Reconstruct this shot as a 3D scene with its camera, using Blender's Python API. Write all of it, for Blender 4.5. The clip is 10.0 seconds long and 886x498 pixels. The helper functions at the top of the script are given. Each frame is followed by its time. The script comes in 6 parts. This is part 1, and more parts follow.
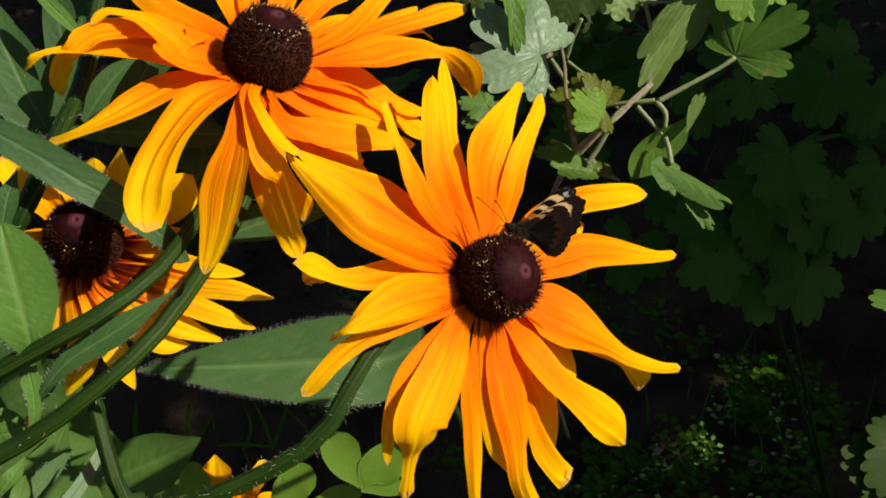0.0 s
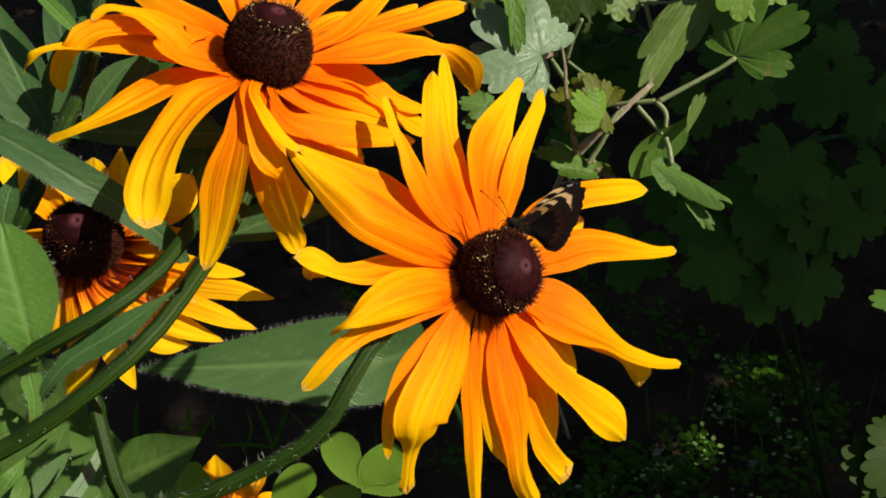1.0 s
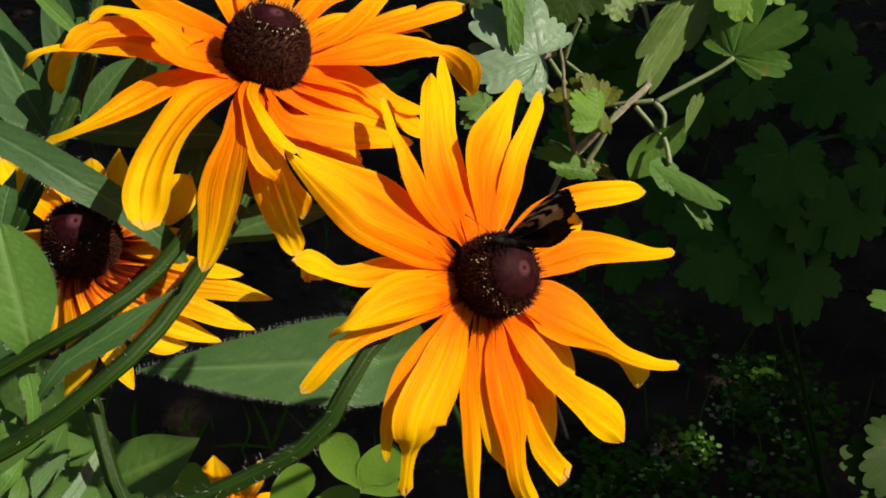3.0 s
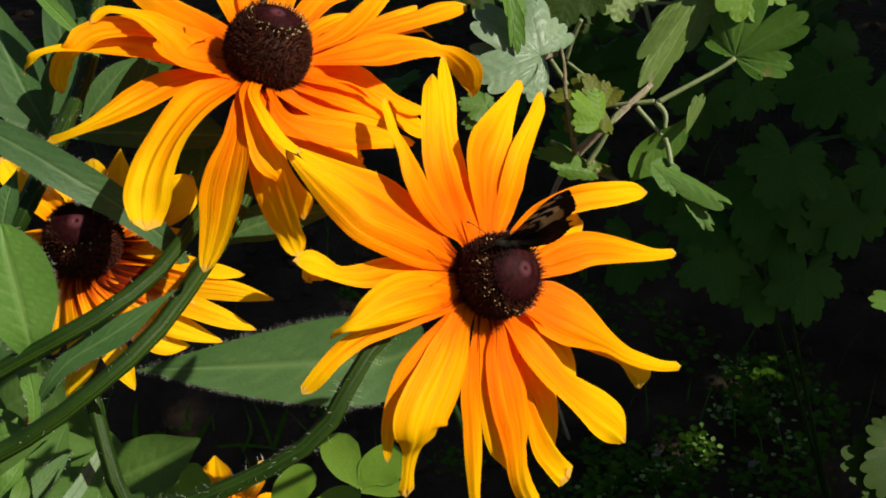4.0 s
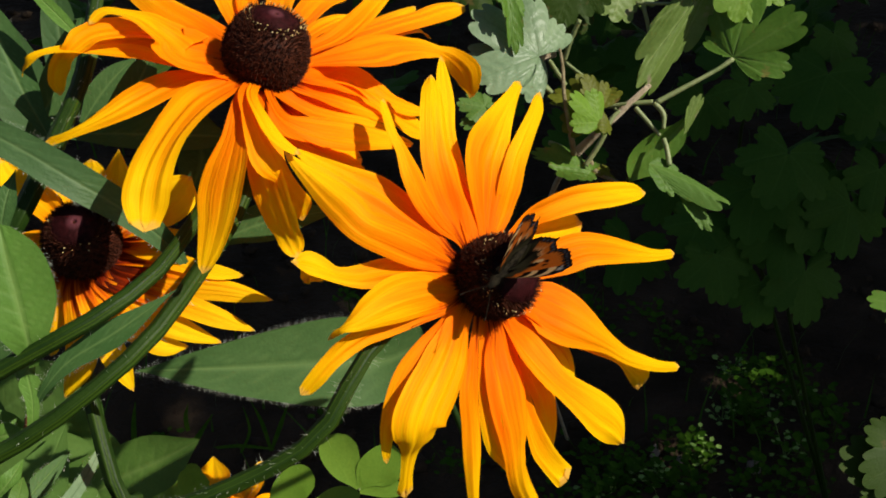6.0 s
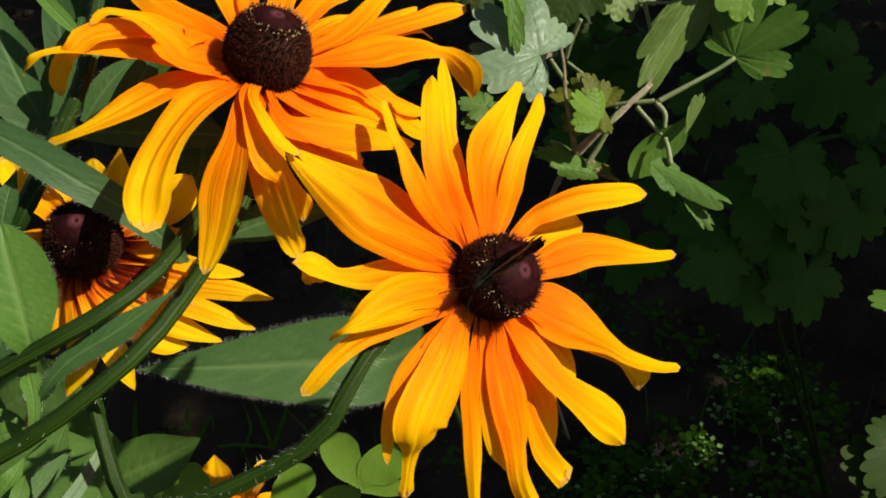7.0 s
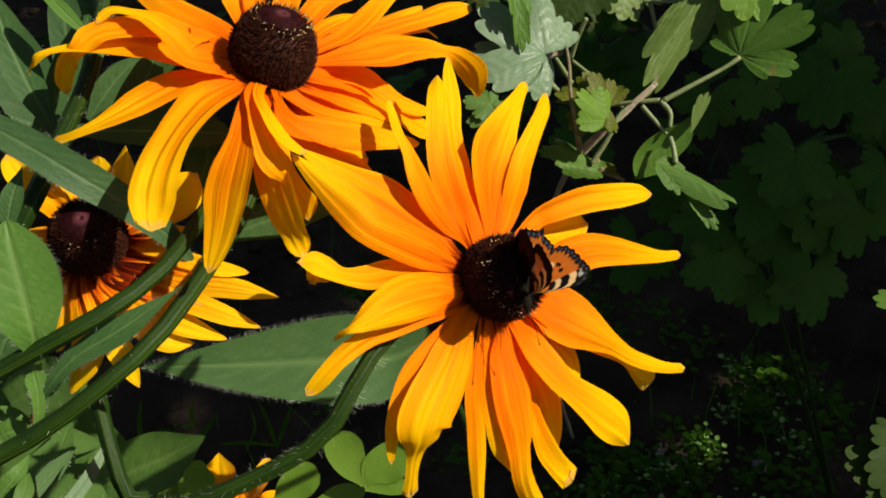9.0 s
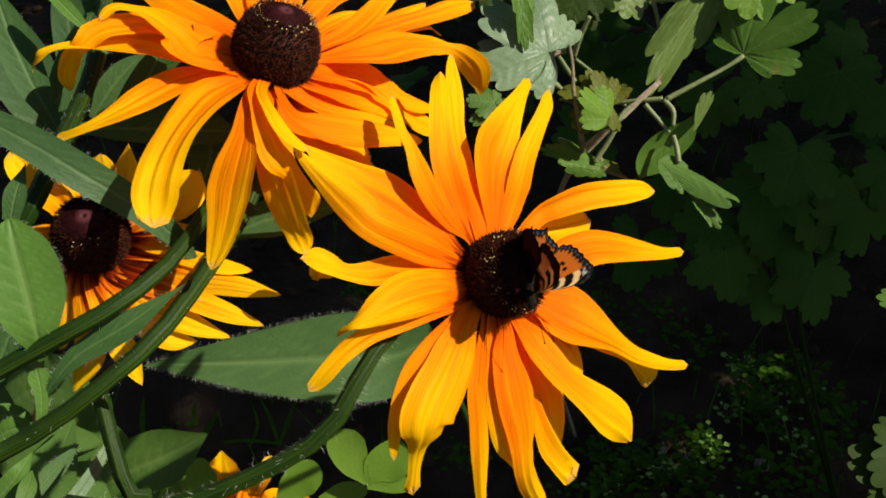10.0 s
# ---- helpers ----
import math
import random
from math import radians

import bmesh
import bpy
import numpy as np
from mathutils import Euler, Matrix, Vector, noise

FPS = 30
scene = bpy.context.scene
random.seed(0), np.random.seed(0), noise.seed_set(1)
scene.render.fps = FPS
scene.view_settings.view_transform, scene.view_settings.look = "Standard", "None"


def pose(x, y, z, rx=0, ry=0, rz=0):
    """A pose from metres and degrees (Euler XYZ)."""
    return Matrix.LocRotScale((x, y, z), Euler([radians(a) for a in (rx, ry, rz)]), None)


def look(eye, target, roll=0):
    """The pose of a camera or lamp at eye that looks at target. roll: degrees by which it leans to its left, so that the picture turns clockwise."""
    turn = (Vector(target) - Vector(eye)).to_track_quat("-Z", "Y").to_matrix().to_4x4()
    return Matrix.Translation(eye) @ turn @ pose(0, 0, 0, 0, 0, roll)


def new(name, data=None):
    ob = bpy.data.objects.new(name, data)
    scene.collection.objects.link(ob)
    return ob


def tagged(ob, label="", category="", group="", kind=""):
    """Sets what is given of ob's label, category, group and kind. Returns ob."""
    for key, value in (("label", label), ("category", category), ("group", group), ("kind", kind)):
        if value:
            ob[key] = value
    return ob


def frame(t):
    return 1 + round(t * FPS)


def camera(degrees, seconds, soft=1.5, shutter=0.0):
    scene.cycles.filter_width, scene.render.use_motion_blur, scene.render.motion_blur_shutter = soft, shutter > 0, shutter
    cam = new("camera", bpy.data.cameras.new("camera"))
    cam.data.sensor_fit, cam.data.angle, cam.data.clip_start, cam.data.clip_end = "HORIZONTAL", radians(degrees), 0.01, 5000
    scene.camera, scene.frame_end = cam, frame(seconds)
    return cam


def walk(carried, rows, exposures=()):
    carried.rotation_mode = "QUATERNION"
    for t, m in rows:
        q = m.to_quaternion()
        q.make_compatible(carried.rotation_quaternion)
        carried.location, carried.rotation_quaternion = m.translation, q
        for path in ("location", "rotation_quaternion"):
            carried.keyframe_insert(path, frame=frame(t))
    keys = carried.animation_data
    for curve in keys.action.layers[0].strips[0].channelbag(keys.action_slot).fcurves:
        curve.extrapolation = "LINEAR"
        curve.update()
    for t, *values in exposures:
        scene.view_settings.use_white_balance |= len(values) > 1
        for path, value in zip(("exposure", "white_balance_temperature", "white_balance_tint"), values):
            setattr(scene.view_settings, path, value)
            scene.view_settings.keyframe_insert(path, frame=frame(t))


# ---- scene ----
# ---- camera ----
cam = camera(40, 10.0, soft=1.8)
EYE, TILT = (0.0, 0.0, 1.05), 55.0
DRIFT = [
    (0, -0.019, -0.040),
    (0.5, 0.000, -0.035),
    (1, 0.000, -0.032),
    (1.5, -0.021, -0.053),
    (2, -0.093, -0.035),
    (2.5, -0.106, -0.027),
    (4, -0.027, 0.000),
    (4.5, 0.000, 0.000),
    (5, -0.027, 0.000),
    (5.5, -0.114, 0.035),
    (7, -0.045, -0.019),
    (7.5, 0.019, -0.040),
    (8, 0.027, -0.053),
    (8.5, 0.133, -0.080),
    (9, 0.226, -0.080),
    (9.5, 0.319, -0.085),
    (10, 0.386, -0.160),
]


def still(dx, dy):
    """The held camera, turned by small angles (degrees to its left, degrees up)."""
    return pose(*EYE, TILT + dy, 0, dx)


walk(cam, [(t, still(dx, dy)) for t, dx, dy in DRIFT])

# ---- light ----
SUN_WAY = Vector((0.67, -0.19, 0.71)).normalized()
world = bpy.data.worlds.new("sky")
scene.world = world
world.use_nodes = True
sky = world.node_tree.nodes.new("ShaderNodeTexSky")
sky.sky_type, sky.sun_disc = "NISHITA", False
sky.sun_elevation = math.asin(SUN_WAY.z)
sky.sun_rotation = math.atan2(SUN_WAY.x, SUN_WAY.y)
back = world.node_tree.nodes["Background"]
world.node_tree.links.new(sky.outputs[0], back.inputs[0])
back.inputs[1].default_value = 0.05
sun = new("sun", bpy.data.lights.new("sun", "SUN"))
sun.data.energy, sun.data.angle, sun.data.color = 5.0, radians(0.6), (1.0, 0.94, 0.82)
sun.matrix_world = look(SUN_WAY * 4, (0, 0, 0))
scene.view_settings.exposure = 0.31


# ---- materials ----
def shader(name, rough=0.5, through_light=0.0, spec=0.4):
    m = bpy.data.materials.new(name)
    m.use_nodes = True
    t = m.node_tree
    b = t.nodes["Principled BSDF"]
    b.inputs["Roughness"].default_value = rough
    b.inputs["Specular IOR Level"].default_value = spec
    tr = None
    if through_light:
        tr, mix = t.nodes.new("ShaderNodeBsdfTranslucent"), t.nodes.new("ShaderNodeMixShader")
        mix.inputs[0].default_value = through_light
        t.links.new(b.outputs[0], mix.inputs[1])
        t.links.new(tr.outputs[0], mix.inputs[2])
        t.links.new(mix.outputs[0], t.nodes["Material Output"].inputs[0])
    return m, t, b, tr


def link(t, a, b):
    t.links.new(a, b)


def ramp(t, value, stops):
    n = t.nodes.new("ShaderNodeValToRGB")
    for i, (p, c) in enumerate(stops):
        e = n.color_ramp.elements[i] if i < 2 else n.color_ramp.elements.new(p)
        e.position, e.color = p, (*c, 1)
    link(t, value, n.inputs[0])
    return n.outputs[0]


def noise_of(t, source, scale, detail=3.0, stretch=(1, 1, 1), rough=0.55):
    mp, n = t.nodes.new("ShaderNodeMapping"), t.nodes.new("ShaderNodeTexNoise")
    mp.inputs["Scale"].default_value = stretch
    n.inputs["Scale"].default_value, n.inputs["Detail"].default_value, n.inputs["Roughness"].default_value = scale, detail, rough
    link(t, source, mp.inputs[0])
    link(t, mp.outputs[0], n.inputs["Vector"])
    return n.outputs[0]


def mixed(t, fac, a, b, mode="MIX"):
    n = t.nodes.new("ShaderNodeMix")
    n.data_type, n.blend_type = "RGBA", mode
    for v, s in ((fac, n.inputs[0]), (a, n.inputs[6]), (b, n.inputs[7])):
        if isinstance(v, (int, float)):
            s.default_value = v
        elif isinstance(v, tuple):
            s.default_value = (*v, 1)
        else:
            link(t, v, s)
    return n.outputs[2]


def maths(t, op, a, b=0.0):
    n = t.nodes.new("ShaderNodeMath")
    n.operation = op
    for v, s in ((a, n.inputs[0]), (b, n.inputs[1])):
        if isinstance(v, (int, float)):
            s.default_value = v
        else:
            link(t, v, s)
    return n.outputs[0]


def bump(t, height, b, strength, distance):
    n = t.nodes.new("ShaderNodeBump")
    n.inputs["Strength"].default_value, n.inputs["Distance"].default_value = strength, distance
    link(t, height, n.inputs["Height"])
    link(t, n.outputs[0], b.inputs["Normal"])


def petal_material(name, stops):
    """stops: the colour from the petal's foot to its tip."""
    m, t, b, tr = shader(name, 0.55, 0.31, 0.04)
    tc, sep = t.nodes.new("ShaderNodeTexCoord"), t.nodes.new("ShaderNodeSeparateXYZ")
    info = t.nodes.new("ShaderNodeObjectInfo")
    link(t, tc.outputs["UV"], sep.inputs[0])
    streak = noise_of(t, tc.outputs["UV"], 1.0, 4.0, (26, 1.1, 1))
    blotch = noise_of(t, tc.outputs["UV"], 1.0, 2.0, (3, 2.2, 1))
    way = maths(t, "ADD", sep.outputs[1], maths(t, "MULTIPLY", maths(t, "SUBTRACT", streak, 0.5), 0.28))
    way = maths(t, "ADD", way, maths(t, "MULTIPLY", maths(t, "SUBTRACT", blotch, 0.5), 0.6))
    way = maths(t, "ADD", way, maths(t, "MULTIPLY", maths(t, "SUBTRACT", info.outputs["Random"], 0.5), 0.16))
    col = ramp(t, way, stops)
    fine = noise_of(t, tc.outputs["UV"], 1.0, 3.0, (70, 5, 1))
    col = mixed(t, ramp(t, fine, [(0.42, (0, 0, 0)), (0.75, (0.45, 0.45, 0.45))]), col, (0.85, 0.42, 0.2), "MULTIPLY")
    # orange striations in the grooves; light bounced between folds is painted in too
    groove = noise_of(t, tc.outputs["UV"], 1.0, 2.0, (6, 0.6, 1))
    col = mixed(t, ramp(t, groove, [(0.48, (0, 0, 0)), (0.72, (0.5, 0.5, 0.5))]), col, (0.98, 0.74, 0.5), "MULTIPLY")
    dry = ramp(t, maths(t, "ADD", sep.outputs[1], maths(t, "MULTIPLY", streak, 0.03)), [(0.985, (0, 0, 0)), (1.0, (1, 1, 1))])
    col = mixed(t, dry, col, (0.84, 0.46, 0.06))
    link(t, col, b.inputs["Base Color"])
    link(t, col, tr.inputs[0])
    bump(t, maths(t, "ADD", streak, maths(t, "MULTIPLY", groove, -1.2)), b, 0.42, 0.0008)
    return m


def leaf_material(name, dark, light, vein, through_light=0.3, rough=0.5, scale=60.0, spots=None):
    m, t, b, tr = shader(name, rough, through_light, 0.16)
    tc, at = t.nodes.new("ShaderNodeTexCoord"), t.nodes.new("ShaderNodeAttribute")
    info = t.nodes.new("ShaderNodeObjectInfo")
    at.attribute_name = "vein"
    a = noise_of(t, tc.outputs["Object"], scale, 4.0)
    f = noise_of(t, tc.outputs["Object"], scale * 14, 3.0)
    k = maths(t, "ADD", maths(t, "MULTIPLY", a, 1.3), maths(t, "MULTIPLY", info.outputs["Random"], 0.5))
    k = maths(t, "SUBTRACT", k, 0.4)
    col = mixed(t, k, dark, light)
    col = mixed(t, maths(t, "MULTIPLY", f, 0.5), col, tuple(c * 0.5 for c in dark), "MIX")
    col = mixed(t, maths(t, "MULTIPLY", at.outputs["Fac"], 0.42), col, vein)
    if spots:
        s = noise_of(t, tc.outputs["Object"], scale * 2.2, 3.0)
        col = mixed(t, ramp(t, s, [(0.62, (0, 0, 0)), (0.70, (1, 1, 1))]), col, spots)
    link(t, col, b.inputs["Base Color"])
    link(t, col, tr.inputs[0])
    bump(t, maths(t, "ADD", maths(t, "MULTIPLY", f, 0.6), at.outputs["Fac"]), b, 0.4, 0.0005)
    return m


def plain_material(name, a, b_col, scale, rough=0.6, relief=0.4, depth=0.0006, spec=0.4):
    m, t, b, _ = shader(name, rough, 0, spec)
    tc = t.nodes.new("ShaderNodeTexCoord")
    n1, n2 = noise_of(t, tc.outputs["Object"], scale, 5.0), noise_of(t, tc.outputs["Object"], scale * 8, 3.0)
    col = mixed(t, ramp(t, n1, [(0.35, (0, 0, 0)), (0.65, (1, 1, 1))]), a, b_col)
    col = mixed(t, maths(t, "MULTIPLY", n2, 0.5), col, tuple(c * 0.45 for c in a))
    link(t, col, b.inputs["Base Color"])
    bump(t, n2, b, relief, depth)
    return m


PETAL = petal_material("orange_petal", [(0.0, (0.10, 0.008, 0.001)), (0.09, (0.56, 0.07, 0.001)), (0.15, (0.88, 0.17, 0.001)), (0.32, (0.96, 0.195, 0.001)), (0.58, (0.98, 0.335, 0.001)), (0.88, (0.98, 0.555, 0.002))])
# deeper orange copy: light filtered through stacked, shaded petals is put into the colour
PETAL_SHADED = petal_material("shade_toned_petal", [(0.0, (0.10, 0.008, 0.001)), (0.09, (0.58, 0.075, 0.001)), (0.15, (0.88, 0.17, 0.001)), (0.34, (0.96, 0.195, 0.001)), (0.60, (0.98, 0.30, 0.001)), (0.95, (0.98, 0.48, 0.002))])
PETAL_RED = petal_material("red_footed_petal", [(0.0, (0.05, 0.005, 0.001)), (0.14, (0.24, 0.020, 0.001)), (0.24, (0.70, 0.13, 0.002)), (0.35, (0.96, 0.37, 0.002)), (0.85, (0.97, 0.60, 0.004))])
CONE = plain_material("cone_bristle", (0.006, 0.002, 0.0014), (0.095, 0.025, 0.011), 900, 0.6, 0.3, 0.0003, 0.08)
CONE_TIP = plain_material("cone_tip", (0.014, 0.002, 0.002), (0.042, 0.006, 0.007), 500, 0.6, 0.4, 0.0002, 0.07)
mid_t = CONE_TIP.node_tree
mid_b, mid_tc, mid_len, mid_map = mid_t.nodes["Principled BSDF"], mid_t.nodes.new("ShaderNodeTexCoord"), mid_t.nodes.new("ShaderNodeVectorMath"), mid_t.nodes.new("ShaderNodeMapping")
mid_len.operation = "LENGTH"
mid_map.inputs["Scale"].default_value = (1, 1, 0)
link(mid_t, mid_tc.outputs["Object"], mid_map.inputs[0])
link(mid_t, mid_map.outputs[0], mid_len.inputs[0])
paler = ramp(mid_t, maths(mid_t, "MULTIPLY", mid_len.outputs["Value"], 100.0), [(0.0, (1, 1, 1)), (0.27, (0, 0, 0)), (0.17, (0.6, 0.6, 0.6))])
link(mid_t, mixed(mid_t, paler, mid_b.inputs["Base Color"].links[0].from_socket, (0.10, 0.028, 0.034)), mid_b.inputs["Base Color"])
POLLEN = plain_material("pollen", (0.82, 0.55, 0.16), (0.88, 0.7, 0.36), 900, 0.7)
STEM = plain_material("green_stem", (0.008, 0.026, 0.001), (0.016, 0.040, 0.002), 120, 0.55, 0.4, 0.0004, 0.2)
stripe_t = STEM.node_tree
stripe_b, stripe_tc = stripe_t.nodes["Principled BSDF"], stripe_t.nodes.new("ShaderNodeTexCoord")
stripe = noise_of(stripe_t, stripe_tc.outputs["UV"], 1.0, 3.0, (11, 0.7, 1))
link(stripe_t, mixed(stripe_t, ramp(stripe_t, stripe, [(0.5, (0, 0, 0)), (0.66, (1, 1, 1))]), stripe_b.inputs["Base Color"].links[0].from_socket, (0.034, 0.066, 0.003)), stripe_b.inputs["Base Color"])
STEM_PALE = plain_material("pale_stalk", (0.16, 0.21, 0.07), (0.25, 0.28, 0.12), 150, 0.5)
WOOD = plain_material("brown_twig", (0.26, 0.20, 0.12), (0.50, 0.42, 0.30), 160, 0.8, 0.8, 0.0008, 0.2)
HAIR = plain_material("white_hair", (0.5, 0.55, 0.42), (0.68, 0.7, 0.58), 300, 0.5)
LEAF = leaf_material("coneflower_leaf", (0.044, 0.108, 0.026), (0.078, 0.152, 0.042), (0.17, 0.27, 0.085), 0.22, 0.55)
LEAF_BLUE = leaf_material("bluish_leaf", (0.038, 0.092, 0.027), (0.066, 0.13, 0.041), (0.14, 0.21, 0.078), 0.2, 0.5)
STEM_SHOOT = plain_material("young_shoot", (0.07, 0.15, 0.025), (0.12, 0.22, 0.045), 150, 0.55)
LEAF_OLIVE = leaf_material("olive_leaf", (0.02, 0.046, 0.002), (0.034, 0.066, 0.004), (0.045, 0.075, 0.01), 0.2, 0.6, spots=(0.09, 0.07, 0.02))
LEAF_SOFT = leaf_material("soft_leaf", (0.08, 0.165, 0.030), (0.125, 0.22, 0.044), (0.14, 0.235, 0.055), 0.25, 0.6, 30)
LEAF_LIGHT = leaf_material("light_leaf", (0.085, 0.2, 0.027), (0.14, 0.27, 0.047), (0.24, 0.35, 0.101), 0.3, 0.5)
LEAF_FRESH = leaf_material("fresh_leaf", (0.13, 0.25, 0.022), (0.20, 0.34, 0.04), (0.25, 0.38, 0.08), 0.35, 0.5)
LEAF_SEA = leaf_material("sea_green_leaf", (0.07, 0.15, 0.023), (0.125, 0.225, 0.043), (0.18, 0.27, 0.070), 0.25, 0.5)
LEAF_GREY = leaf_material("gooseberry_leaf", (0.12, 0.19, 0.035), (0.22, 0.30, 0.09), (0.30, 0.37, 0.14), 0.25, 0.42, spots=(0.24, 0.22, 0.12))
LEAF_GREEN = leaf_material("gooseberry_green_leaf", (0.07, 0.16, 0.018), (0.135, 0.25, 0.036), (0.16, 0.25, 0.06), 0.3, 0.45, spots=(0.14, 0.14, 0.03))
LEAF_YELLOW = leaf_material("yellowing_leaf", (0.10, 0.125, 0.010), (0.165, 0.175, 0.02), (0.22, 0.23, 0.05), 0.35, 0.5, spots=(0.13, 0.08, 0.02))
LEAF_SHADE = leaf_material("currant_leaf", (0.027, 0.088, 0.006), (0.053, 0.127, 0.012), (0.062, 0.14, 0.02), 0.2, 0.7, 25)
JOINT = plain_material("reddish_joint", (0.10, 0.02, 0.012), (0.16, 0.05, 0.02), 150, 0.5)
WOOD_DULL = plain_material("dull_twig", (0.19, 0.155, 0.08), (0.31, 0.26, 0.15), 260, 0.8, 0.8, 0.0008, 0.1)
WEED = plain_material("weed_leaf", (0.026, 0.075, 0.004), (0.055, 0.12, 0.008), 60, 0.7, 0.4, 0.0006, 0.04)
# bright green that stands in for flecks of sunlight on the weeds
WEED_SUNLIT = plain_material("sunlit_weed", (0.16, 0.30, 0.05), (0.26, 0.40, 0.08), 60, 0.6)
# pale base tone holds part of the sun's sheen on the gooseberry leaves
LEAF_SILVER = leaf_material("silvery_leaf", (0.11, 0.19, 0.09), (0.27, 0.35, 0.21), (0.05, 0.10, 0.03), 0.15, 0.36)
SOIL = plain_material("dark_soil", (0.024, 0.016, 0.009), (0.068, 0.045, 0.027), 9, 0.95, 1.0, 0.01, 0.1)
GRASS = plain_material("grass_blade", (0.03, 0.085, 0.008), (0.055, 0.12, 0.014), 30, 0.6, 0.4, 0.0006, 0.05)
STONE = plain_material("pale_stone", (0.22, 0.16, 0.12), (0.32, 0.25, 0.2), 40, 0.85)


# ---- mesh helpers ----
def part(name, bm, material, parent=None, label=""):
    me = bpy.data.meshes.new(name)
    bm.to_mesh(me)
    bm.free()
    me.materials.append(material)
    me.shade_smooth()
    ob = new(name, me)
    ob.parent = parent
    return tagged(ob, label=label)


def part_of(name, verts, faces, material, parent=None, label="", uvs=None, vein=None, smooth=True):
    me = bpy.data.meshes.new(name)
    me.from_pydata([tuple(v) for v in verts], [], faces)
    me.materials.append(material)
    if smooth:
        me.shade_smooth()
    if uvs is not None:
        layer = me.uv_layers.new(name="UVMap")
        ids = np.empty(len(me.loops), dtype=np.int32)
        me.loops.foreach_get("vertex_index", ids)
        layer.data.foreach_set("uv", np.asarray(uvs, dtype=np.float32)[ids].ravel())
    if vein is not None:
        me.attributes.new("vein", "FLOAT", "POINT").data.foreach_set("value", np.asarray(vein, dtype=np.float32))
    ob = new(name, me)
    ob.parent = parent
    return tagged(ob, label=label)


def spline(points, n):
    """n points on a smooth line through the given ones, evenly spread."""
    p = [Vector(q) for q in points]
    p = [p[0] * 2 - p[1], *p, p[-1] * 2 - p[-2]]
    out, keys = [], []
    for i in range(1, len(p) - 2):
        for k in range(12):
            t = k / 12
            a, b, c, d = p[i - 1:i + 3]
            out.append(0.5 * (2 * b + (c - a) * t + (2 * a - 5 * b + 4 * c - d) * t * t + (3 * b - a - 3 * c + d) * t ** 3))
            keys.append(i - 1 + t)
    out.append(p[-2])
    keys.append(len(p) - 3)
    run = np.concatenate([[0], np.cumsum([(b - a).length for a, b in zip(out, out[1:])])])
    at = np.linspace(0, run[-1], n)
    xyz = np.array([np.interp(at, run, [q[i] for q in out]) for i in range(3)]).T
    return [Vector(q) for q in xyz], np.interp(at, run, keys)


def eased(values, keys):
    """A smooth curve through the values, read at the keys."""
    v = [values[0], *values, values[-1]]
    out = []
    for k in keys:
        i = min(int(k), len(values) - 2)
        t = k - i
        a, b, c, d = v[i:i + 4]
        y = 0.5 * (2 * b + (c - a) * t + (2 * a - 5 * b + 4 * c - d) * t * t + (3 * b - a - 3 * c + d) * t ** 3)
        out.append(min(max(y, min(b, c) * 0.9), max(b, c) * 1.06))
    return out


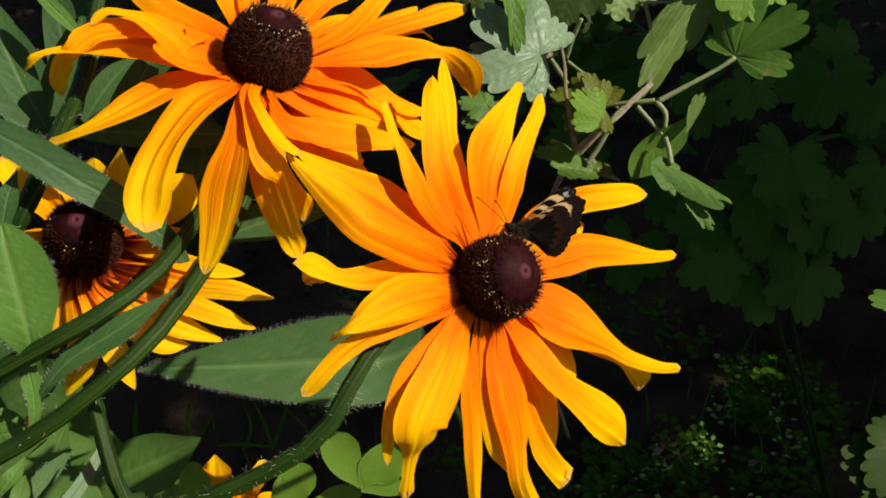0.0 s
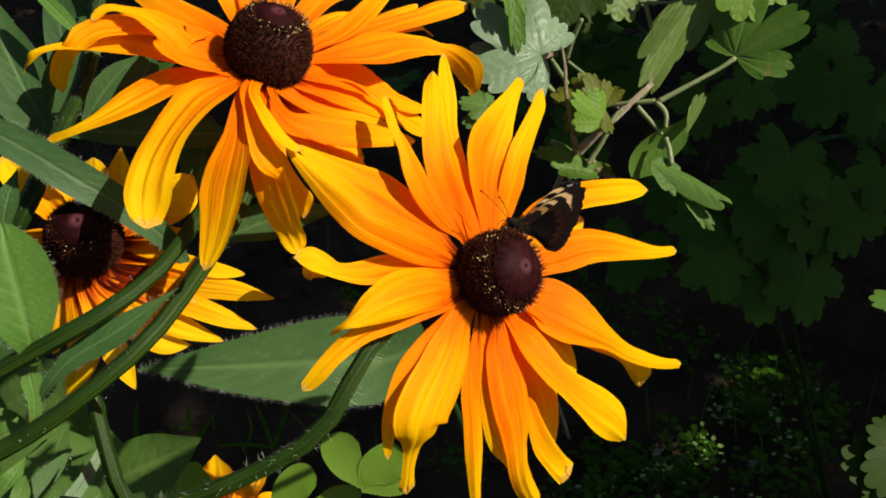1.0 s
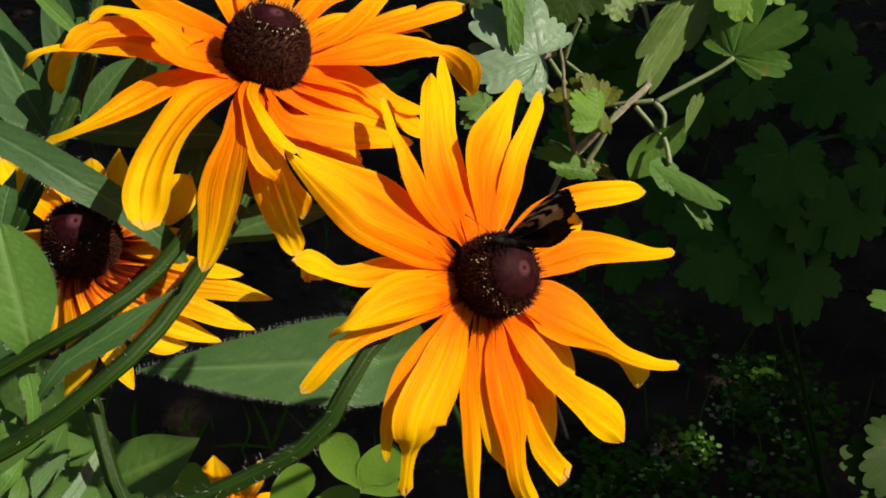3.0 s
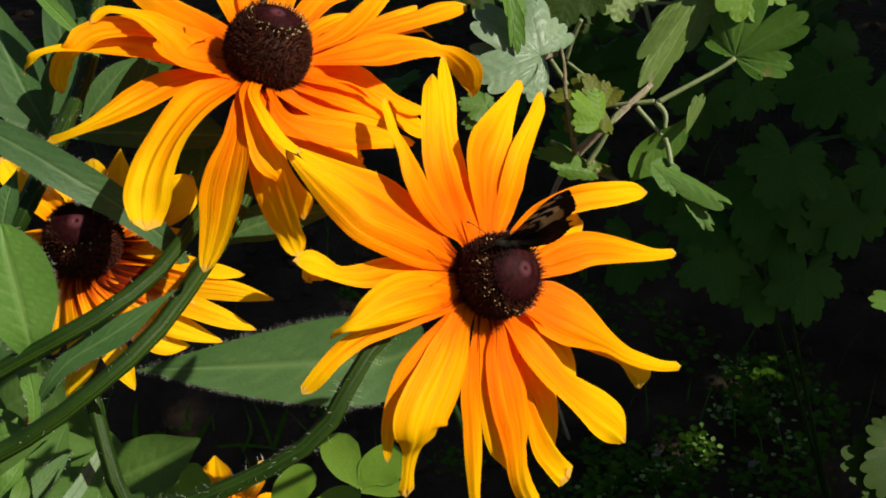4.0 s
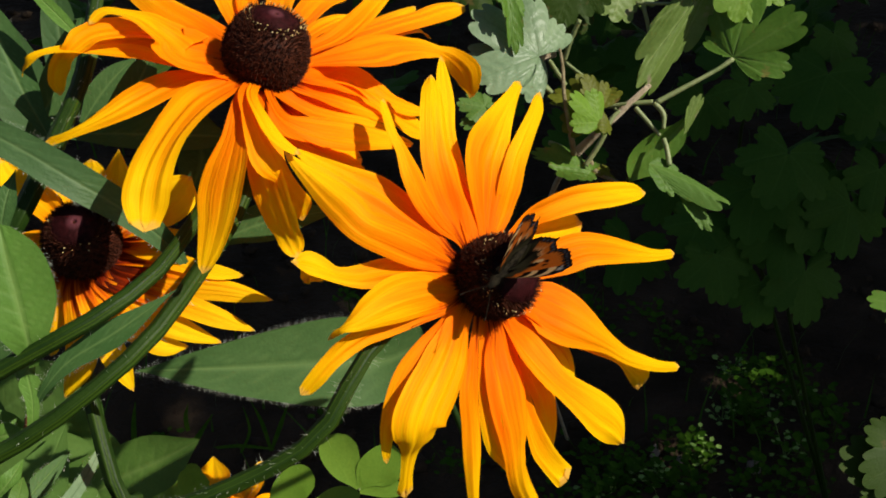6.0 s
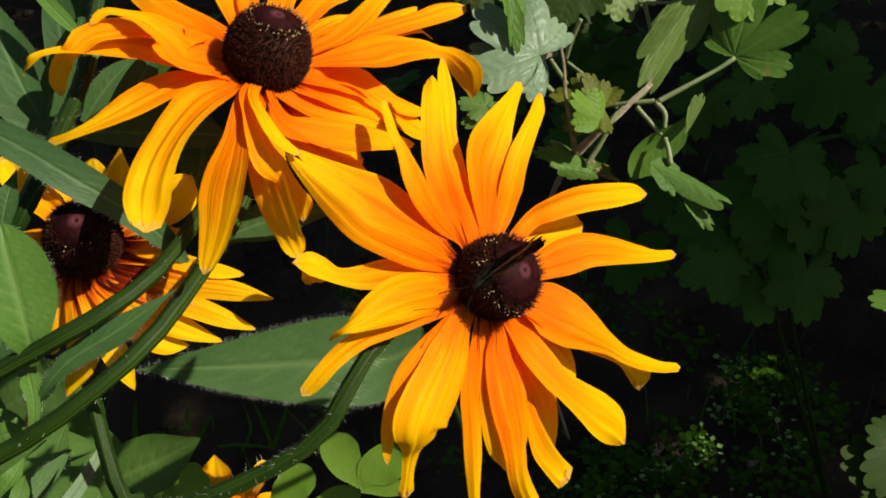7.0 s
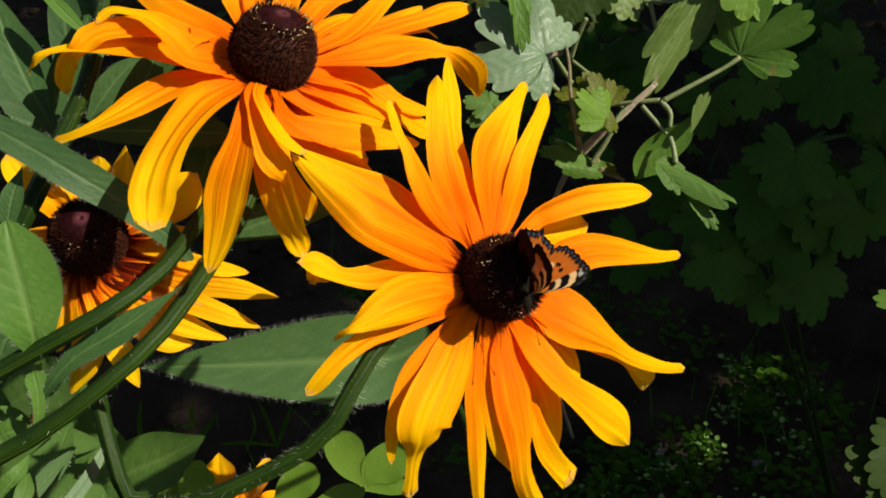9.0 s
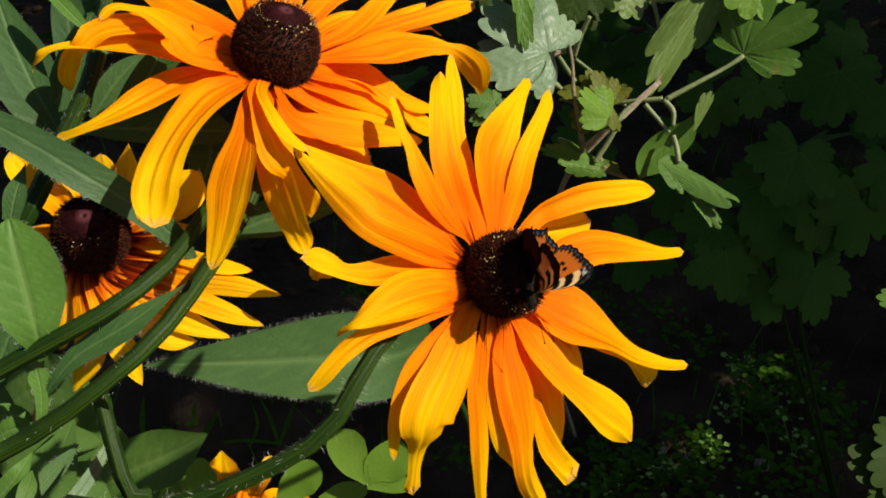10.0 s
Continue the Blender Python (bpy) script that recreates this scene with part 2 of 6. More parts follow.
def sheet(points, widths, up=(0, 0, 1), roll=0.0, cup=0.15, tip=0.25, n=30, m=12, pleats=3.0, fold=0.02, curl=None, crease=0.0, keel=0.0, keel_at=0.0, hook=0.0, ragged=0.0, teeth=0.0, rolls=None, veins=False, ripe=0.0, seed=0):
    """A curved blade along a line: verts, faces, uvs and vein strengths. tip: the share of the length in which it rounds off.
    rolls: the turn about the line at each point."""
    line, keys = spline(points, n)
    rnd = random.Random(seed)
    ph, ph2 = rnd.uniform(0, 6), rnd.uniform(0, 6)
    lines = [(rnd.uniform(-0.62, -0.25), rnd.uniform(0.6, 1.2), 0.15), (rnd.uniform(-0.12, 0.15), rnd.uniform(0.2, 0.8), 0.17), (rnd.uniform(0.25, 0.62), rnd.uniform(0.6, 1.2), 0.15)] + [(q / 3 - 0.83 + rnd.uniform(-0.08, 0.08), rnd.uniform(0.0, 0.10), 0.08) for q in range(6)]
    curl = cup if curl is None else curl
    lean = rnd.uniform(-0.10, 0.10)
    wide = eased(widths, keys)
    turns = np.interp(keys, range(len(rolls)), rolls) if rolls else [0.0] * n
    verts, uvs, vein = [], [], []
    for i, c in enumerate(line):
        s = i / (n - 1)
        t = (line[min(i + 1, n - 1)] - line[max(i - 1, 0)]).normalized()
        w = Vector(up).cross(t).normalized()
        nn = t.cross(w)
        a = radians(roll + turns[i])
        w, nn = w * math.cos(a) + nn * math.sin(a), nn * math.cos(a) - w * math.sin(a)
        k = 1.0
        if s > 1 - tip:
            q = (s - 1 + tip) / tip
            k = math.sqrt(max(1 - q ** 2.4, 0.0)) * 0.93 + 0.07
        half = wide[i] / 2 * k
        wave = 1 + 0.05 * math.sin(9 * s + ph) * s
        for j in range(m + 1):
            v = 2 * j / m - 1
            h = (cup + (curl - cup) * s) * half * (v * v - 0.4) + lean * half * v * s
            h += keel * half * (abs(v - keel_at) - 0.4) * min(1, 3 * s) * (1 - 0.5 * s)
            h += hook * wide[i] * (max(0.0, s - 0.78) / 0.22) ** 2
            for v0, deep, broad in lines:
                h -= crease * deep * wide[i] * math.exp(-((v - v0 * (1 - 0.35 * s)) / broad) ** 2) * min(1, 4 * s) * (1 - 0.75 * s)
            h += fold * wide[i] * math.cos(pleats * math.pi * v + ph2) * min(1, 3 * s)
            h += 0.05 * half * v * math.sin(7 * s + ph)
            edge = half * v * wave
            back_off = 0.0
            if ragged and s > 0.9:
                back_off = -ragged * wide[i] * (0.5 + 0.5 * math.sin(v * 7 + ph)) * (s - 0.9) * 10
            if teeth and abs(v) == 1:
                edge *= 1 + teeth * (1 if i % 2 else -1) * (0.4 + 0.6 * s)
            f = 0.0
            if veins:
                f = math.exp(-(v / 0.07) ** 2)
                side = (s * 9 + abs(v) * -2.2) % 1.0
                f = max(f, 0.45 * math.exp(-((side - 0.5) / 0.10) ** 2) * (1 - 0.6 * abs(v)))
                h -= 0.02 * wide[i] * f
            verts.append(c + w * edge + nn * h + t * back_off)
            uvs.append(((v + 1) / 2 * 0.8 + seed * 0.37 % 7, s * (1 - ripe) + ripe * min(1.0, s / 0.3)))
            vein.append(f)
    faces = [(i * (m + 1) + j, i * (m + 1) + j + 1, (i + 1) * (m + 1) + j + 1, (i + 1) * (m + 1) + j) for i in range(n - 1) for j in range(m)]
    return verts, faces, uvs, vein


def tube(points, radii, n=24, sides=10, ribs=0.0):
    line, keys = spline(points, n)
    rad = np.interp(keys, range(len(radii)), radii)
    verts, faces = [], []
    ref = Vector((0.3, -0.8, 0.5))
    for i, c in enumerate(line):
        t = (line[min(i + 1, n - 1)] - line[max(i - 1, 0)]).normalized()
        w = ref.cross(t).normalized()
        u = t.cross(w)
        for j in range(sides):
            a = 2 * math.pi * j / sides
            r = rad[i] * (1 + ribs * math.cos(7 * a) + 0.02 * math.sin(i * 1.1 + j * 0.4))
            verts.append(c + (w * math.cos(a) + u * math.sin(a)) * r)
    for i in range(n - 1):
        for j in range(sides):
            k = (j + 1) % sides
            faces.append((i * sides + j, i * sides + k, (i + 1) * sides + k, (i + 1) * sides + j))
    faces += [tuple(range(sides))[::-1], tuple((n - 1) * sides + j for j in range(sides))]
    return verts, faces, line, rad


def spikes(feet, ways, lengths, radius, sides=3, bend=0.0):
    """Many thin pointed hairs in one mesh."""
    verts, faces = [], []
    for f, w, le in zip(feet, ways, lengths):
        w = Vector(w).normalized()
        a = w.orthogonal().normalized()
        b = w.cross(a)
        k = len(verts)
        for q in range(sides):
            g = 2 * math.pi * q / sides
            verts.append(f + (a * math.cos(g) + b * math.sin(g)) * radius)
        mid = f + w * le * 0.55 + a * bend * le
        for q in range(sides):
            g = 2 * math.pi * q / sides
            verts.append(mid + (a * math.cos(g) + b * math.sin(g)) * radius * 0.7)
        verts.append(f + w * le + a * bend * 2.2 * le)
        for q in range(sides):
            r = (q + 1) % sides
            faces.append((k + q, k + r, k + sides + r, k + sides + q))
            faces.append((k + sides + q, k + sides + r, k + 2 * sides))
    return verts, faces


MM = 0.001


def hairy_stem(parent, points, radii, hairs=160, length=0.0026, label="", seed=1, material=None):
    """A ribbed stem with fine white hairs standing off it."""
    verts, faces, line, rad = tube(points, radii, 90, 28, 0.07)
    uvs = [(abs(j - 14) / 14, i * 0.02 + seed) for i in range(90) for j in range(28)]
    st = part_of("stem", verts, faces, material or STEM, parent, label, uvs)
    rnd = random.Random(seed)
    feet, ways, lens = [], [], []
    for _ in range(hairs):
        i = rnd.randrange(1, len(line) - 1)
        t = (line[i + 1] - line[i - 1]).normalized()
        a = t.orthogonal().normalized()
        a.rotate(Matrix.Rotation(rnd.uniform(0, 6.283), 3, t))
        feet.append(line[i].lerp(line[i + 1], rnd.random()) + a * rad[i] * 0.95)
        ways.append(a + t * rnd.uniform(-0.2, 0.5))
        lens.append(length * rnd.uniform(0.5, 1.2))
    v, f = spikes(feet, ways, lens, 0.000045, 3, 0.1)
    tagged(part_of("hairs", v, f, HAIR, st, "fine white hairs"), kind="stuff")
    return st


def leaf(parent, points, widths, material, up=(0, -0.4, 0.9), hair=0, hair_length=0.0014, name="leaf", label="", **more):
    more = {"n": 36, "m": 14, "pleats": 1.0, "fold": 0.0, "cup": 0.12, "tip": 0.5, "veins": True, **more}
    v, f, uv, ve = sheet(points, widths, up, **more)
    ob = part_of(name, v, f, material, parent, label, uv, ve)
    if hair:
        rnd = random.Random(hair)
        m = more["m"]
        feet, ways, lens = [], [], []
        for _ in range(hair):
            i, side = rnd.randrange(1, more["n"] - 1), rnd.choice((0, m))
            a, b = Vector(v[i * (m + 1) + side]), Vector(v[i * (m + 1) + m // 2])
            c = Vector(v[(i + 1) * (m + 1) + side])
            feet.append(a.lerp(c, rnd.random()))
            ways.append((a - b).normalized() + Vector((rnd.uniform(-0.3, 0.3), rnd.uniform(-0.3, 0.3), rnd.uniform(-0.2, 0.4))))
            lens.append(hair_length * rnd.uniform(0.4, 1.2))
        hv, hf = spikes(feet, ways, lens, 0.00002 + 0.0045 * hair_length)
        tagged(part_of("hairs", hv, hf, HAIR, ob, "fine white hairs along the edge"), kind="stuff")
    return ob


# ---- flowers ----
def thing(name, m, label, category, group=""):
    ob = new(name)
    ob.matrix_world = m
    ob.empty_display_size = 0.01
    return tagged(ob, label, category, group)


def cone(flower, radius, drop, tall=1.0, cap=0.55, ring=(0.50, 0.62), bristle=1.5, count=900, seed=1, grains=95):
    """The dark domed middle: a dome, its smoother tip, bristly florets and a ring of pollen grains. Millimetres."""
    rnd = random.Random(seed)

    def on(polar, around, lift=0.0):
        r = radius + lift
        d = Vector((math.sin(polar) * math.cos(around), math.sin(polar) * math.sin(around), math.cos(polar)))
        return Vector((d.x * r, d.y * r, d.z * r * tall + drop)) * MM, d

    verts, faces, seg, rows = [], [], 40, 22
    for i in range(rows):
        for j in range(seg):
            a = 0.02 + (2.25 - 0.02) * i / (rows - 1)
            verts.append(on(a, 2 * math.pi * j / seg, -0.5)[0])
    for i in range(rows - 1):
        for j in range(seg):
            k = (j + 1) % seg
            faces.append((i * seg + j, (i + 1) * seg + j, (i + 1) * seg + k, i * seg + k))
    faces.append(tuple(range(seg)))
    body = part_of("cone", verts, faces, CONE, flower, "dark brown domed flower cone")
    # the smoother tip of closed buds, with a dimple in its middle
    verts, faces, seg, rows = [], [], 96, 34
    for i in range(rows):
        for j in range(seg):
            polar, around = 0.004 + (cap + 0.02) * (i / (rows - 1)) ** 1.7, 2 * math.pi * j / seg
            lift = 0.05 - 1.6 * math.exp(-(polar / 0.045) ** 2) + 0.12 * math.exp(-(polar / 0.16) ** 2)
            lift += (0.05 + 0.10 * polar) * noise.noise((math.cos(around) * 14, math.sin(around) * 14, polar * 9 + seed)) + 0.10 * polar * noise.noise((math.cos(around) * 34, math.sin(around) * 34, polar * 30))
            verts.append(on(polar, around, lift)[0])
    for i in range(rows - 1):
        for j in range(seg):
            k = (j + 1) % seg
            faces.append((i * seg + j, (i + 1) * seg + j, (i + 1) * seg + k, i * seg + k))
    faces.append(tuple(range(seg)))
    tip = part_of("cone_tip", verts, faces, CONE_TIP, flower, "smooth purple-brown tip of closed buds")
    feet, ways, lens = [], [], []
    for i in range(1500):
        polar, around = 0.24 + (cap - 0.20) * math.sqrt((i + 0.5) / 1500), i * 2.39996 + rnd.gauss(0, 0.05)
        p, d = on(polar, around, -0.05)
        feet.append(p)
        ways.append(d + Vector((rnd.uniform(-0.2, 0.2), rnd.uniform(-0.2, 0.2), 0.35)))
        lens.append((0.12 + 0.5 * (polar / cap) ** 2) * rnd.uniform(0.6, 1.2) * MM)
    v, f = spikes(feet, ways, lens, 0.00013, 3, 0.05)
    tagged(part_of("stubble", v, f, CONE_TIP, tip, "short dark stubble of budding florets"), kind="stuff")
    feet, ways, lens = [], [], []
    for i in range(count):
        u = i / count
        z = math.cos(cap) + (math.cos(2.15) - math.cos(cap)) * u
        polar, around = math.acos(z) + rnd.gauss(0, 0.02), i * 2.39996 + rnd.gauss(0, 0.03)
        p, d = on(polar, around, -0.6)
        feet.append(p)
        ways.append(d + Vector((rnd.uniform(-0.3, 0.3), rnd.uniform(-0.3, 0.3), rnd.uniform(-0.05, 0.35))))
        near = 1.9 if polar < cap + 0.28 else 1.35 if polar < cap + 0.5 else 0.95
        lens.append(bristle * near * rnd.uniform(0.6, 1.15) * MM)
    v, f = spikes(feet, ways, lens, 0.00017, 4, 0.08)
    tagged(part_of("bristle", v, f, CONE, flower, "dense dark brown bristly florets"), kind="stuff")
    verts, faces = [], []
    for i in range(grains):
        polar = rnd.gauss((ring[0] + ring[1]) / 2, (ring[1] - ring[0]) / 2)
        p, d = on(polar, rnd.uniform(0, 6.283), bristle * rnd.uniform(0.5, 1.15))
        k, r = len(verts), rnd.uniform(0.13, 0.30) * MM
        verts += [p + Vector(o) * r for o in ((1, 0, 0), (-1, 0, 0), (0, 1, 0), (0, -1, 0), (0, 0, 1), (0, 0, -1))]
        for a, b, c in ((0, 2, 4), (2, 1, 4), (1, 3, 4), (3, 0, 4), (2, 0, 5), (1, 2, 5), (3, 1, 5), (0, 3, 5)):
            faces.append((k + a, k + b, k + c))
    tagged(part_of("pollen", verts, faces, POLLEN, flower, "ring of yellow pollen grains"), kind="stuff")
    return body


petal_count = [0]


def petal(flower, points, widths, material=PETAL, label="", **more):
    """One ray petal; points and widths in millimetres in the flower's own space."""
    petal_count[0] += 1
    own = random.Random(petal_count[0] * 7 + 3)
    more = {"seed": petal_count[0], "ragged": 0.12, "fold": 0.012, "crease": 0.06, "n": 44, "m": 40, "tip": 0.2, "cup": own.uniform(0.05, 0.35), "curl": own.uniform(-0.5, 0.1), "keel": own.choice((-1, 1, 1)) * own.uniform(0.2, 0.55), "keel_at": own.uniform(-0.35, 0.35), "hook": own.uniform(-0.35, 0.2), **more}
    v, f, uv, _ = sheet([Vector(p) * MM for p in points], [w * MM for w in widths], **more)
    return part_of("petal", v, f, material, flower, label, uv)



front_flower = thing("coneflower", Matrix(((0.7666, 0, 0.6422, 0.0122), (0.4179, 0.7593, -0.4989, 0.293), (-0.4876, 0.6508, 0.582, 0.833), (0, 0, 0, 1))),
    "orange-yellow coneflower with a dark purple-brown cone, in full bloom", "flower", "coneflowers")
cone(front_flower, 12.4, 6.0, 1.0, 0.80, (0.94, 1.12), 1.8, 2200, 3, 110)
petal(front_flower, [(5.4, -2.6, 0), (25.7, -12.2, -4), (40.1, -16.3, -8), (48.2, -21.6, -11), (52.1, -27.4, -14)], [7.0, 9.9, 10.7, 7.3, 2.7])
petal(front_flower, [(4, 4.5, 0), (19, 21.5, -0), (25.1, 26, 4), (34.7, 30.3, 8), (48.3, 34.2, 9), (63.3, 38.8, 6), (72, 40.6, 4)], [5.6, 5.6, 7.2, 8.8, 8.5, 6.1, 2.8], tip=0.12, ripe=0.22)
petal(front_flower, [(5.7, 2, 0), (25.8, 9.1, -1), (33, 12.4, 2), (40.8, 15.4, 5), (53.2, 17.2, 5), (66.7, 18.8, 3), (81, 20.9, -0), (97.4, 25.2, -4)], [7.0, 9.3, 12.2, 11.7, 9.5, 6.5, 4.0, 3.5], tip=0.07, ripe=0.2)
petal(front_flower, [(-5.8, 1.6, 0), (-13, 3.5, 0), (-23.9, 5, 1.9), (-34.1, 6.4, 3), (-45.5, 8.4, 3), (-50.4, 12.9, 0.9), (-54.7, 17.4, -2), (-59.8, 22.4, -5), (-65.7, 28.2, -8.3)], [6.3, 6.3, 10.9, 11.7, 10.3, 10.3, 8.6, 5.4, 2.5], rolls=[0, -2, -3, -1, -6, -22, -25, -20, -3], tip=0.08, keel=-0.3, keel_at=-0.25, ripe=0.18)
petal(front_flower, [(-5.3, 2.8, 0), (-12.7, 6.8, 0), (-20.1, 11.5, -0.1), (-28, 15.7, -1.1), (-35.9, 19.9, -3), (-45.3, 23.3, -5), (-53.8, 26.7, -7), (-62.1, 30.6, -9.2)], [3.5, 3.5, 9.0, 13.0, 14.8, 11.0, 7.2, 3.1], rolls=[0, 0, 1, 3, 5, 7, 9, 8], tip=0.08, seed=21, keel=-0.2, keel_at=0.2, ripe=0.0)
petal(front_flower, [(-3.8, 4.6, 0), (-8.7, 10.5, 0), (-16.7, 14.4, 1.1), (-24.3, 19.8, 2.9), (-29.8, 26.3, 4), (-33.5, 32.9, 4), (-35.9, 37.9, 3), (-36.3, 43.9, 1), (-36.3, 49.5, -1.3)], [2.3, 2.3, 5.7, 8.6, 8.9, 5.5, 6.3, 6.0, 3.9], rolls=[0, -2, -7, -5, -1, 0, 14, 16, 15], tip=0.08, keel=-0.35, keel_at=0.3, ripe=0.0)
petal(front_flower, [(-2.2, 5.6, 0), (-4.9, 12, 0), (-8.5, 19.2, 0.9), (-13.2, 25.8, 2), (-17.1, 32.7, 3), (-18.3, 41.1, 2), (-18.1, 50.1, 0.8), (-17, 57.9, -1.2), (-16.9, 63.2, -3.3)], [6.5, 7.9, 14.0, 15.3, 14.6, 12.2, 10.8, 7.9, 3.1], rolls=[0, 0, 6, 6, 8, 8, 6, -2, -9], tip=0.06, keel=-0.5, keel_at=-0.2, ripe=0.0)
petal(front_flower, [(-1.8, 5.7, 0), (-4, 12.3, 0), (-10.2, 33.3, -1), (-12.1, 44.9, -2), (-11.7, 55.2, -3), (-11.8, 63.1, -4), (-10.7, 71.7, -6.2)], [5.2, 5.2, 7.7, 6.4, 6.8, 5.5, 2.5], rolls=[0, 0, 0, 1, 2, 0, -7], tip=0.12, ripe=0.2)
petal(front_flower, [(0.5, 6, 0), (1.3, 14.6, 0), (0.3, 22.4, 1), (-1.4, 30.8, 3), (-1.9, 37.8, 4.2), (1.3, 44.8, 4.2), (6.2, 52.6, 2.9), (12.1, 60.9, 1), (19.1, 69.2, -2.3)], [5.4, 5.4, 9.9, 16.2, 17.8, 13.7, 9.4, 5.3, 3.2], rolls=[0, 1, 0, 1, 2, -6, -8, -18, -20], tip=0.04, keel=0.3, ripe=0.0)
petal(front_flower, [(2.2, 5.6, 0), (6.3, 16.1, 0), (8.5, 23.1, 1.1), (8.9, 30.2, 4), (10, 38.6, 5.9), (13.2, 45.5, 5.9), (17.9, 53.6, 5), (22.2, 60.6, 4), (24.7, 66.3, 2.8)], [4.4, 4.4, 7.9, 10.0, 9.3, 7.7, 6.3, 5.6, 3.3], rolls=[0, 2, 2, 0, 2, -2, -5, -6, -3], tip=0.1, keel=-0.3, keel_at=0.3, ripe=0.2)
petal(front_flower, [(5.9, -0.9, 0), (20.8, -3.2, 0), (26.4, -4.8, 1), (35, -7.9, 3), (42.8, -10.9, 3.9), (52.1, -13.6, 2.9), (62.6, -16.2, 1), (73.9, -17, -1), (86.6, -16.7, -4), (101.5, -14.7, -8.2)], [6.5, 13.3, 18.2, 18.3, 12.8, 7.1, 5.4, 5.2, 4.1, 3.4], rolls=[0, -1, 7, 10, 14, 15, 11, 1, -1, -1], tip=0.03, keel=-0.5, keel_at=-0.15, ripe=0.12)
petal(front_flower, [(5.9, -1.2, 0), (22, -4.7, 0), (33.8, -8.6, -2), (51.4, -12.8, -4), (66.6, -16.3, -6.3), (78.7, -19, -10), (83.8, -19.9, -12), (87.8, -23.4, -16.6)], [6.5, 10.2, 11.2, 6.2, 2.7, 6.6, 9.1, 6.7], rolls=[0, 1, 2, 5, 30, 45, 41, 36], tip=0.05, ripe=0.3, ragged=0.4)
petal(front_flower, [(4.1, -4.4, 0), (10.7, -11.7, 0), (17.9, -17.9, 0.2), (23.4, -23.9, 1.9), (29.8, -28.9, 2.9), (38.3, -32.9, 2.9), (47.7, -36.5, 1.7), (58.1, -39.6, -1.1), (66.8, -44.1, -5.4)], [4.9, 4.9, 11.0, 12.1, 10.2, 11.8, 13.7, 12.3, 5.3], rolls=[0, 0, -2, -2, -1, 1, 5, 8, 7], tip=0.1, hook=0.0, keel=0.25, keel_at=0.2, ripe=0.25)
petal(front_flower, [(2.7, -5.4, 0), (6.8, -13.6, 0), (9, -20.9, -1), (11.4, -29.6, -1.1), (14.2, -37, -2.1), (17.6, -43.5, -4), (20.7, -50.1, -7), (24, -55.2, -10.1), (29, -59.1, -14), (33.9, -62, -17), (40.3, -65.7, -20.4)], [6.5, 8.4, 13.1, 15.0, 15.1, 13.6, 10.6, 8.5, 7.2, 6.7, 6.3], rolls=[0, 1, 0, 1, 3, 2, -3, 8, 24, 29, 29], tip=0.04, keel=-0.5, keel_at=0.05, ripe=0.12)
petal(front_flower, [(0.8, -5.9, -2), (2.3, -16.9, -2), (5.5, -29.9, -4), (8.8, -41.3, -6.1), (13.4, -48.2, -9), (19.6, -52.6, -11.9), (26.6, -56.9, -15.3)], [4.3, 4.3, 5.7, 7.0, 6.1, 3.5, 0.9], rolls=[0, 0, 35, 41, 46, 62, 58], tip=0.08, ripe=0.1)
petal(front_flower, [(-0.8, -6, -1), (-2, -15.4, -1), (-2.3, -25.2, -2), (-2.3, -34, -3), (1, -42.6, -6), (4.2, -51.8, -9.2), (7.7, -58.8, -13), (12.7, -66.3, -18.5)], [2.7, 2.7, 5.6, 8.3, 7.0, 6.1, 4.9, 4.1], rolls=[0, -2, -2, 1, 9, 16, 20, 18], tip=0.04, ripe=0.12)
petal(front_flower, [(-3.2, -5.1, 0), (-8.3, -13.2, 0), (-11.8, -23.2, 0), (-15.9, -31.6, 0), (-19.9, -39.2, -0.6), (-21.2, -45.2, -2.1), (-19.5, -49.1, -6), (-18, -51.9, -10.9), (-16, -57.2, -14.9), (-12.6, -64.1, -19.5)], [6.5, 8.8, 15.5, 16.8, 17.7, 17.9, 12.0, 6.3, 4.7, 6.0], rolls=[0, 0, 0, 0, -4, -1, 14, 7, 6, 13], tip=0.03, keel=-0.1, cup=-0.25, curl=-0.3, ripe=0.35, ragged=0.3)
petal(front_flower, [(-4, -4.5, -1), (-12.7, -14.2, -1), (-20.4, -22.2, -1.9), (-25, -29.9, -3.9), (-27.4, -37.8, -6), (-28.2, -44.6, -8.2), (-26.9, -49.3, -11), (-24.2, -54.7, -14.4)], [5.0, 5.0, 5.6, 6.8, 6.2, 4.8, 3.3, 2.1], rolls=[0, -2, 26, 44, 56, 56, 36, 34], tip=0.08, ripe=0.1)
petal(front_flower, [(-5.5, -2.4, 0), (-11.4, -4.9, 0), (-20.3, -6.4, 1), (-31.8, -10, 1.9), (-41, -14.7, 1.8), (-46.5, -18.4, 0.6), (-50.1, -20.8, -2), (-50.5, -23, -6.8)], [6.5, 7.7, 12.0, 13.1, 10.1, 5.6, 2.4, 1.2], rolls=[0, -1, -2, -1, 3, 20, 70, 23], tip=0.05, keel=-0.1, cup=-0.25, curl=-0.5, ripe=0.35)
petal(front_flower, [(-4.8, -3.5, 0), (-13.6, -9.9, 0), (-23.7, -13.4, -1), (-31.9, -16.9, -3), (-39.4, -20.1, -4), (-44.9, -24.2, -6), (-48, -27.9, -8.2), (-51.1, -33, -11), (-53.4, -37.9, -14.5)], [3.3, 3.3, 5.5, 6.8, 7.3, 6.9, 5.3, 4.8, 3.8], rolls=[0, 1, -24, -31, -29, -19, 10, 17, 2], tip=0.04, keel=0.15, ripe=0.12)
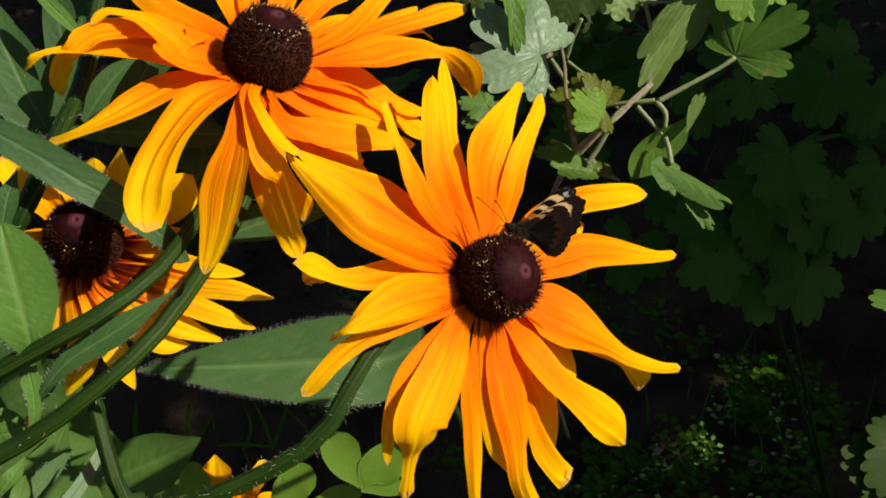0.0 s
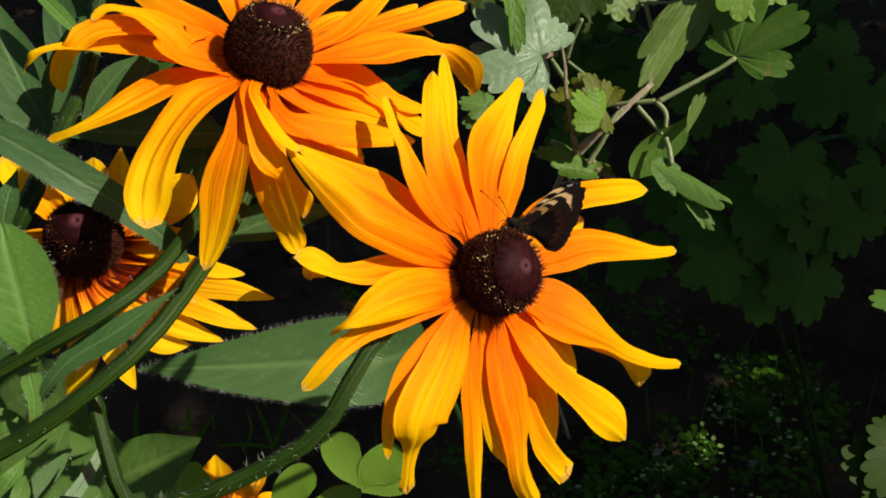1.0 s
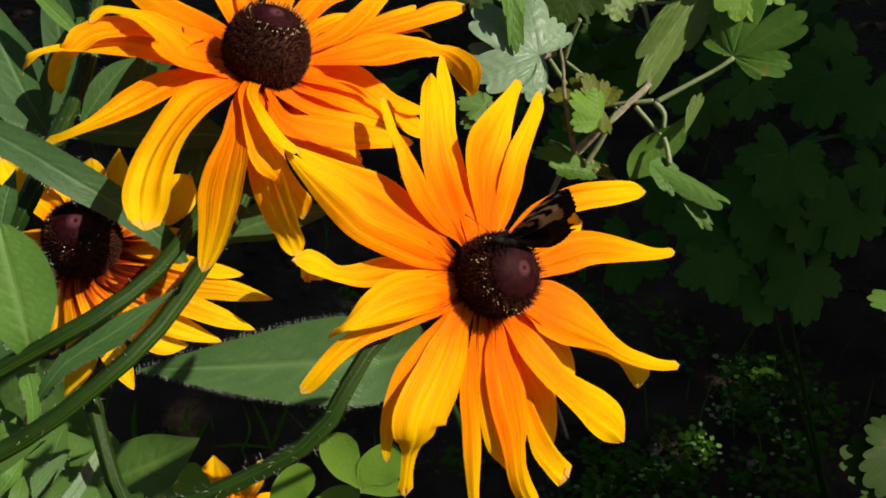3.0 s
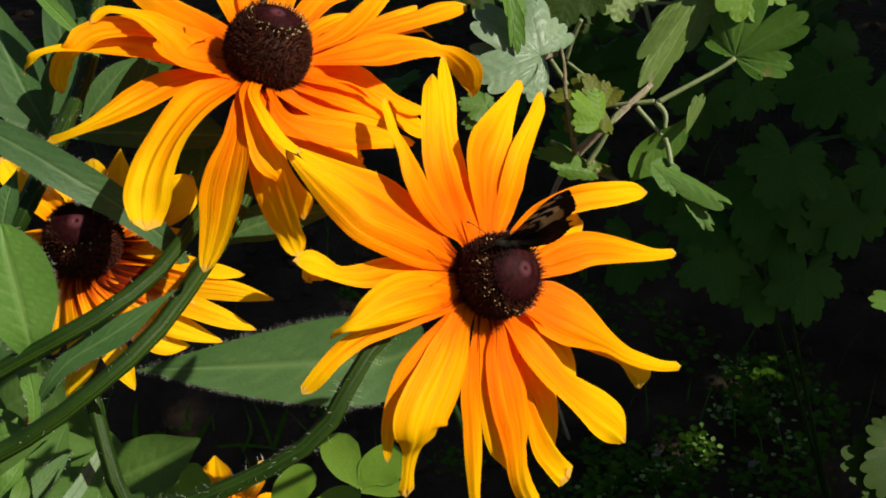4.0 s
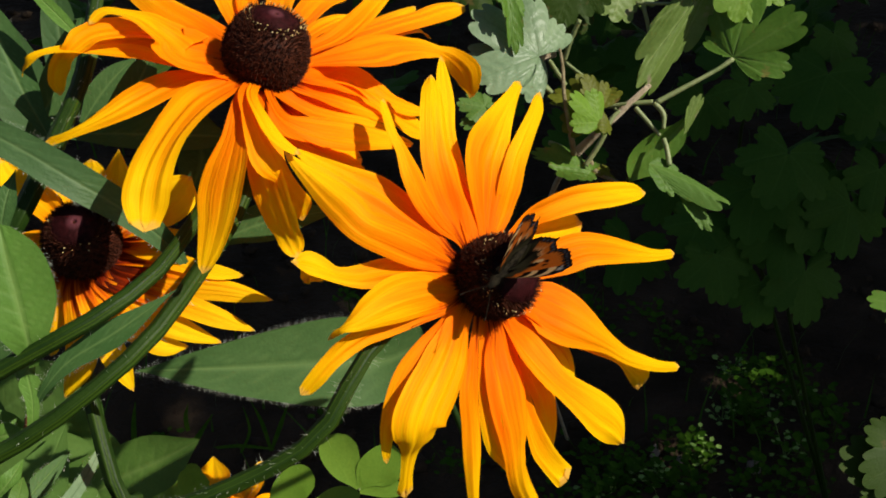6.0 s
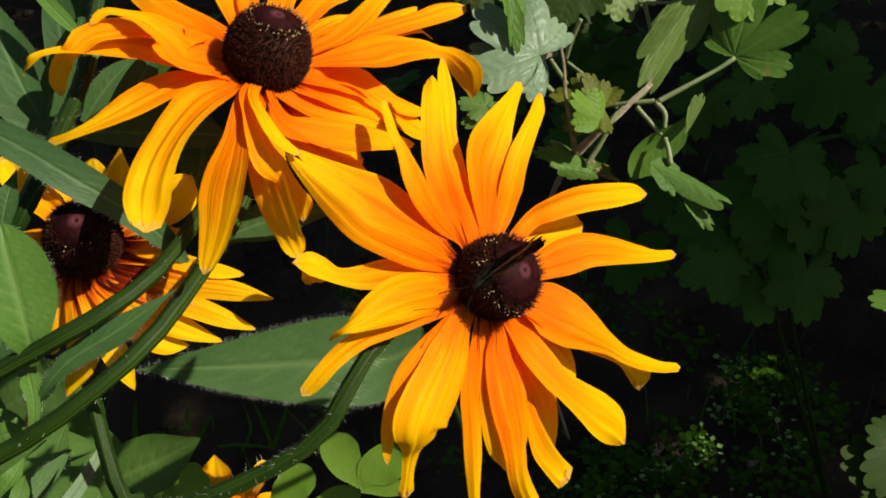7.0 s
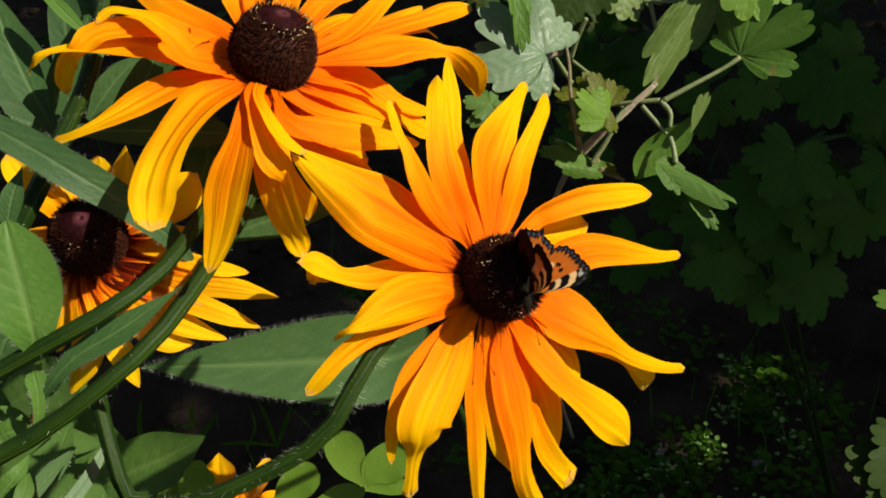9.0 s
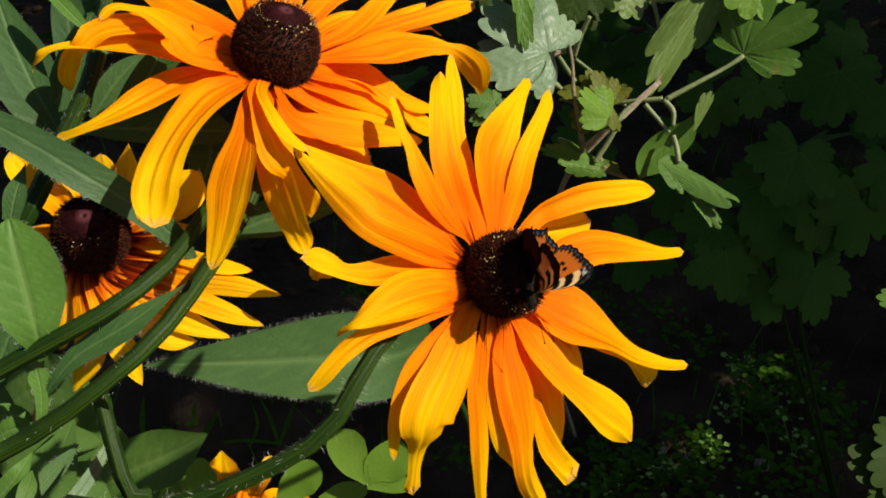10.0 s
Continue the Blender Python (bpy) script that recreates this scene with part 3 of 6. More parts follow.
petal(front_flower, [(-6, 0.3, 0), (-11.9, 0.5, 0), (-22.8, -0.2, -1), (-32.5, -1.6, -3), (-40.9, -4, -4.9), (-48.1, -4.5, -6), (-53.6, -3.1, -6), (-58.1, -2.3, -6.3), (-62.3, -2.4, -8.4)], [5.5, 5.5, 6.7, 8.5, 7.1, 4.9, 6.6, 7.4, 4.2], rolls=[0, 1, 2, 4, 3, 0, 0, 5, 15], tip=0.08, keel=-0.6, keel_at=0.25, curl=0.3, hook=0.0, ripe=0.15)
petal(front_flower, [(-6, -0.6, -7), (-40, -3.7, -7), (-50, -4.2, -8), (-53.7, -4.6, -11.4), (-55.4, -5.1, -10.9), (-52.6, -6.1, -14.7)], [2.6, 2.6, 2.5, 7.1, 3.9, 2.2], rolls=[0, 0, 1, -65, 40, 56], tip=0.15, ripe=0.5)
petal(front_flower, [(4.5, -4, -2), (17, -15.2, -2), (24, -24, -4), (32.1, -31.6, -7.2), (38.3, -39.4, -11.1), (43.4, -48.2, -15.3)], [5.0, 5.0, 10.8, 12.3, 9.7, 2.9], rolls=[0, 3, -4, -3, -3, 11], tip=0.08, ripe=0.1)
petal(front_flower, [(3.3, -5, -2), (12.8, -19.2, -2), (18.6, -30.4, -4), (25, -39.7, -6.1), (32.4, -46.9, -9.4), (40.8, -51.4, -12.9), (51, -55.5, -17.3)], [4.5, 4.5, 5.6, 6.1, 8.1, 7.9, 8.3], rolls=[0, 2, 4, 7, 22, 29, 22], tip=0.03, ragged=0.45, ripe=0.15)
petal(front_flower, [(4.8, 3.7, -4), (22.1, 16.9, -4), (31.2, 20.9, -3), (39.4, 24.2, -2), (44.4, 26.4, 0.4)], [6.5, 10.4, 11.5, 8.7, 6.9], rolls=[0, 0, 1, 0, -11], tip=0.06, ripe=0.3)
hairy_stem(front_flower, [(0.0037, -0.0036, -0.0083), (-0.016, -0.0119, -0.0127), (-0.0271, -0.0178, -0.0119), (-0.0344, -0.0262, -0.0127), (-0.0384, -0.0347, -0.0149), (-0.0408, -0.0425, -0.0182), (-0.0442, -0.049, -0.0231), (-0.0498, -0.0545, -0.0297), (-0.0564, -0.0591, -0.0368), (-0.0652, -0.0645, -0.046), (-0.0785, -0.0713, -0.0635), (-0.0861, -0.0839, -0.0942), (0.0305, -0.2722, -0.2423), (0.3078, -0.5954, -0.5421)], [0.0017, 0.0018, 0.0021, 0.0023, 0.0024, 0.0025, 0.0025, 0.0025, 0.0025, 0.0025, 0.0026, 0.0027, 0.0032, 0.0034], 1700, 0.0032)

back_flower = thing("coneflower", Matrix(((0.9536, 0, 0.3011, -0.0534), (0.0098, 0.9995, -0.0311, 0.3285), (-0.301, 0.0326, 0.9531, 0.8856), (0, 0, 0, 1))),
    "orange-yellow coneflower with drooping petals and a tall dark cone", "flower", "coneflowers")
cone(back_flower, 12.9, 6.0, 1.0, 0.54, (0.58, 0.68), 1.5, 3200, 4)
petal(back_flower, [(-1.8, 5.7, 0), (-12.6, 39, -4), (-19.9, 59.9, -6)], [7.0, 10.9, 10.1], material=PETAL_SHADED)
petal(back_flower, [(-1.2, 5.9, 0), (-9.9, 47, -4), (-12.6, 78.7, -6)], [7.0, 7.8, 8.8], material=PETAL_SHADED)
petal(back_flower, [(0.1, 6, 0), (0.6, 55.8, -4), (1.7, 88.5, -6)], [7.0, 9.2, 10.6], material=PETAL_SHADED)
petal(back_flower, [(1.2, 5.9, 0), (12.1, 58.7, -4), (19, 80.8, -6), (26.3, 109.6, -8)], [7.0, 8.9, 12.2, 8.6], material=PETAL_SHADED)
petal(back_flower, [(-3.9, 4.5, 0), (-17.4, 20.2, -3), (-31.2, 29.4, -4), (-46.5, 46.5, -8)], [7.0, 14.8, 18.2, 12.6], material=PETAL_SHADED)
petal(back_flower, [(3, 5.2, 0), (28.5, 49.6, -4), (38.4, 67.9, -6), (49.2, 92.1, -9)], [7.0, 8.4, 8.5, 4.4], material=PETAL_SHADED)
petal(back_flower, [(3.2, 5.1, 0), (39.2, 61.4, -8), (50.3, 80, -12), (58.2, 90.6, -18)], [6.9, 6.9, 8.1, 7.7], material=PETAL_SHADED)
petal(back_flower, [(-5.9, -1.1, 0), (-11.7, -2.1, 0), (-16.8, -4.9, 1.4), (-22.1, -8, 3), (-26.4, -5.3, 4.3), (-31.4, -3.3, 5.6), (-36, -0.8, 5.9), (-42.1, 1.2, 5), (-47.8, 0.6, 4), (-50.9, -3.1, 0.5)], [6.5, 20.4, 20.6, 23.2, 20.3, 14.0, 10.0, 4.9, 4.7, 2.6], rolls=[0, -1, -6, 0, 9, 4, -1, -2, 1, 6], tip=0.06, keel=0.18, keel_at=0.1, ripe=0.1, cup=0.1, curl=-0.05, hook=0.0)
petal(back_flower, [(-5.4, -2.6, 0), (-11.6, -5.6, 0), (-26.1, -7.3, -1), (-36.3, -5.2, -2), (-44.2, -7.4, -3), (-51.6, -9.7, -4), (-57.5, -12.3, -5), (-61.4, -15, -6.1), (-63.9, -16.3, -9.1), (-65.1, -14.5, -14.8)], [6.5, 6.7, 8.5, 13.3, 10.2, 7.0, 4.2, 3.9, 3.4, 4.4], rolls=[0, 0, 0, 0, 1, 2, 3, 9, -42, -98], tip=0.06, keel=0.18, keel_at=0.3, ripe=0.15, cup=0.1, curl=-0.05, hook=0.0)
petal(back_flower, [(-6, 0.1, 0), (-15.4, 0.1, 0), (-33.4, 2.6, 1), (-43.6, -1.9, 1), (-50, -7.4, -0.2), (-53.6, -11.5, -4.4), (-55.6, -10.8, -9.9), (-56.2, -9.1, -16.9), (-55, -7.2, -22.8)], [6.5, 7.9, 9.9, 10.6, 9.1, 5.0, 6.2, 5.5, 2.6], rolls=[0, 1, 0, 0, 4, -54, -136, -214, -222], tip=0.05, hook=0.0, keel=0.1, cup=0.1, curl=-0.05)
petal(back_flower, [(-4.4, -4.1, 0), (-13.1, -12.1, 0), (-20.2, -14.1, -2), (-25.7, -18.1, -4), (-31.1, -22.9, -7), (-36.3, -28.1, -10), (-42, -31.8, -14), (-47.6, -33.8, -18), (-53.3, -33.7, -22.6)], [5.1, 5.1, 8.9, 11.1, 10.8, 8.4, 4.4, 3.0, 3.8], rolls=[0, 3, 3, 6, 6, 5, -9, -21, -25], tip=0.05, ripe=0.05, keel=0.1, cup=0.1, curl=-0.05, hook=0.0)
petal(back_flower, [(-3, -5.2, 0), (-7.9, -13.7, 0), (-13.9, -23.2, -0.4), (-17.3, -33.3, -1.2), (-19.9, -43.2, -3.2), (-21.3, -51, -6), (-21.5, -57.5, -9), (-20.9, -61.3, -12.9), (-19.3, -66.5, -18.7)], [6.5, 7.7, 12.7, 12.8, 12.4, 12.8, 12.7, 12.3, 8.0], rolls=[0, 1, 10, 19, 25, 25, 22, 20, -15], tip=0.03, keel=0.18, keel_at=0.05, hook=0.0, ripe=0.25, cup=0.1, curl=-0.05)
petal(back_flower, [(-1.2, -5.9, 0), (-4, -19.8, 0), (-3, -31.9, -4.1), (-2.9, -41.4, -8.4), (-2.8, -47.5, -13), (-2, -53.8, -17.9), (-1.7, -60.2, -22.9), (-2.1, -66.9, -27.5)], [3.3, 3.3, 7.4, 12.9, 14.8, 12.6, 8.7, 4.4], rolls=[0, 4, 35, 37, 43, 46, 42, 37], tip=0.08, keel=0.1, ripe=0.1, cup=0.1, curl=-0.05, hook=0.0)
petal(back_flower, [(0.2, -6, -2), (0.8, -22, -2), (4.5, -30.4, -7.2), (8.9, -38.5, -12.3), (13.5, -44.6, -16.8), (18.1, -48.5, -21.6), (22.7, -51.7, -26.6)], [5.8, 5.8, 8.9, 12.2, 12.5, 8.6, 5.1], rolls=[0, -4, 45, 67, 79, 75, 2], tip=0.06, ripe=0.05, keel=0.1, cup=0.1, curl=-0.05, hook=0.0)
petal(back_flower, [(-1, -5.9, 0), (-3.4, -19.6, 2), (0.3, -27.1, -0), (4.3, -34.5, -2.1), (8.1, -39.1, -5.2), (12, -39.6, -8.7), (16.6, -39.3, -13.4), (19.9, -38.4, -17.9), (21.7, -37.5, -23.8)], [3.3, 3.3, 6.3, 9.2, 10.3, 5.7, 5.5, 6.9, 3.6], rolls=[0, 0, -6, -6, 10, 58, 87, 85, 75], tip=0.06, keel=-0.18, keel_at=0.2, ripe=0.15, hook=0.0, cup=0.1, curl=-0.05)
petal(back_flower, [(-0.3, -6, 0), (-1, -21, 3), (2.6, -29.9, 3), (7.1, -36.6, 2), (11.1, -39.2, 1), (15.7, -39.9, -0.2)], [3.4, 3.4, 4.1, 5.1, 4.8, 4.5], rolls=[0, 3, -1, 0, 5, 4], tip=0.06, keel=-0.18, ripe=0.3, cup=0.1, curl=-0.05, hook=0.0)
petal(back_flower, [(1.8, -5.7, 0), (5, -16.2, 0), (9.8, -24, -0.1), (18.3, -23.8, -1.2), (27.7, -19.3, -3), (37.6, -12, -5.7), (50, -3.7, -9.2)], [2.9, 2.9, 4.2, 8.8, 10.1, 7.9, 4.5], rolls=[0, 0, 16, 19, 23, 23, 13], tip=0.1, keel=0.1, cup=-0.15, curl=-0.2, hook=0.0, material=PETAL_SHADED)
petal(back_flower, [(1.9, -5.7, -4), (4.7, -14.3, -4), (9.6, -18, -8), (18.7, -15.2, -12.9), (29.1, -8.7, -18.1), (39.3, -3.6, -24.4)], [2.6, 2.6, 6.6, 5.2, 5.7, 2.5], rolls=[0, -8, 11, 27, 37, 57], tip=0.1, keel=0.1, cup=0.1, curl=-0.05, hook=0.0, material=PETAL_SHADED)
petal(back_flower, [(3.6, -4.8, -1), (7.8, -10.3, -1), (16, -10, -3.9), (24.8, -4.9, -7), (34.2, 1.4, -10), (45.8, 8.6, -14.3)], [5.9, 5.9, 6.4, 4.7, 4.8, 3.7], rolls=[0, 2, 14, 19, 19, 15], tip=0.1, keel=0.18, ripe=0.1, cup=0.1, curl=-0.05, hook=0.0, material=PETAL_SHADED)
petal(back_flower, [(5.8, -1.5, -1), (13, -3.3, -1), (20.4, 1.6, -4), (27.6, 6.3, -6.9), (35.8, 10.8, -10), (45.4, 13.7, -14.4)], [6.1, 6.1, 8.7, 10.4, 8.7, 4.3], rolls=[0, 7, 16, 11, 7, 8], tip=0.1, keel=-0.18, ripe=0.1, cup=0.1, curl=-0.05, hook=0.0, material=PETAL_SHADED)
petal(back_flower, [(4.7, -3.7, -2), (9.7, -7.6, -2), (16.7, -5.3, -5.9), (22.3, -2.1, -8.9), (28.1, 3.8, -12.3)], [3.3, 3.3, 3.6, 2.3, 0.9], rolls=[0, 13, 41, 51, 69], tip=0.2, keel=0.1, cup=0.1, curl=-0.05, hook=0.0, material=PETAL_SHADED)
petal(back_flower, [(5.7, -1.8, -3), (11.5, -3.6, -3), (20.1, 0.3, -6.9), (28.7, 5, -9.9), (40.6, 12.2, -14.3)], [5.1, 5.1, 7.5, 7.5, 5.1], rolls=[0, 9, 19, 17, 17], tip=0.12, keel=0.1, cup=0.1, curl=-0.05, hook=0.0, material=PETAL_SHADED)
petal(back_flower, [(4.1, -4.4, -6), (6.5, -6.8, -6), (14.2, -8.7, -10.1), (23.9, -5.8, -15), (36.7, -0.3, -21.4)], [6.5, 6.6, 11.3, 11.9, 11.3], rolls=[0, -2, 7, 15, 17], tip=0.12, keel=0.1, cup=0.1, curl=-0.05, hook=0.0, material=PETAL_SHADED)
petal(back_flower, [(5.8, 1.5, 0), (13.8, 3.6, 0), (21.7, 11.3, -3.3), (29.1, 17.1, -6.1), (36.3, 18.3, -9.1), (43.2, 19.1, -13), (50.2, 21, -16.8), (58.1, 25.4, -21.4)], [6.5, 10.1, 12.6, 16.7, 17.6, 18.0, 15.4, 5.8], rolls=[0, 7, 17, 14, 7, 7, 11, 13], tip=0.06, keel=0.18, keel_at=0.4, cup=0.1, curl=-0.05, hook=0.0, material=PETAL_SHADED)
petal(back_flower, [(5.1, 3.2, -4), (23.1, 14.4, -4), (32.9, 19.7, -8), (41.4, 20.9, -11), (48.3, 24.6, -13.9), (56.7, 31.7, -17.3)], [6.5, 8.2, 10.9, 9.0, 7.7, 2.8], rolls=[0, 4, 7, 5, 10, 14], tip=0.1, keel=0.1, ripe=0.3, cup=0.1, curl=-0.05, hook=0.0, material=PETAL_SHADED)
petal(back_flower, [(4.7, 3.8, 0), (13.8, 11.3, 0), (23, 16, 2), (31.3, 21.6, 2.7), (39.2, 30.6, 2.7), (47.6, 37.3, 1.9), (55, 41.7, 0.4), (60.6, 44.5, -1.9), (66.7, 46.1, -6), (70.2, 47.4, -12.1), (72.2, 49.4, -17.8)], [4.8, 4.8, 11.7, 17.2, 16.2, 10.4, 4.1, 7.2, 10.4, 7.3, 2.8], rolls=[0, -3, -4, -2, 2, 6, 40, 88, 99, 119, 187], tip=0.05, keel=0.15, curl=-0.3, hook=0.0, crease=0.04, ripe=0.1, cup=0.1, material=PETAL_SHADED)
petal(back_flower, [(3, 5.2, 0), (13.2, 23, 0), (23.7, 34.2, -1), (34, 48.9, -2), (42.3, 61.2, -3), (51.1, 73.7, -4), (59.1, 86.7, -5.2), (67.6, 99.4, -7.1)], [5.0, 5.0, 6.3, 7.4, 9.0, 9.2, 9.0, 4.8], rolls=[0, 2, 2, 1, 1, 2, 6, 11], tip=0.04, keel=-0.18, keel_at=-0.2, ripe=0.1, cup=0.1, curl=-0.05, hook=0.0, material=PETAL_SHADED)
petal(back_flower, [(3.3, 5, 0), (13.1, 20.2, 0), (20.4, 28.5, 1.9), (26.2, 40.2, 3.9), (31.3, 54, 5.9), (35.3, 69.9, 7.1)], [6.5, 6.5, 7.9, 7.9, 7.0, 7.6], rolls=[0, -4, -5, -4, 4, 4], tip=0.1, keel=0.18, ripe=0.05, cup=0.1, curl=-0.05, hook=0.0, material=PETAL_SHADED)
petal(back_flower, [(2.2, 5.6, 0), (11.7, 29, 0), (16.1, 38.5, -0.1), (20.8, 47.8, -1), (25.8, 55.7, -2.1)], [5.1, 5.1, 6.8, 5.6, 2.5], rolls=[0, 0, 2, 5, 3], tip=0.15, ripe=0.1, keel=0.1, cup=0.1, curl=-0.05, hook=0.0, material=PETAL_SHADED)
hairy_stem(back_flower, [(0.0013, 0.0048, -0.0079), (0.0033, -0.0082, -0.0201), (0.004, -0.0226, -0.0334), (-0.0035, -0.0533, -0.0394), (-0.0113, -0.0761, -0.0457), (-0.022, -0.0891, -0.0558), (-0.0335, -0.0963, -0.0683), (-0.0469, -0.1012, -0.0812), (-0.0621, -0.105, -0.0981), (-0.0265, -0.1378, -0.3033), (0.189, -0.138, -0.8858)], [0.0021, 0.0022, 0.0024, 0.0025, 0.0024, 0.0023, 0.0024, 0.0025, 0.0026, 0.0029, 0.0033], 420, 0.0022)

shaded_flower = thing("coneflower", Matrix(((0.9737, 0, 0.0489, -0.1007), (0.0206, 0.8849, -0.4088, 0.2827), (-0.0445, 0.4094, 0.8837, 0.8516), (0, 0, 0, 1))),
    "golden coneflower with dark red petal feet and a dark cone", "flower", "coneflowers")
cone(shaded_flower, 11.2, 6.0, 0.95, 0.60, (0.66, 0.8), 1.3, 2400, 5, 14)
petal(shaded_flower, [(6, -0.1, 0), (9.4, -0.2, -2), (23.3, -1.1, -3), (34.9, -3.3, -4), (45.3, -3.6, -6)], [6.5, 6.5, 6.5, 5.8, 3.1], material=PETAL_RED)
petal(shaded_flower, [(5.3, -2.9, 0), (10.1, -5.5, -2), (25.4, -7.3, -4), (41.7, -8.4, -6), (54.2, -9.9, -9)], [6.5, 6.5, 8.0, 6.5, 1.9], material=PETAL_RED)
petal(shaded_flower, [(4.2, -4.3, 0), (8, -8.3, -2), (22.6, -11.9, -5), (37.3, -16.1, -8), (49.4, -18.5, -12)], [6.7, 6.7, 8.0, 6.5, 2.3], material=PETAL_RED)
petal(shaded_flower, [(3.3, -5, 0), (6.6, -10.2, -2), (16.5, -15.7, -5), (28.6, -19.8, -9), (39.9, -21.5, -14)], [6.5, 6.5, 8.2, 7.6, 2.7], material=PETAL_RED)
petal(shaded_flower, [(2.1, -5.6, 0), (4.5, -12.1, -2), (13.7, -19.9, -6), (23, -23.7, -11), (30.4, -23.2, -14)], [6.2, 6.2, 8.7, 7.7, 2.8], material=PETAL_RED)
petal(shaded_flower, [(0.6, -6, 0), (1.4, -13.1, -2), (6.7, -23.2, -7), (10.8, -29.2, -13), (15.1, -35.7, -19)], [5.6, 5.6, 7.4, 7.2, 2.8], material=PETAL_RED)
petal(shaded_flower, [(-1.1, -5.9, 0), (-2.4, -12.3, -2), (0.3, -23.3, -7), (-1.3, -29.9, -14), (-4.9, -37.2, -21)], [5.5, 5.5, 9.1, 9.9, 3.3], material=PETAL_RED)
petal(shaded_flower, [(-3.3, -5, 0), (-6.3, -9.7, -2), (-7.7, -18.1, -7), (-9.1, -27.4, -14)], [5.6, 5.6, 8.1, 3.9], material=PETAL_RED)
petal(shaded_flower, [(4.5, 4, 0), (9.3, 8.3, -1), (16.8, 11.6, 2), (24.3, 16.2, 6), (29.1, 21.3, 9)], [7.0, 7.3, 12.2, 14.3, 8.8], material=PETAL_RED)
petal(shaded_flower, [(5.6, 2.2, 0), (10.4, 4.1, -2), (19.9, 3.2, -0), (31.5, 5.2, 2)], [6.9, 6.9, 11.5, 4.5], material=PETAL_RED)
petal(shaded_flower, [(1.6, 5.8, 0), (4.3, 15.4, -0), (6.8, 20.2, 5), (8.2, 27.5, 13)], [5.8, 5.8, 9.8, 1.7], material=PETAL_RED)
petal(shaded_flower, [(-0.3, 6, 0), (-0.9, 17.2, -0), (-0.8, 23, 5), (-0.5, 26.3, 9)], [6.7, 6.7, 8.4, 5.0], material=PETAL_RED)
petal(shaded_flower, [(-1.9, 5.7, 0), (-6, 18, -0), (-9.3, 23.4, 4), (-12, 30.3, 8)], [6.9, 6.9, 9.7, 3.4], material=PETAL_RED)
petal(shaded_flower, [(-4, 4.5, 0), (-12.2, 13.5, -1), (-20.4, 20.9, 1), (-28.9, 29.5, 3)], [7.0, 8.1, 12.1, 9.2], material=PETAL_RED)
petal(shaded_flower, [(-5.7, 1.8, 0), (-13.4, 4.3, -2), (-21.4, 1.8, -3), (-29.7, -0.2, -5)], [7.0, 8.5, 11.3, 7.6], material=PETAL_RED)
petal(shaded_flower, [(-5.5, -2.4, 0), (-9.6, -4.1, -2), (-14.7, -12, -5), (-19.3, -20.5, -10)], [6.9, 6.9, 9.0, 5.0], material=PETAL_RED)
hairy_stem(shaded_flower, [(-0.0055, 0.0005, -0.0206), (-0.0051, -0.0165, -0.0328), (-0.001, -0.0309, -0.0341), (0.005, -0.0479, -0.0367), (0.0101, -0.0609, -0.044), (0.0145, -0.0719, -0.071), (0.0033, -0.2055, -0.3972), (0.036, -0.402, -0.825)], [0.0017, 0.0019, 0.0024, 0.0024, 0.0025, 0.0026, 0.0033, 0.0031], 120, 0.002)

low_flower = thing("coneflower", Matrix(((1.2635, 0, 0.1283, -0.0965), (-0.0245, 1.2465, 0.2419, 0.3791), (-0.1259, -0.2432, 1.2402, 0.6117), (0, 0, 0, 1))),
    "half-hidden yellow coneflower low among the leaves", "flower", "coneflowers")
cone(low_flower, 12.0, 6.0, 0.9, 0.7, (0.7, 0.8), 1.3, 600, 6)
petal(low_flower, [(-2, 5.6, 0), (-13.2, 36.9, -2), (-16.2, 57.6, -6), (-19.7, 77.1, -10)], [7.0, 10.2, 12.0, 1.3], tip=0.05)
petal(low_flower, [(-2.4, 5.5, 0), (-14.3, 33, -2), (-19, 49.8, -5), (-22.3, 63.7, -8)], [7.0, 13.4, 12.5, 2.2], tip=0.05)
petal(low_flower, [(-3.2, 5.1, 0), (-18.4, 28.8, -2), (-22.9, 39.2, -6), (-26.8, 44.7, -9)], [7.0, 15.8, 17.8, 4.1])
petal(low_flower, [(-0.3, 6, 0), (-1.9, 34.8, -2), (0.1, 52.6, -5), (1.6, 73.1, -8)], [7.0, 8.9, 9.3, 3.3], tip=0.06)
petal(low_flower, [(1.6, 5.8, 0), (7.7, 28.8, -2), (12.8, 42.4, -6), (18.7, 52.6, -10)], [7.0, 11.6, 18.0, 8.4])
petal(low_flower, [(-1.3, 5.9, 0), (-7.3, 34, -2), (-8.7, 50.8, -6), (-10.6, 60.8, -9)], [7.0, 9.5, 12.5, 10.2])
hairy_stem(low_flower, [(0.0005, -0.0021, 0.0014), (0.0033, -0.002, -0.023), (0.0058, -0.0045, -0.0531), (0.047, 0.085, -0.505)], [0.0020, 0.0023, 0.0023, 0.0027], 60, 0.002)


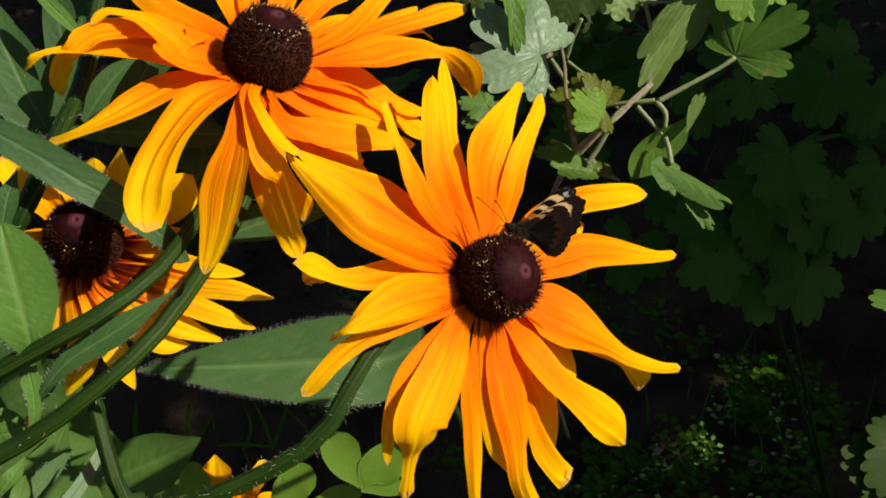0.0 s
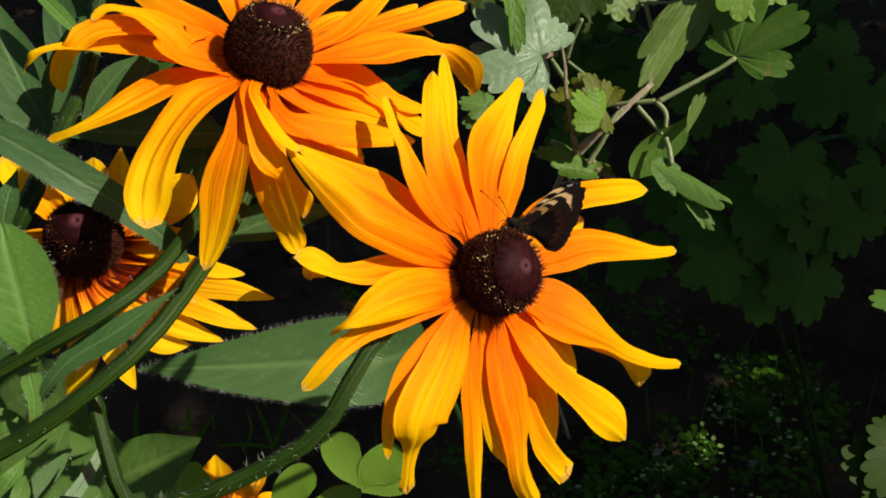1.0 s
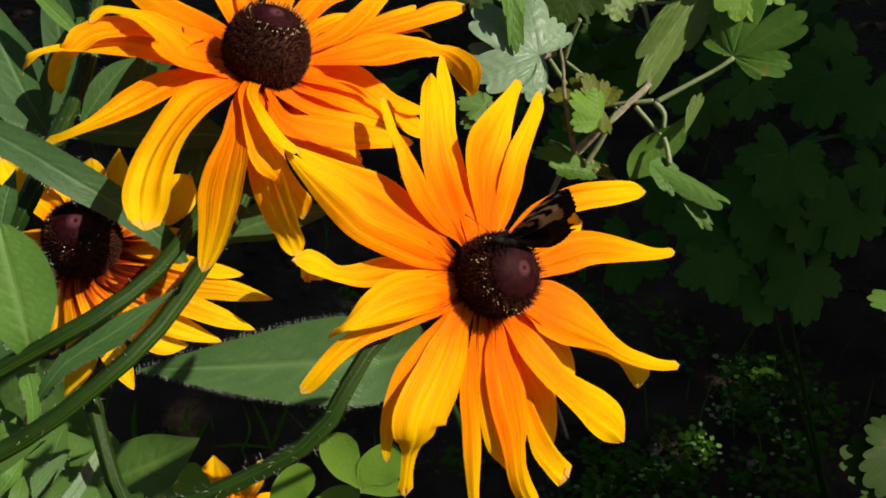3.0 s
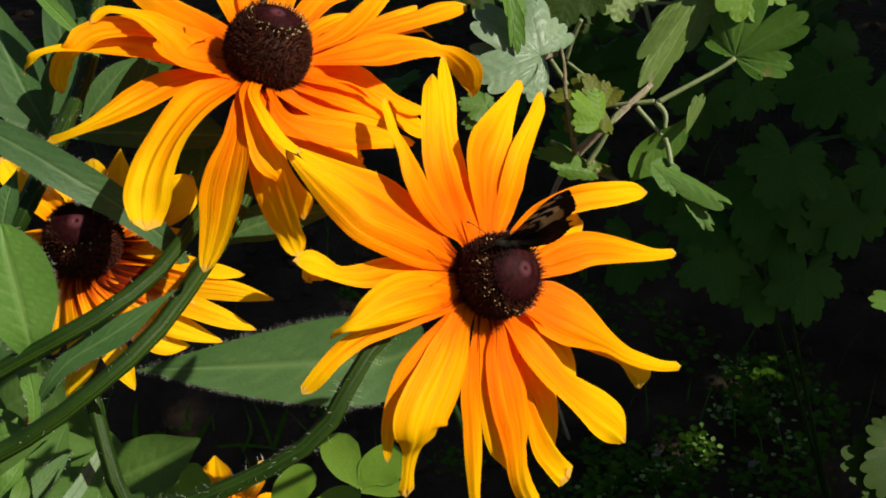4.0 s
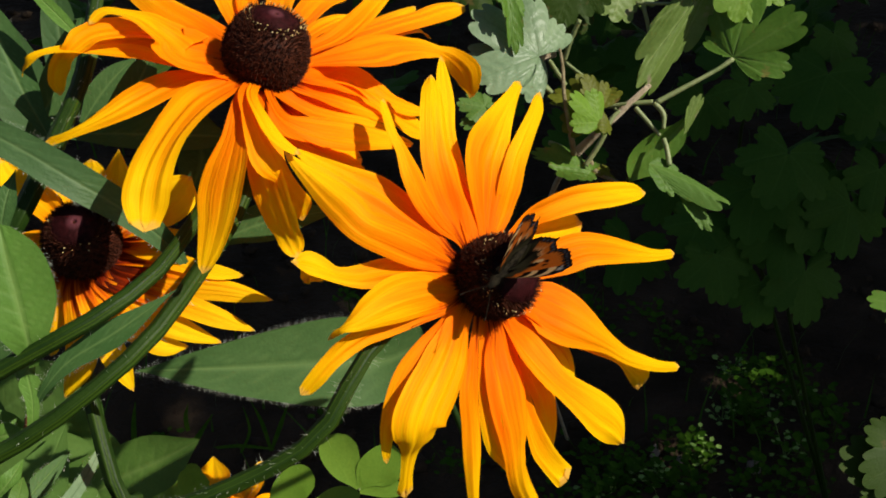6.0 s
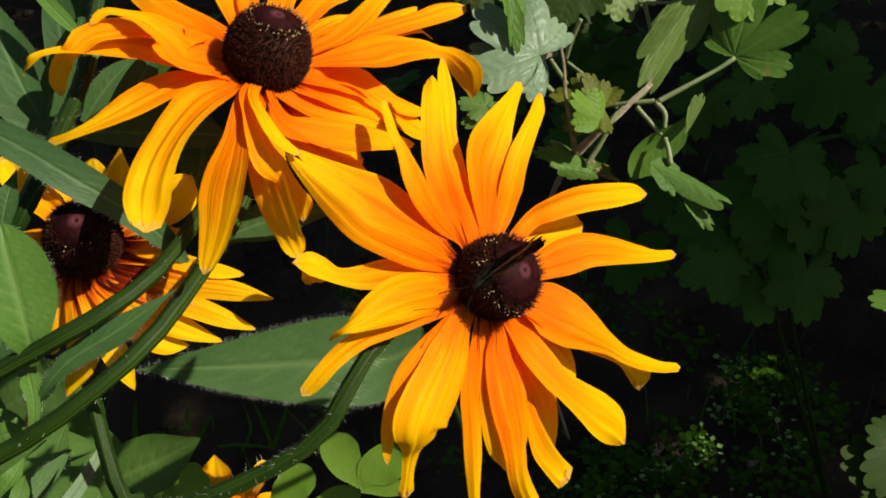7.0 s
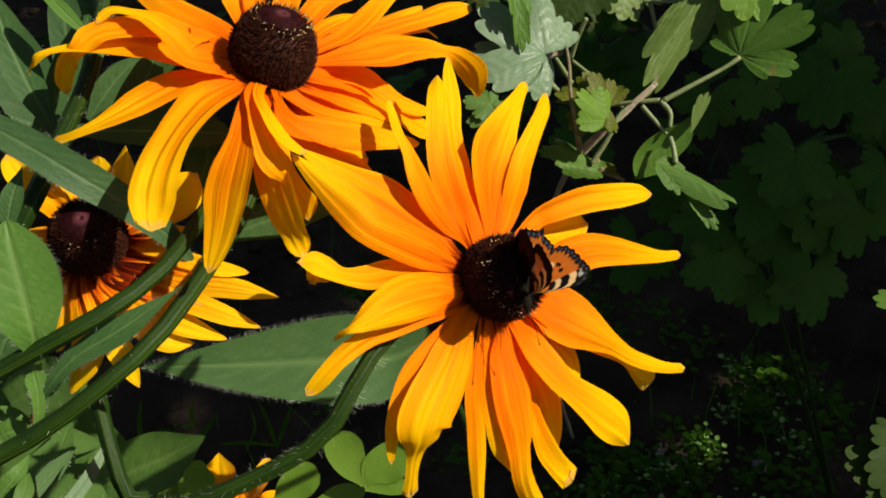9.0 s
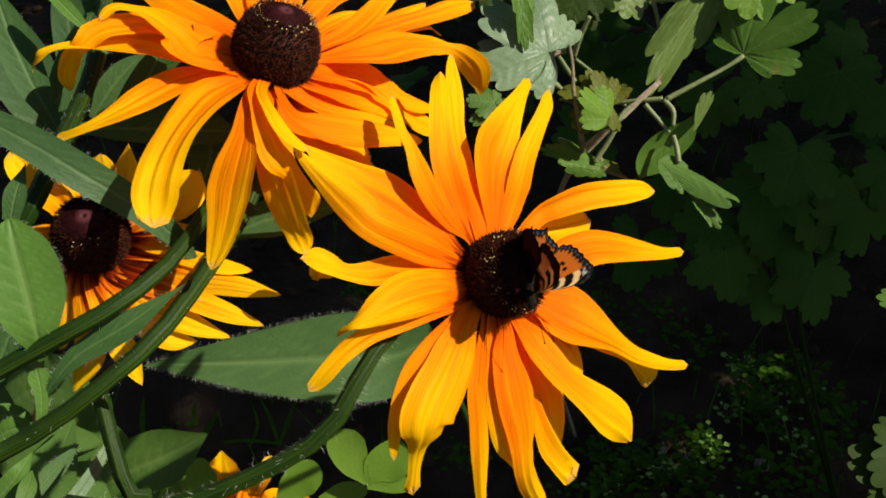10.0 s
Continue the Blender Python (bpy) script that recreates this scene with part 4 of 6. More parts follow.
# ---- the butterfly ----
def wing(name, parent, base, angles, radii, side, paint_top, paint_under, label):
    """A scalloped wing: an upper and an under skin joined at the rim, lying flat to the side of the body."""
    ns, na = 34, 60
    verts, faces, cols = [], [], []
    lo, hi = angles[0], angles[-1]
    for skin, paint in ((1, paint_top), (-1, paint_under)):
        for i in range(ns + 1):
            for j in range(na + 1):
                s = i / ns
                a = lo + (hi - lo) * j / na
                r = float(np.interp(-a, [-q for q in angles], radii)) * (1 + 0.013 * math.sin(a * 1.0) * s)
                x, y = base[0] + s * r * math.cos(radians(a)), base[1] + s * r * math.sin(radians(a))
                z = -1.3 * math.exp(-((a + 98) / 20) ** 2) * math.sin(math.pi * min(1, s + 0.15)) + 0.05 * skin * (1 - s) - 0.25 * math.sin(math.pi * s) + 0.05 * math.sin(a * 0.7) * s
                verts.append(Vector((x * side, y, z)) * MM)
                cols.append(paint(s, a, x, y))
    w = na + 1
    off = (ns + 1) * w
    for i in range(ns):
        for j in range(na):
            q = (i * w + j, (i + 1) * w + j, (i + 1) * w + j + 1, i * w + j + 1)
            under = tuple(off + k for k in q[::-1])
            if side > 0:
                q, under = q[::-1], under[::-1]
            faces += [q, under]
    for j in range(na):
        faces.append((ns * w + j, ns * w + j + 1, off + ns * w + j + 1, off + ns * w + j))
    ob = part_of(name, verts, faces, WING, parent, label)
    data = ob.data.color_attributes.new("pattern", "FLOAT_COLOR", "POINT")
    data.data.foreach_set("color", np.array([(*c, 1) for c in cols], dtype=np.float32).ravel())
    return ob


def wing_material():
    m, t, b, tr = shader("butterfly_wing", 0.75, 0.48, 0.04)
    at, tc = t.nodes.new("ShaderNodeVertexColor"), t.nodes.new("ShaderNodeTexCoord")
    at.layer_name = "pattern"
    f = noise_of(t, tc.outputs["Object"], 1400, 3.0)
    col = mixed(t, maths(t, "MULTIPLY", f, 0.45), at.outputs[0], (0.35, 0.3, 0.25), "MULTIPLY")
    link(t, col, b.inputs["Base Color"])
    link(t, col, tr.inputs[0])
    bump(t, f, b, 0.3, 0.0002)
    return m


WING = wing_material()
FUR = plain_material("butterfly_fur", (0.008, 0.006, 0.004), (0.026, 0.021, 0.012), 500, 0.85, 0.8, 0.0004, 0.08)
ORANGE, BLACK, CREAM, BROWN = (0.56, 0.145, 0.016), (0.007, 0.005, 0.004), (0.80, 0.56, 0.27), (0.038, 0.034, 0.018)
WHITE, BLUE, OCHRE, SOOT = (0.55, 0.53, 0.50), (0.075, 0.085, 0.13), (0.50, 0.27, 0.10), (0.018, 0.011, 0.009)


def blend(a, b, k):
    k = min(max(k, 0.0), 1.0)
    return tuple(p + (q - p) * k for p, q in zip(a, b))


def spot(s, a, s0, a0, rs, ra):
    return ((s - s0) / rs) ** 2 + ((a - a0) / ra) ** 2 < 1


def fore_top(s, a, x, y):
    edge = 0.87 + 0.02 * math.sin(a * 1.5)
    if s > edge:
        if abs(s - 0.935) < 0.022 and math.sin(a * 1.9) > 0.1:
            return BLUE
        return (0.016, 0.011, 0.009)
    if spot(s, a, 0.865, -4, 0.045, 3):
        return WHITE
    if a > -11 + 4 * s:
        for lo, hi, c in ((0.0, 0.2, BROWN), (0.2, 0.31, ORANGE), (0.31, 0.43, BLACK), (0.43, 0.52, CREAM), (0.52, 0.67, BLACK), (0.67, 0.77, CREAM), (0.77, 0.9, BLACK)):
            if lo <= s < hi:
                return c
    if spot(s, a, 0.62, -17, 0.04, 2.6) or spot(s, a, 0.66, -24, 0.045, 2.8) or spot(s, a, 0.47, -28, 0.09, 6):
        return BLACK
    if spot(s, a, 0.58, -32, 0.07, 5):
        return CREAM
    return blend(BROWN, ORANGE, (s - 0.30 - 0.012 * (-20 - a)) * 7)


def hind_top(s, a, x, y):
    if s > 0.85 + 0.02 * math.sin(a * 1.3):
        if abs(s - 0.92) < 0.028 and math.sin(a * 0.95) > 0.1 and a > -80:
            return BLUE
        return (0.014, 0.010, 0.009)
    k = 0.64 + 0.03 * math.sin(a * 0.9)
    if a < -82:
        return BROWN
    if s < k:
        return blend((0.034, 0.031, 0.017), (0.014, 0.011, 0.007), (s - 0.35) * 4) if s > 0.35 else (0.040, 0.037, 0.021)
    return blend((0.66, 0.36, 0.16), ORANGE, (s - k) * 9)


def fore_under(s, a, x, y):
    rough = 0.03 * math.sin(a * 1.1 + s * 20)
    if s > 0.84 + rough:
        return SOOT
    if a > -13:
        for lo, hi, c in ((0.0, 0.30, SOOT), (0.30, 0.40, OCHRE), (0.40, 0.50, SOOT), (0.50, 0.58, CREAM), (0.58, 0.70, SOOT), (0.70, 0.78, CREAM), (0.78, 0.9, SOOT)):
            if lo <= s < hi:
                return c
    if 0.48 + rough < s < 0.82:
        return blend(CREAM, OCHRE, (s - 0.55) * 3 + 0.3)
    return SOOT


def hind_under(s, a, x, y):
    rough = 0.04 * math.sin(a * 0.5)
    if s < 0.62 + rough:
        return (0.006, 0.004, 0.003)
    if s < 0.86:
        return blend((0.034, 0.012, 0.008), (0.014, 0.008, 0.006), (s - 0.66) * 5)
    return SOOT


def butterfly():
    b = thing("butterfly", pose(0, 0, 0), "small orange and black butterfly with cream patches on the flower cone", "butterfly")
    v, f, line, rad = tube([(0, y * MM, z * MM) for y, z in ((5.6, 0.2), (3.2, 0.3), (0, 0.4), (-4, 0.7), (-9, 0.9), (-13, 0.8))], [r * MM for r in (0.6, 1.5, 1.7, 1.1, 0.95, 0.3)], 30, 12)
    body = part_of("body", v, f, FUR, b, "dark furry body")
    rnd = random.Random(5)
    feet, ways, lens = [], [], []
    for _ in range(420):
        i = rnd.randrange(4, 20)
        d = Vector((rnd.gauss(0, 1), 0, abs(rnd.gauss(0, 1)) - 0.2)).normalized()
        feet.append(line[i] + d * rad[i] * 0.9)
        ways.append(d + Vector((0, -0.8, 0)))
        lens.append(rnd.uniform(0.8, 2.0) * MM)
    hv, hf = spikes(feet, ways, lens, 0.00006)
    tagged(part_of("fur", hv, hf, FUR, body, "soft dark fur on the back"), kind="stuff")
    for s in (-1, 1):
        v, f, _, _ = tube([(0.4 * s * MM, 5.3 * MM, 0.5 * MM), (2.4 * s * MM, 9.5 * MM, 2.2 * MM), (4.6 * s * MM, 14.5 * MM, 3.4 * MM), (4.9 * s * MM, 15.6 * MM, 3.5 * MM)], [0.00010, 0.00008, 0.00012, 0.0003], 16, 6)
        part_of("antenna", v, f, FUR, b, "thin dark clubbed antenna")
        for y, reach in ((3.2, 4.2), (1.5, 4.6), (0, 4.4)):
            v, f, _, _ = tube([(0.8 * s * MM, y * MM, -0.6 * MM), (2.6 * s * MM, (y + 0.6) * MM, -0.2 * MM), (reach * s * MM * 0.8, (y + 0.8) * MM, -3.0 * MM)], [0.0002, 0.00016, 0.0001], 10, 5)
            part_of("leg", v, f, FUR, b)
    v, f, _, _ = tube([(0, 5.4 * MM, -0.2 * MM), (0.2 * MM, 7.2 * MM, -1.2 * MM), (0.1 * MM, 7.6 * MM, -3.4 * MM)], [0.00013, 0.0001, 0.00008], 12, 5)
    part_of("proboscis", v, f, FUR, b)
    wings = []
    for s in (-1, 1):
        hi = wing("hindwing", b, (0.7, -2), (-24, -32, -42, -50, -57, -60, -66, -76, -88, -98, -106), (12.5, 14.6, 15.4, 15.6, 15.8, 17.9, 16.4, 16.0, 15.4, 14.2, 11.0), s, hind_top, hind_under, "dark hindwing with an orange band and blue-spotted edge")
        fo = wing("forewing", b, (0.7, 1), (8, 5, 1, -3, -7, -10, -15, -22, -30, -36, -41), (8.0, 19.0, 22.0, 23.6, 24.2, 23.2, 22.4, 21.8, 20.6, 18.6, 16.0), s, fore_top, fore_under, "orange forewing with black and cream patches")
        wings.append((s, hi, fo))
    return b, wings



def twig(parent, name, points, radii, material):
    v, f, _, _ = tube(points, radii, 26, 8, 0.05)
    return part_of(name, v, f, material, parent)


def lobed_leaf(parent, foot, tip, facing, wide, material, shape=((0, 1), (58, 0.85), (-58, 0.85), (114, 0.6), (-114, 0.6)), deep=0.45, cup=0.15, crimp=0.05, fold=0.0, pleat=0.0, lobe=30, name="leaf", label="", seed=1):
    """A palmate leaf with rounded, scalloped lobes (angle, length) and sunken veins, from its stalk's end to the tip of its middle lobe."""
    foot, tip = Vector(foot), Vector(tip)
    size = (tip - foot).length
    y = (tip - foot).normalized()
    z = Vector(facing)
    z = (z - y * z.dot(y)).normalized()
    x = y.cross(z)
    rnd = random.Random(seed)
    lobes = [(radians(a + rnd.uniform(-4, 4)), le * (rnd.uniform(0.92, 1.06) if i else 1)) for i, (a, le) in enumerate(shape)]
    nr, na = 16, 220
    verts, uvs, vein = [], [], []
    lo, hi = min(a for a, _ in lobes) - radians(38), max(a for a, _ in lobes) + radians(38)
    for i in range(nr + 1):
        for j in range(na + 1):
            s, a = i / nr, lo + (hi - lo) * j / na
            r = 0.12
            for q, le in lobes:
                k = (a - q) / radians(lobe)
                if abs(k) < 1.6:
                    tooth = 1 - abs(math.cos(1.9 * math.pi * k * (1 + 0.15 * math.sin(3 * k + seed)))) ** 0.7
                    r = max(r, le * (1 - deep * min(abs(k), 1.4) ** 2.8) * (1 - 0.13 * s ** 4 * tooth))
            px, py = math.sin(a) * r * s * wide, math.cos(a) * r * s
            f, ribs = 0.0, 0.0
            for q, le in lobes:
                off = abs(math.sin(a - q)) * r * s
                if math.cos(a - q) > 0.2:
                    f = max(f, math.exp(-(off / 0.016) ** 2) * (1 - 0.5 * s))
                    side = (s * 6 - off * 7 + seed * 0.3) % 1.0
                    f = max(f, 0.25 * math.exp(-((side - 0.5) / 0.10) ** 2) * max(0.0, 1 - off / 0.2))
                    ribs += math.sin(math.pi * side) * max(0.0, 1 - off / 0.25)
            h = -cup * (px * px + 0.5 * py * py) + crimp * math.sin(a * 5 + seed) * s * s - 0.012 * f + fold * (math.sqrt(px * px + 0.004) - 0.063) + pleat * ribs * s
            verts.append(foot + (x * px + y * py + z * h) * size)
            uvs.append((px, py))
            vein.append(f)
    w = na + 1
    faces = [(i * w + j, i * w + j + 1, (i + 1) * w + j + 1, (i + 1) * w + j) for i in range(nr) for j in range(na)]
    return part_of(name, verts, faces, material, parent, label, uvs, vein)


# ---- the coneflowers' leaves ----
plant = thing("coneflower_plant", pose(-0.12, 0.25, 0), "hairy-leaved green coneflower plant with long lance-shaped leaves", "plant")
leaf(plant, [(-0.0058, 0.4052, 0.7192), (-0.0227, 0.4003, 0.7121), (-0.0442, 0.3961, 0.7143), (-0.0794, 0.3914, 0.7158), (-0.107, 0.3873, 0.7181), (-0.1277, 0.3869, 0.7175)], [0.0152, 0.0327, 0.0374, 0.0272, 0.0147, 0.0020], LEAF, up=(0.1, -0.75, 0.65), hair=560, hair_length=0.0024, teeth=0.003, label="broad hairy lance-shaped leaf")
leaf(plant, [(-0.1272, 0.2859, 0.8923), (-0.1125, 0.2823, 0.8854), (-0.0997, 0.2801, 0.8773), (-0.0879, 0.2816, 0.8667), (-0.0774, 0.2834, 0.8537), (-0.0703, 0.2838, 0.8399)], [0.0075, 0.0094, 0.0100, 0.0091, 0.0070, 0.0010], LEAF_BLUE, up=(0.2, -0.7, 0.7), hair=200)
leaf(plant, [(-0.1072, 0.245, 0.8408), (-0.1071, 0.245, 0.8504), (-0.1089, 0.249, 0.8602), (-0.1117, 0.255, 0.8695), (-0.114, 0.261, 0.8753)], [0.0023, 0.0111, 0.0198, 0.0186, 0.0102], LEAF_LIGHT, up=(0.3, -0.75, 0.6), hair=120, tip=0.4)
leaf(plant, [(-0.1098, 0.2438, 0.8271), (-0.105, 0.2462, 0.8339), (-0.0988, 0.25, 0.8393), (-0.0865, 0.256, 0.8446), (-0.0717, 0.2654, 0.8513)], [0.0012, 0.0031, 0.0057, 0.0076, 0.0006], LEAF, up=(0.1, -0.75, 0.65), hair=120)
leaf(plant, [(-0.119, 0.2731, 0.8664), (-0.1175, 0.2775, 0.8727), (-0.1155, 0.2836, 0.8782)], [0.0046, 0.0061, 0.0007], LEAF, up=(0.1, -0.75, 0.65))
twig(plant, "shoot", [(-0.1157, 0.25, 0.8125), (-0.1149, 0.2516, 0.8166), (-0.1143, 0.2539, 0.8215), (-0.1149, 0.2564, 0.827), (-0.1161, 0.259, 0.8306)], [0.0012, 0.0011, 0.0013, 0.0024, 0.0035], STEM_SHOOT)
twig(plant, "joint", [(-0.1175, 0.2493, 0.8115), (-0.1154, 0.2494, 0.8133), (-0.1146, 0.2505, 0.8168), (-0.1144, 0.2516, 0.8183)], [0.0008, 0.0016, 0.0013, 0.0011], JOINT)
leaf(plant, [(-0.115, 0.2546, 0.8173), (-0.111, 0.2575, 0.8215), (-0.1089, 0.2614, 0.8253)], [0.0010, 0.0035, 0.0048], LEAF_LIGHT, up=(0.1, -0.75, 0.65))
leaf(plant, [(-0.1156, 0.2517, 0.8097), (-0.1222, 0.251, 0.8157), (-0.1317, 0.2476, 0.8178)], [0.0016, 0.0063, 0.0062], LEAF_LIGHT, up=(0.1, -0.5, 0.8))
leaf(plant, [(-0.1209, 0.2685, 0.839), (-0.1257, 0.2613, 0.8286), (-0.1304, 0.254, 0.8182)], [0.0047, 0.0095, 0.0063], LEAF, up=(0.1, -0.75, 0.65))
leaf(plant, [(-0.196, 0.3903, 0.631), (-0.1847, 0.4028, 0.6402), (-0.1757, 0.42, 0.6561)], [0.0182, 0.0236, 0.0053], LEAF_SOFT, up=(0.2, -0.75, 0.65))
leaf(plant, [(-0.1344, 0.2509, 0.7807), (-0.1277, 0.2557, 0.7875), (-0.1252, 0.2631, 0.7894)], [0.0067, 0.0060, 0.0014], LEAF_LIGHT, up=(0.2, -0.75, 0.65))
leaf(plant, [(-0.1933, 0.4309, 0.6194), (-0.1822, 0.4437, 0.6376), (-0.1738, 0.4581, 0.6582)], [0.0251, 0.0334, 0.0139], LEAF_SOFT, up=(0.2, -0.75, 0.65), veins=False)
leaf(plant, [(-0.2111, 0.4104, 0.6249), (-0.1923, 0.4197, 0.6381), (-0.1668, 0.4248, 0.6368)], [0.0162, 0.0242, 0.0109], LEAF_SOFT, up=(0.2, -0.75, 0.65), veins=False)
leaf(plant, [(-0.2128, 0.4341, 0.6239), (-0.21, 0.4469, 0.6422), (-0.2017, 0.4629, 0.665)], [0.0195, 0.0251, 0.0167], LEAF_SOFT, up=(0.2, -0.75, 0.65), veins=False)
leaf(plant, [(-0.1598, 0.3972, 0.6236), (-0.1651, 0.4033, 0.6322), (-0.1757, 0.4079, 0.6387)], [0.0159, 0.0185, 0.0079], LEAF_SOFT, up=(0.2, -0.75, 0.65), veins=False)
twig(plant, "stalk", [(-0.0083, 0.4063, 0.719), (0.0015, 0.3963, 0.6983), (0.0134, 0.3877, 0.6695), (0.015, 0.4031, 0.5772), (0.03, 0.5, -0.02)], [0.0013, 0.0014, 0.0016, 0.0017, 0.0024], STEM)
leaf(plant, [(-0.1221, 0.3307, 0.8616), (-0.1309, 0.3398, 0.8746), (-0.1379, 0.3489, 0.8875), (-0.1415, 0.355, 0.8962)], [0.0035, 0.0106, 0.0123, 0.0088], LEAF, up=(0.3, -0.75, 0.65))
leaf(plant, [(-0.1314, 0.3412, 0.8556), (-0.1205, 0.3537, 0.8735), (-0.1151, 0.3631, 0.8868)], [0.0054, 0.0127, 0.0091], LEAF, up=(0.3, -0.75, 0.65))
leaf(plant, [(-0.108, 0.3369, 0.8913), (-0.1148, 0.3408, 0.8969), (-0.1234, 0.3457, 0.9038)], [0.0017, 0.0044, 0.0044], LEAF_LIGHT, up=(0.3, -0.75, 0.65))
leaf(plant, [(-0.1046, 0.3245, 0.8631), (-0.0959, 0.3315, 0.8731), (-0.089, 0.3394, 0.8844)], [0.0052, 0.0104, 0.0104], LEAF, up=(0.3, -0.75, 0.65))
leaf(plant, [(-0.1131, 0.3208, 0.8682), (-0.0961, 0.3208, 0.8682), (-0.0654, 0.3203, 0.8676)], [0.0034, 0.0085, 0.0119], LEAF, up=(0.1, -0.75, 0.65))
leaf(plant, [(-0.0786, 0.3295, 0.8702), (-0.0734, 0.3225, 0.8603), (-0.0769, 0.3146, 0.849)], [0.0104, 0.0156, 0.0104], LEAF, up=(0.1, -0.75, 0.65))
leaf(plant, [(-0.0665, 0.3076, 0.839), (-0.0526, 0.3106, 0.8433), (-0.0319, 0.3126, 0.8461)], [0.0052, 0.0121, 0.0035], LEAF, up=(0.1, -0.75, 0.65))
leaf(plant, [(-0.0954, 0.2977, 0.8458), (-0.0861, 0.2992, 0.8479), (-0.0727, 0.292, 0.8376)], [0.0034, 0.0067, 0.0017], LEAF_LIGHT, up=(0.1, -0.75, 0.65))
# on these upper leaves the dark LEAF_BLUE stands in for shade
leaf(plant, [(-0.1502, 0.41, 0.8109), (-0.1575, 0.415, 0.8236), (-0.1653, 0.42, 0.8392), (-0.174, 0.425, 0.8544), (-0.181, 0.43, 0.8682)], [0.0071, 0.0205, 0.0247, 0.0219, 0.0119], LEAF_BLUE, up=(0.25, -0.75, 0.6), hair=90)
leaf(plant, [(-0.134, 0.4, 0.8275), (-0.1274, 0.405, 0.8362), (-0.1207, 0.41, 0.843), (-0.1141, 0.415, 0.8476)], [0.0032, 0.0102, 0.0093, 0.0023], LEAF, up=(0.25, -0.75, 0.6), hair=60)
leaf(plant, [(-0.1295, 0.43, 0.8243), (-0.1185, 0.43, 0.8305), (-0.1044, 0.43, 0.8373)], [0.0050, 0.0110, 0.0030], LEAF_SEA, up=(0.25, -0.75, 0.6))
leaf(plant, [(-0.1268, 0.37, 0.8392), (-0.111, 0.372, 0.8421), (-0.0956, 0.375, 0.8436), (-0.082, 0.378, 0.8426)], [0.0034, 0.0086, 0.0094, 0.0030], LEAF_BLUE, up=(0.25, -0.75, 0.6), hair=60)
leaf(plant, [(-0.1519, 0.44, 0.8086), (-0.1538, 0.45, 0.8254), (-0.1559, 0.46, 0.8458), (-0.1563, 0.465, 0.8582)], [0.0077, 0.0133, 0.0143, 0.0077], LEAF_BLUE, up=(0.25, -0.75, 0.6))
leaf(plant, [(-0.1475, 0.368, 0.6661), (-0.1334, 0.37, 0.6742), (-0.1184, 0.372, 0.6809), (-0.1018, 0.374, 0.6908)], [0.0131, 0.0241, 0.0241, 0.0039], LEAF_SEA, up=(0.45, -0.55, 0.7), tip=0.3, cup=0.2)
leaf(plant, [(-0.1656, 0.404, 0.6144), (-0.1493, 0.404, 0.624), (-0.1352, 0.404, 0.6293), (-0.1226, 0.404, 0.6308)], [0.0168, 0.0216, 0.0192, 0.0072], LEAF_SOFT, up=(0.45, -0.55, 0.7), tip=0.5)
leaf(plant, [(-0.1083, 0.24, 0.7912), (-0.1054, 0.25, 0.7906), (-0.1038, 0.262, 0.7894), (-0.1031, 0.274, 0.7893)], [0.0043, 0.0040, 0.0029, 0.0006], LEAF_SILVER, up=(0.45, -0.55, 0.7), hair=60)
leaf(plant, [(-0.206, 0.448, 0.5669), (-0.1988, 0.448, 0.5901), (-0.1899, 0.448, 0.6123), (-0.1819, 0.448, 0.6291)], [0.0160, 0.0202, 0.0176, 0.0037], LEAF_SOFT, up=(0.45, -0.55, 0.7), hair=60)
leaf(plant, [(-0.1321, 0.262, 0.7662), (-0.1274, 0.272, 0.7683), (-0.1237, 0.28, 0.7689), (-0.1206, 0.287, 0.7696)], [0.0040, 0.0062, 0.0050, 0.0012], LEAF, up=(0.45, -0.55, 0.7), hair=60)
leaf(plant, [(-0.1242, 0.242, 0.8157), (-0.1185, 0.243, 0.8183), (-0.1123, 0.244, 0.8174)], [0.0043, 0.0066, 0.0020], LEAF_LIGHT, up=(0.45, -0.55, 0.7), hair=60)
leaf(plant, [(-0.1246, 0.246, 0.7847), (-0.1238, 0.252, 0.7866), (-0.1243, 0.258, 0.787)], [0.0044, 0.0053, 0.0012], LEAF_SEA, up=(0.45, -0.55, 0.7))
leaf(plant, [(-0.1311, 0.392, 0.6273), (-0.1277, 0.398, 0.634), (-0.1262, 0.404, 0.6397)], [0.0102, 0.0093, 0.0023], LEAF_FRESH, up=(0.45, -0.55, 0.7))
leaf(plant, [(-0.2123, 0.44, 0.6485), (-0.2012, 0.44, 0.6558), (-0.1863, 0.44, 0.663), (-0.1723, 0.44, 0.6736)], [0.0157, 0.0288, 0.0288, 0.0157], LEAF_SOFT, up=(0.45, -0.55, 0.7), hair=40)
leaf(plant, [(-0.1904, 0.443, 0.5723), (-0.1825, 0.451, 0.587), (-0.1775, 0.458, 0.6005), (-0.1784, 0.465, 0.6139)], [0.0211, 0.0316, 0.0263, 0.0105], LEAF_SOFT, up=(0.45, -0.55, 0.7))
leaf(plant, [(-0.1105, 0.24, 0.8212), (-0.1095, 0.242, 0.8261), (-0.1095, 0.2445, 0.831), (-0.1104, 0.247, 0.8364)], [0.0023, 0.0031, 0.0048, 0.0103], LEAF_LIGHT, up=(0.45, -0.55, 0.7), hair=60, tip=0.7)
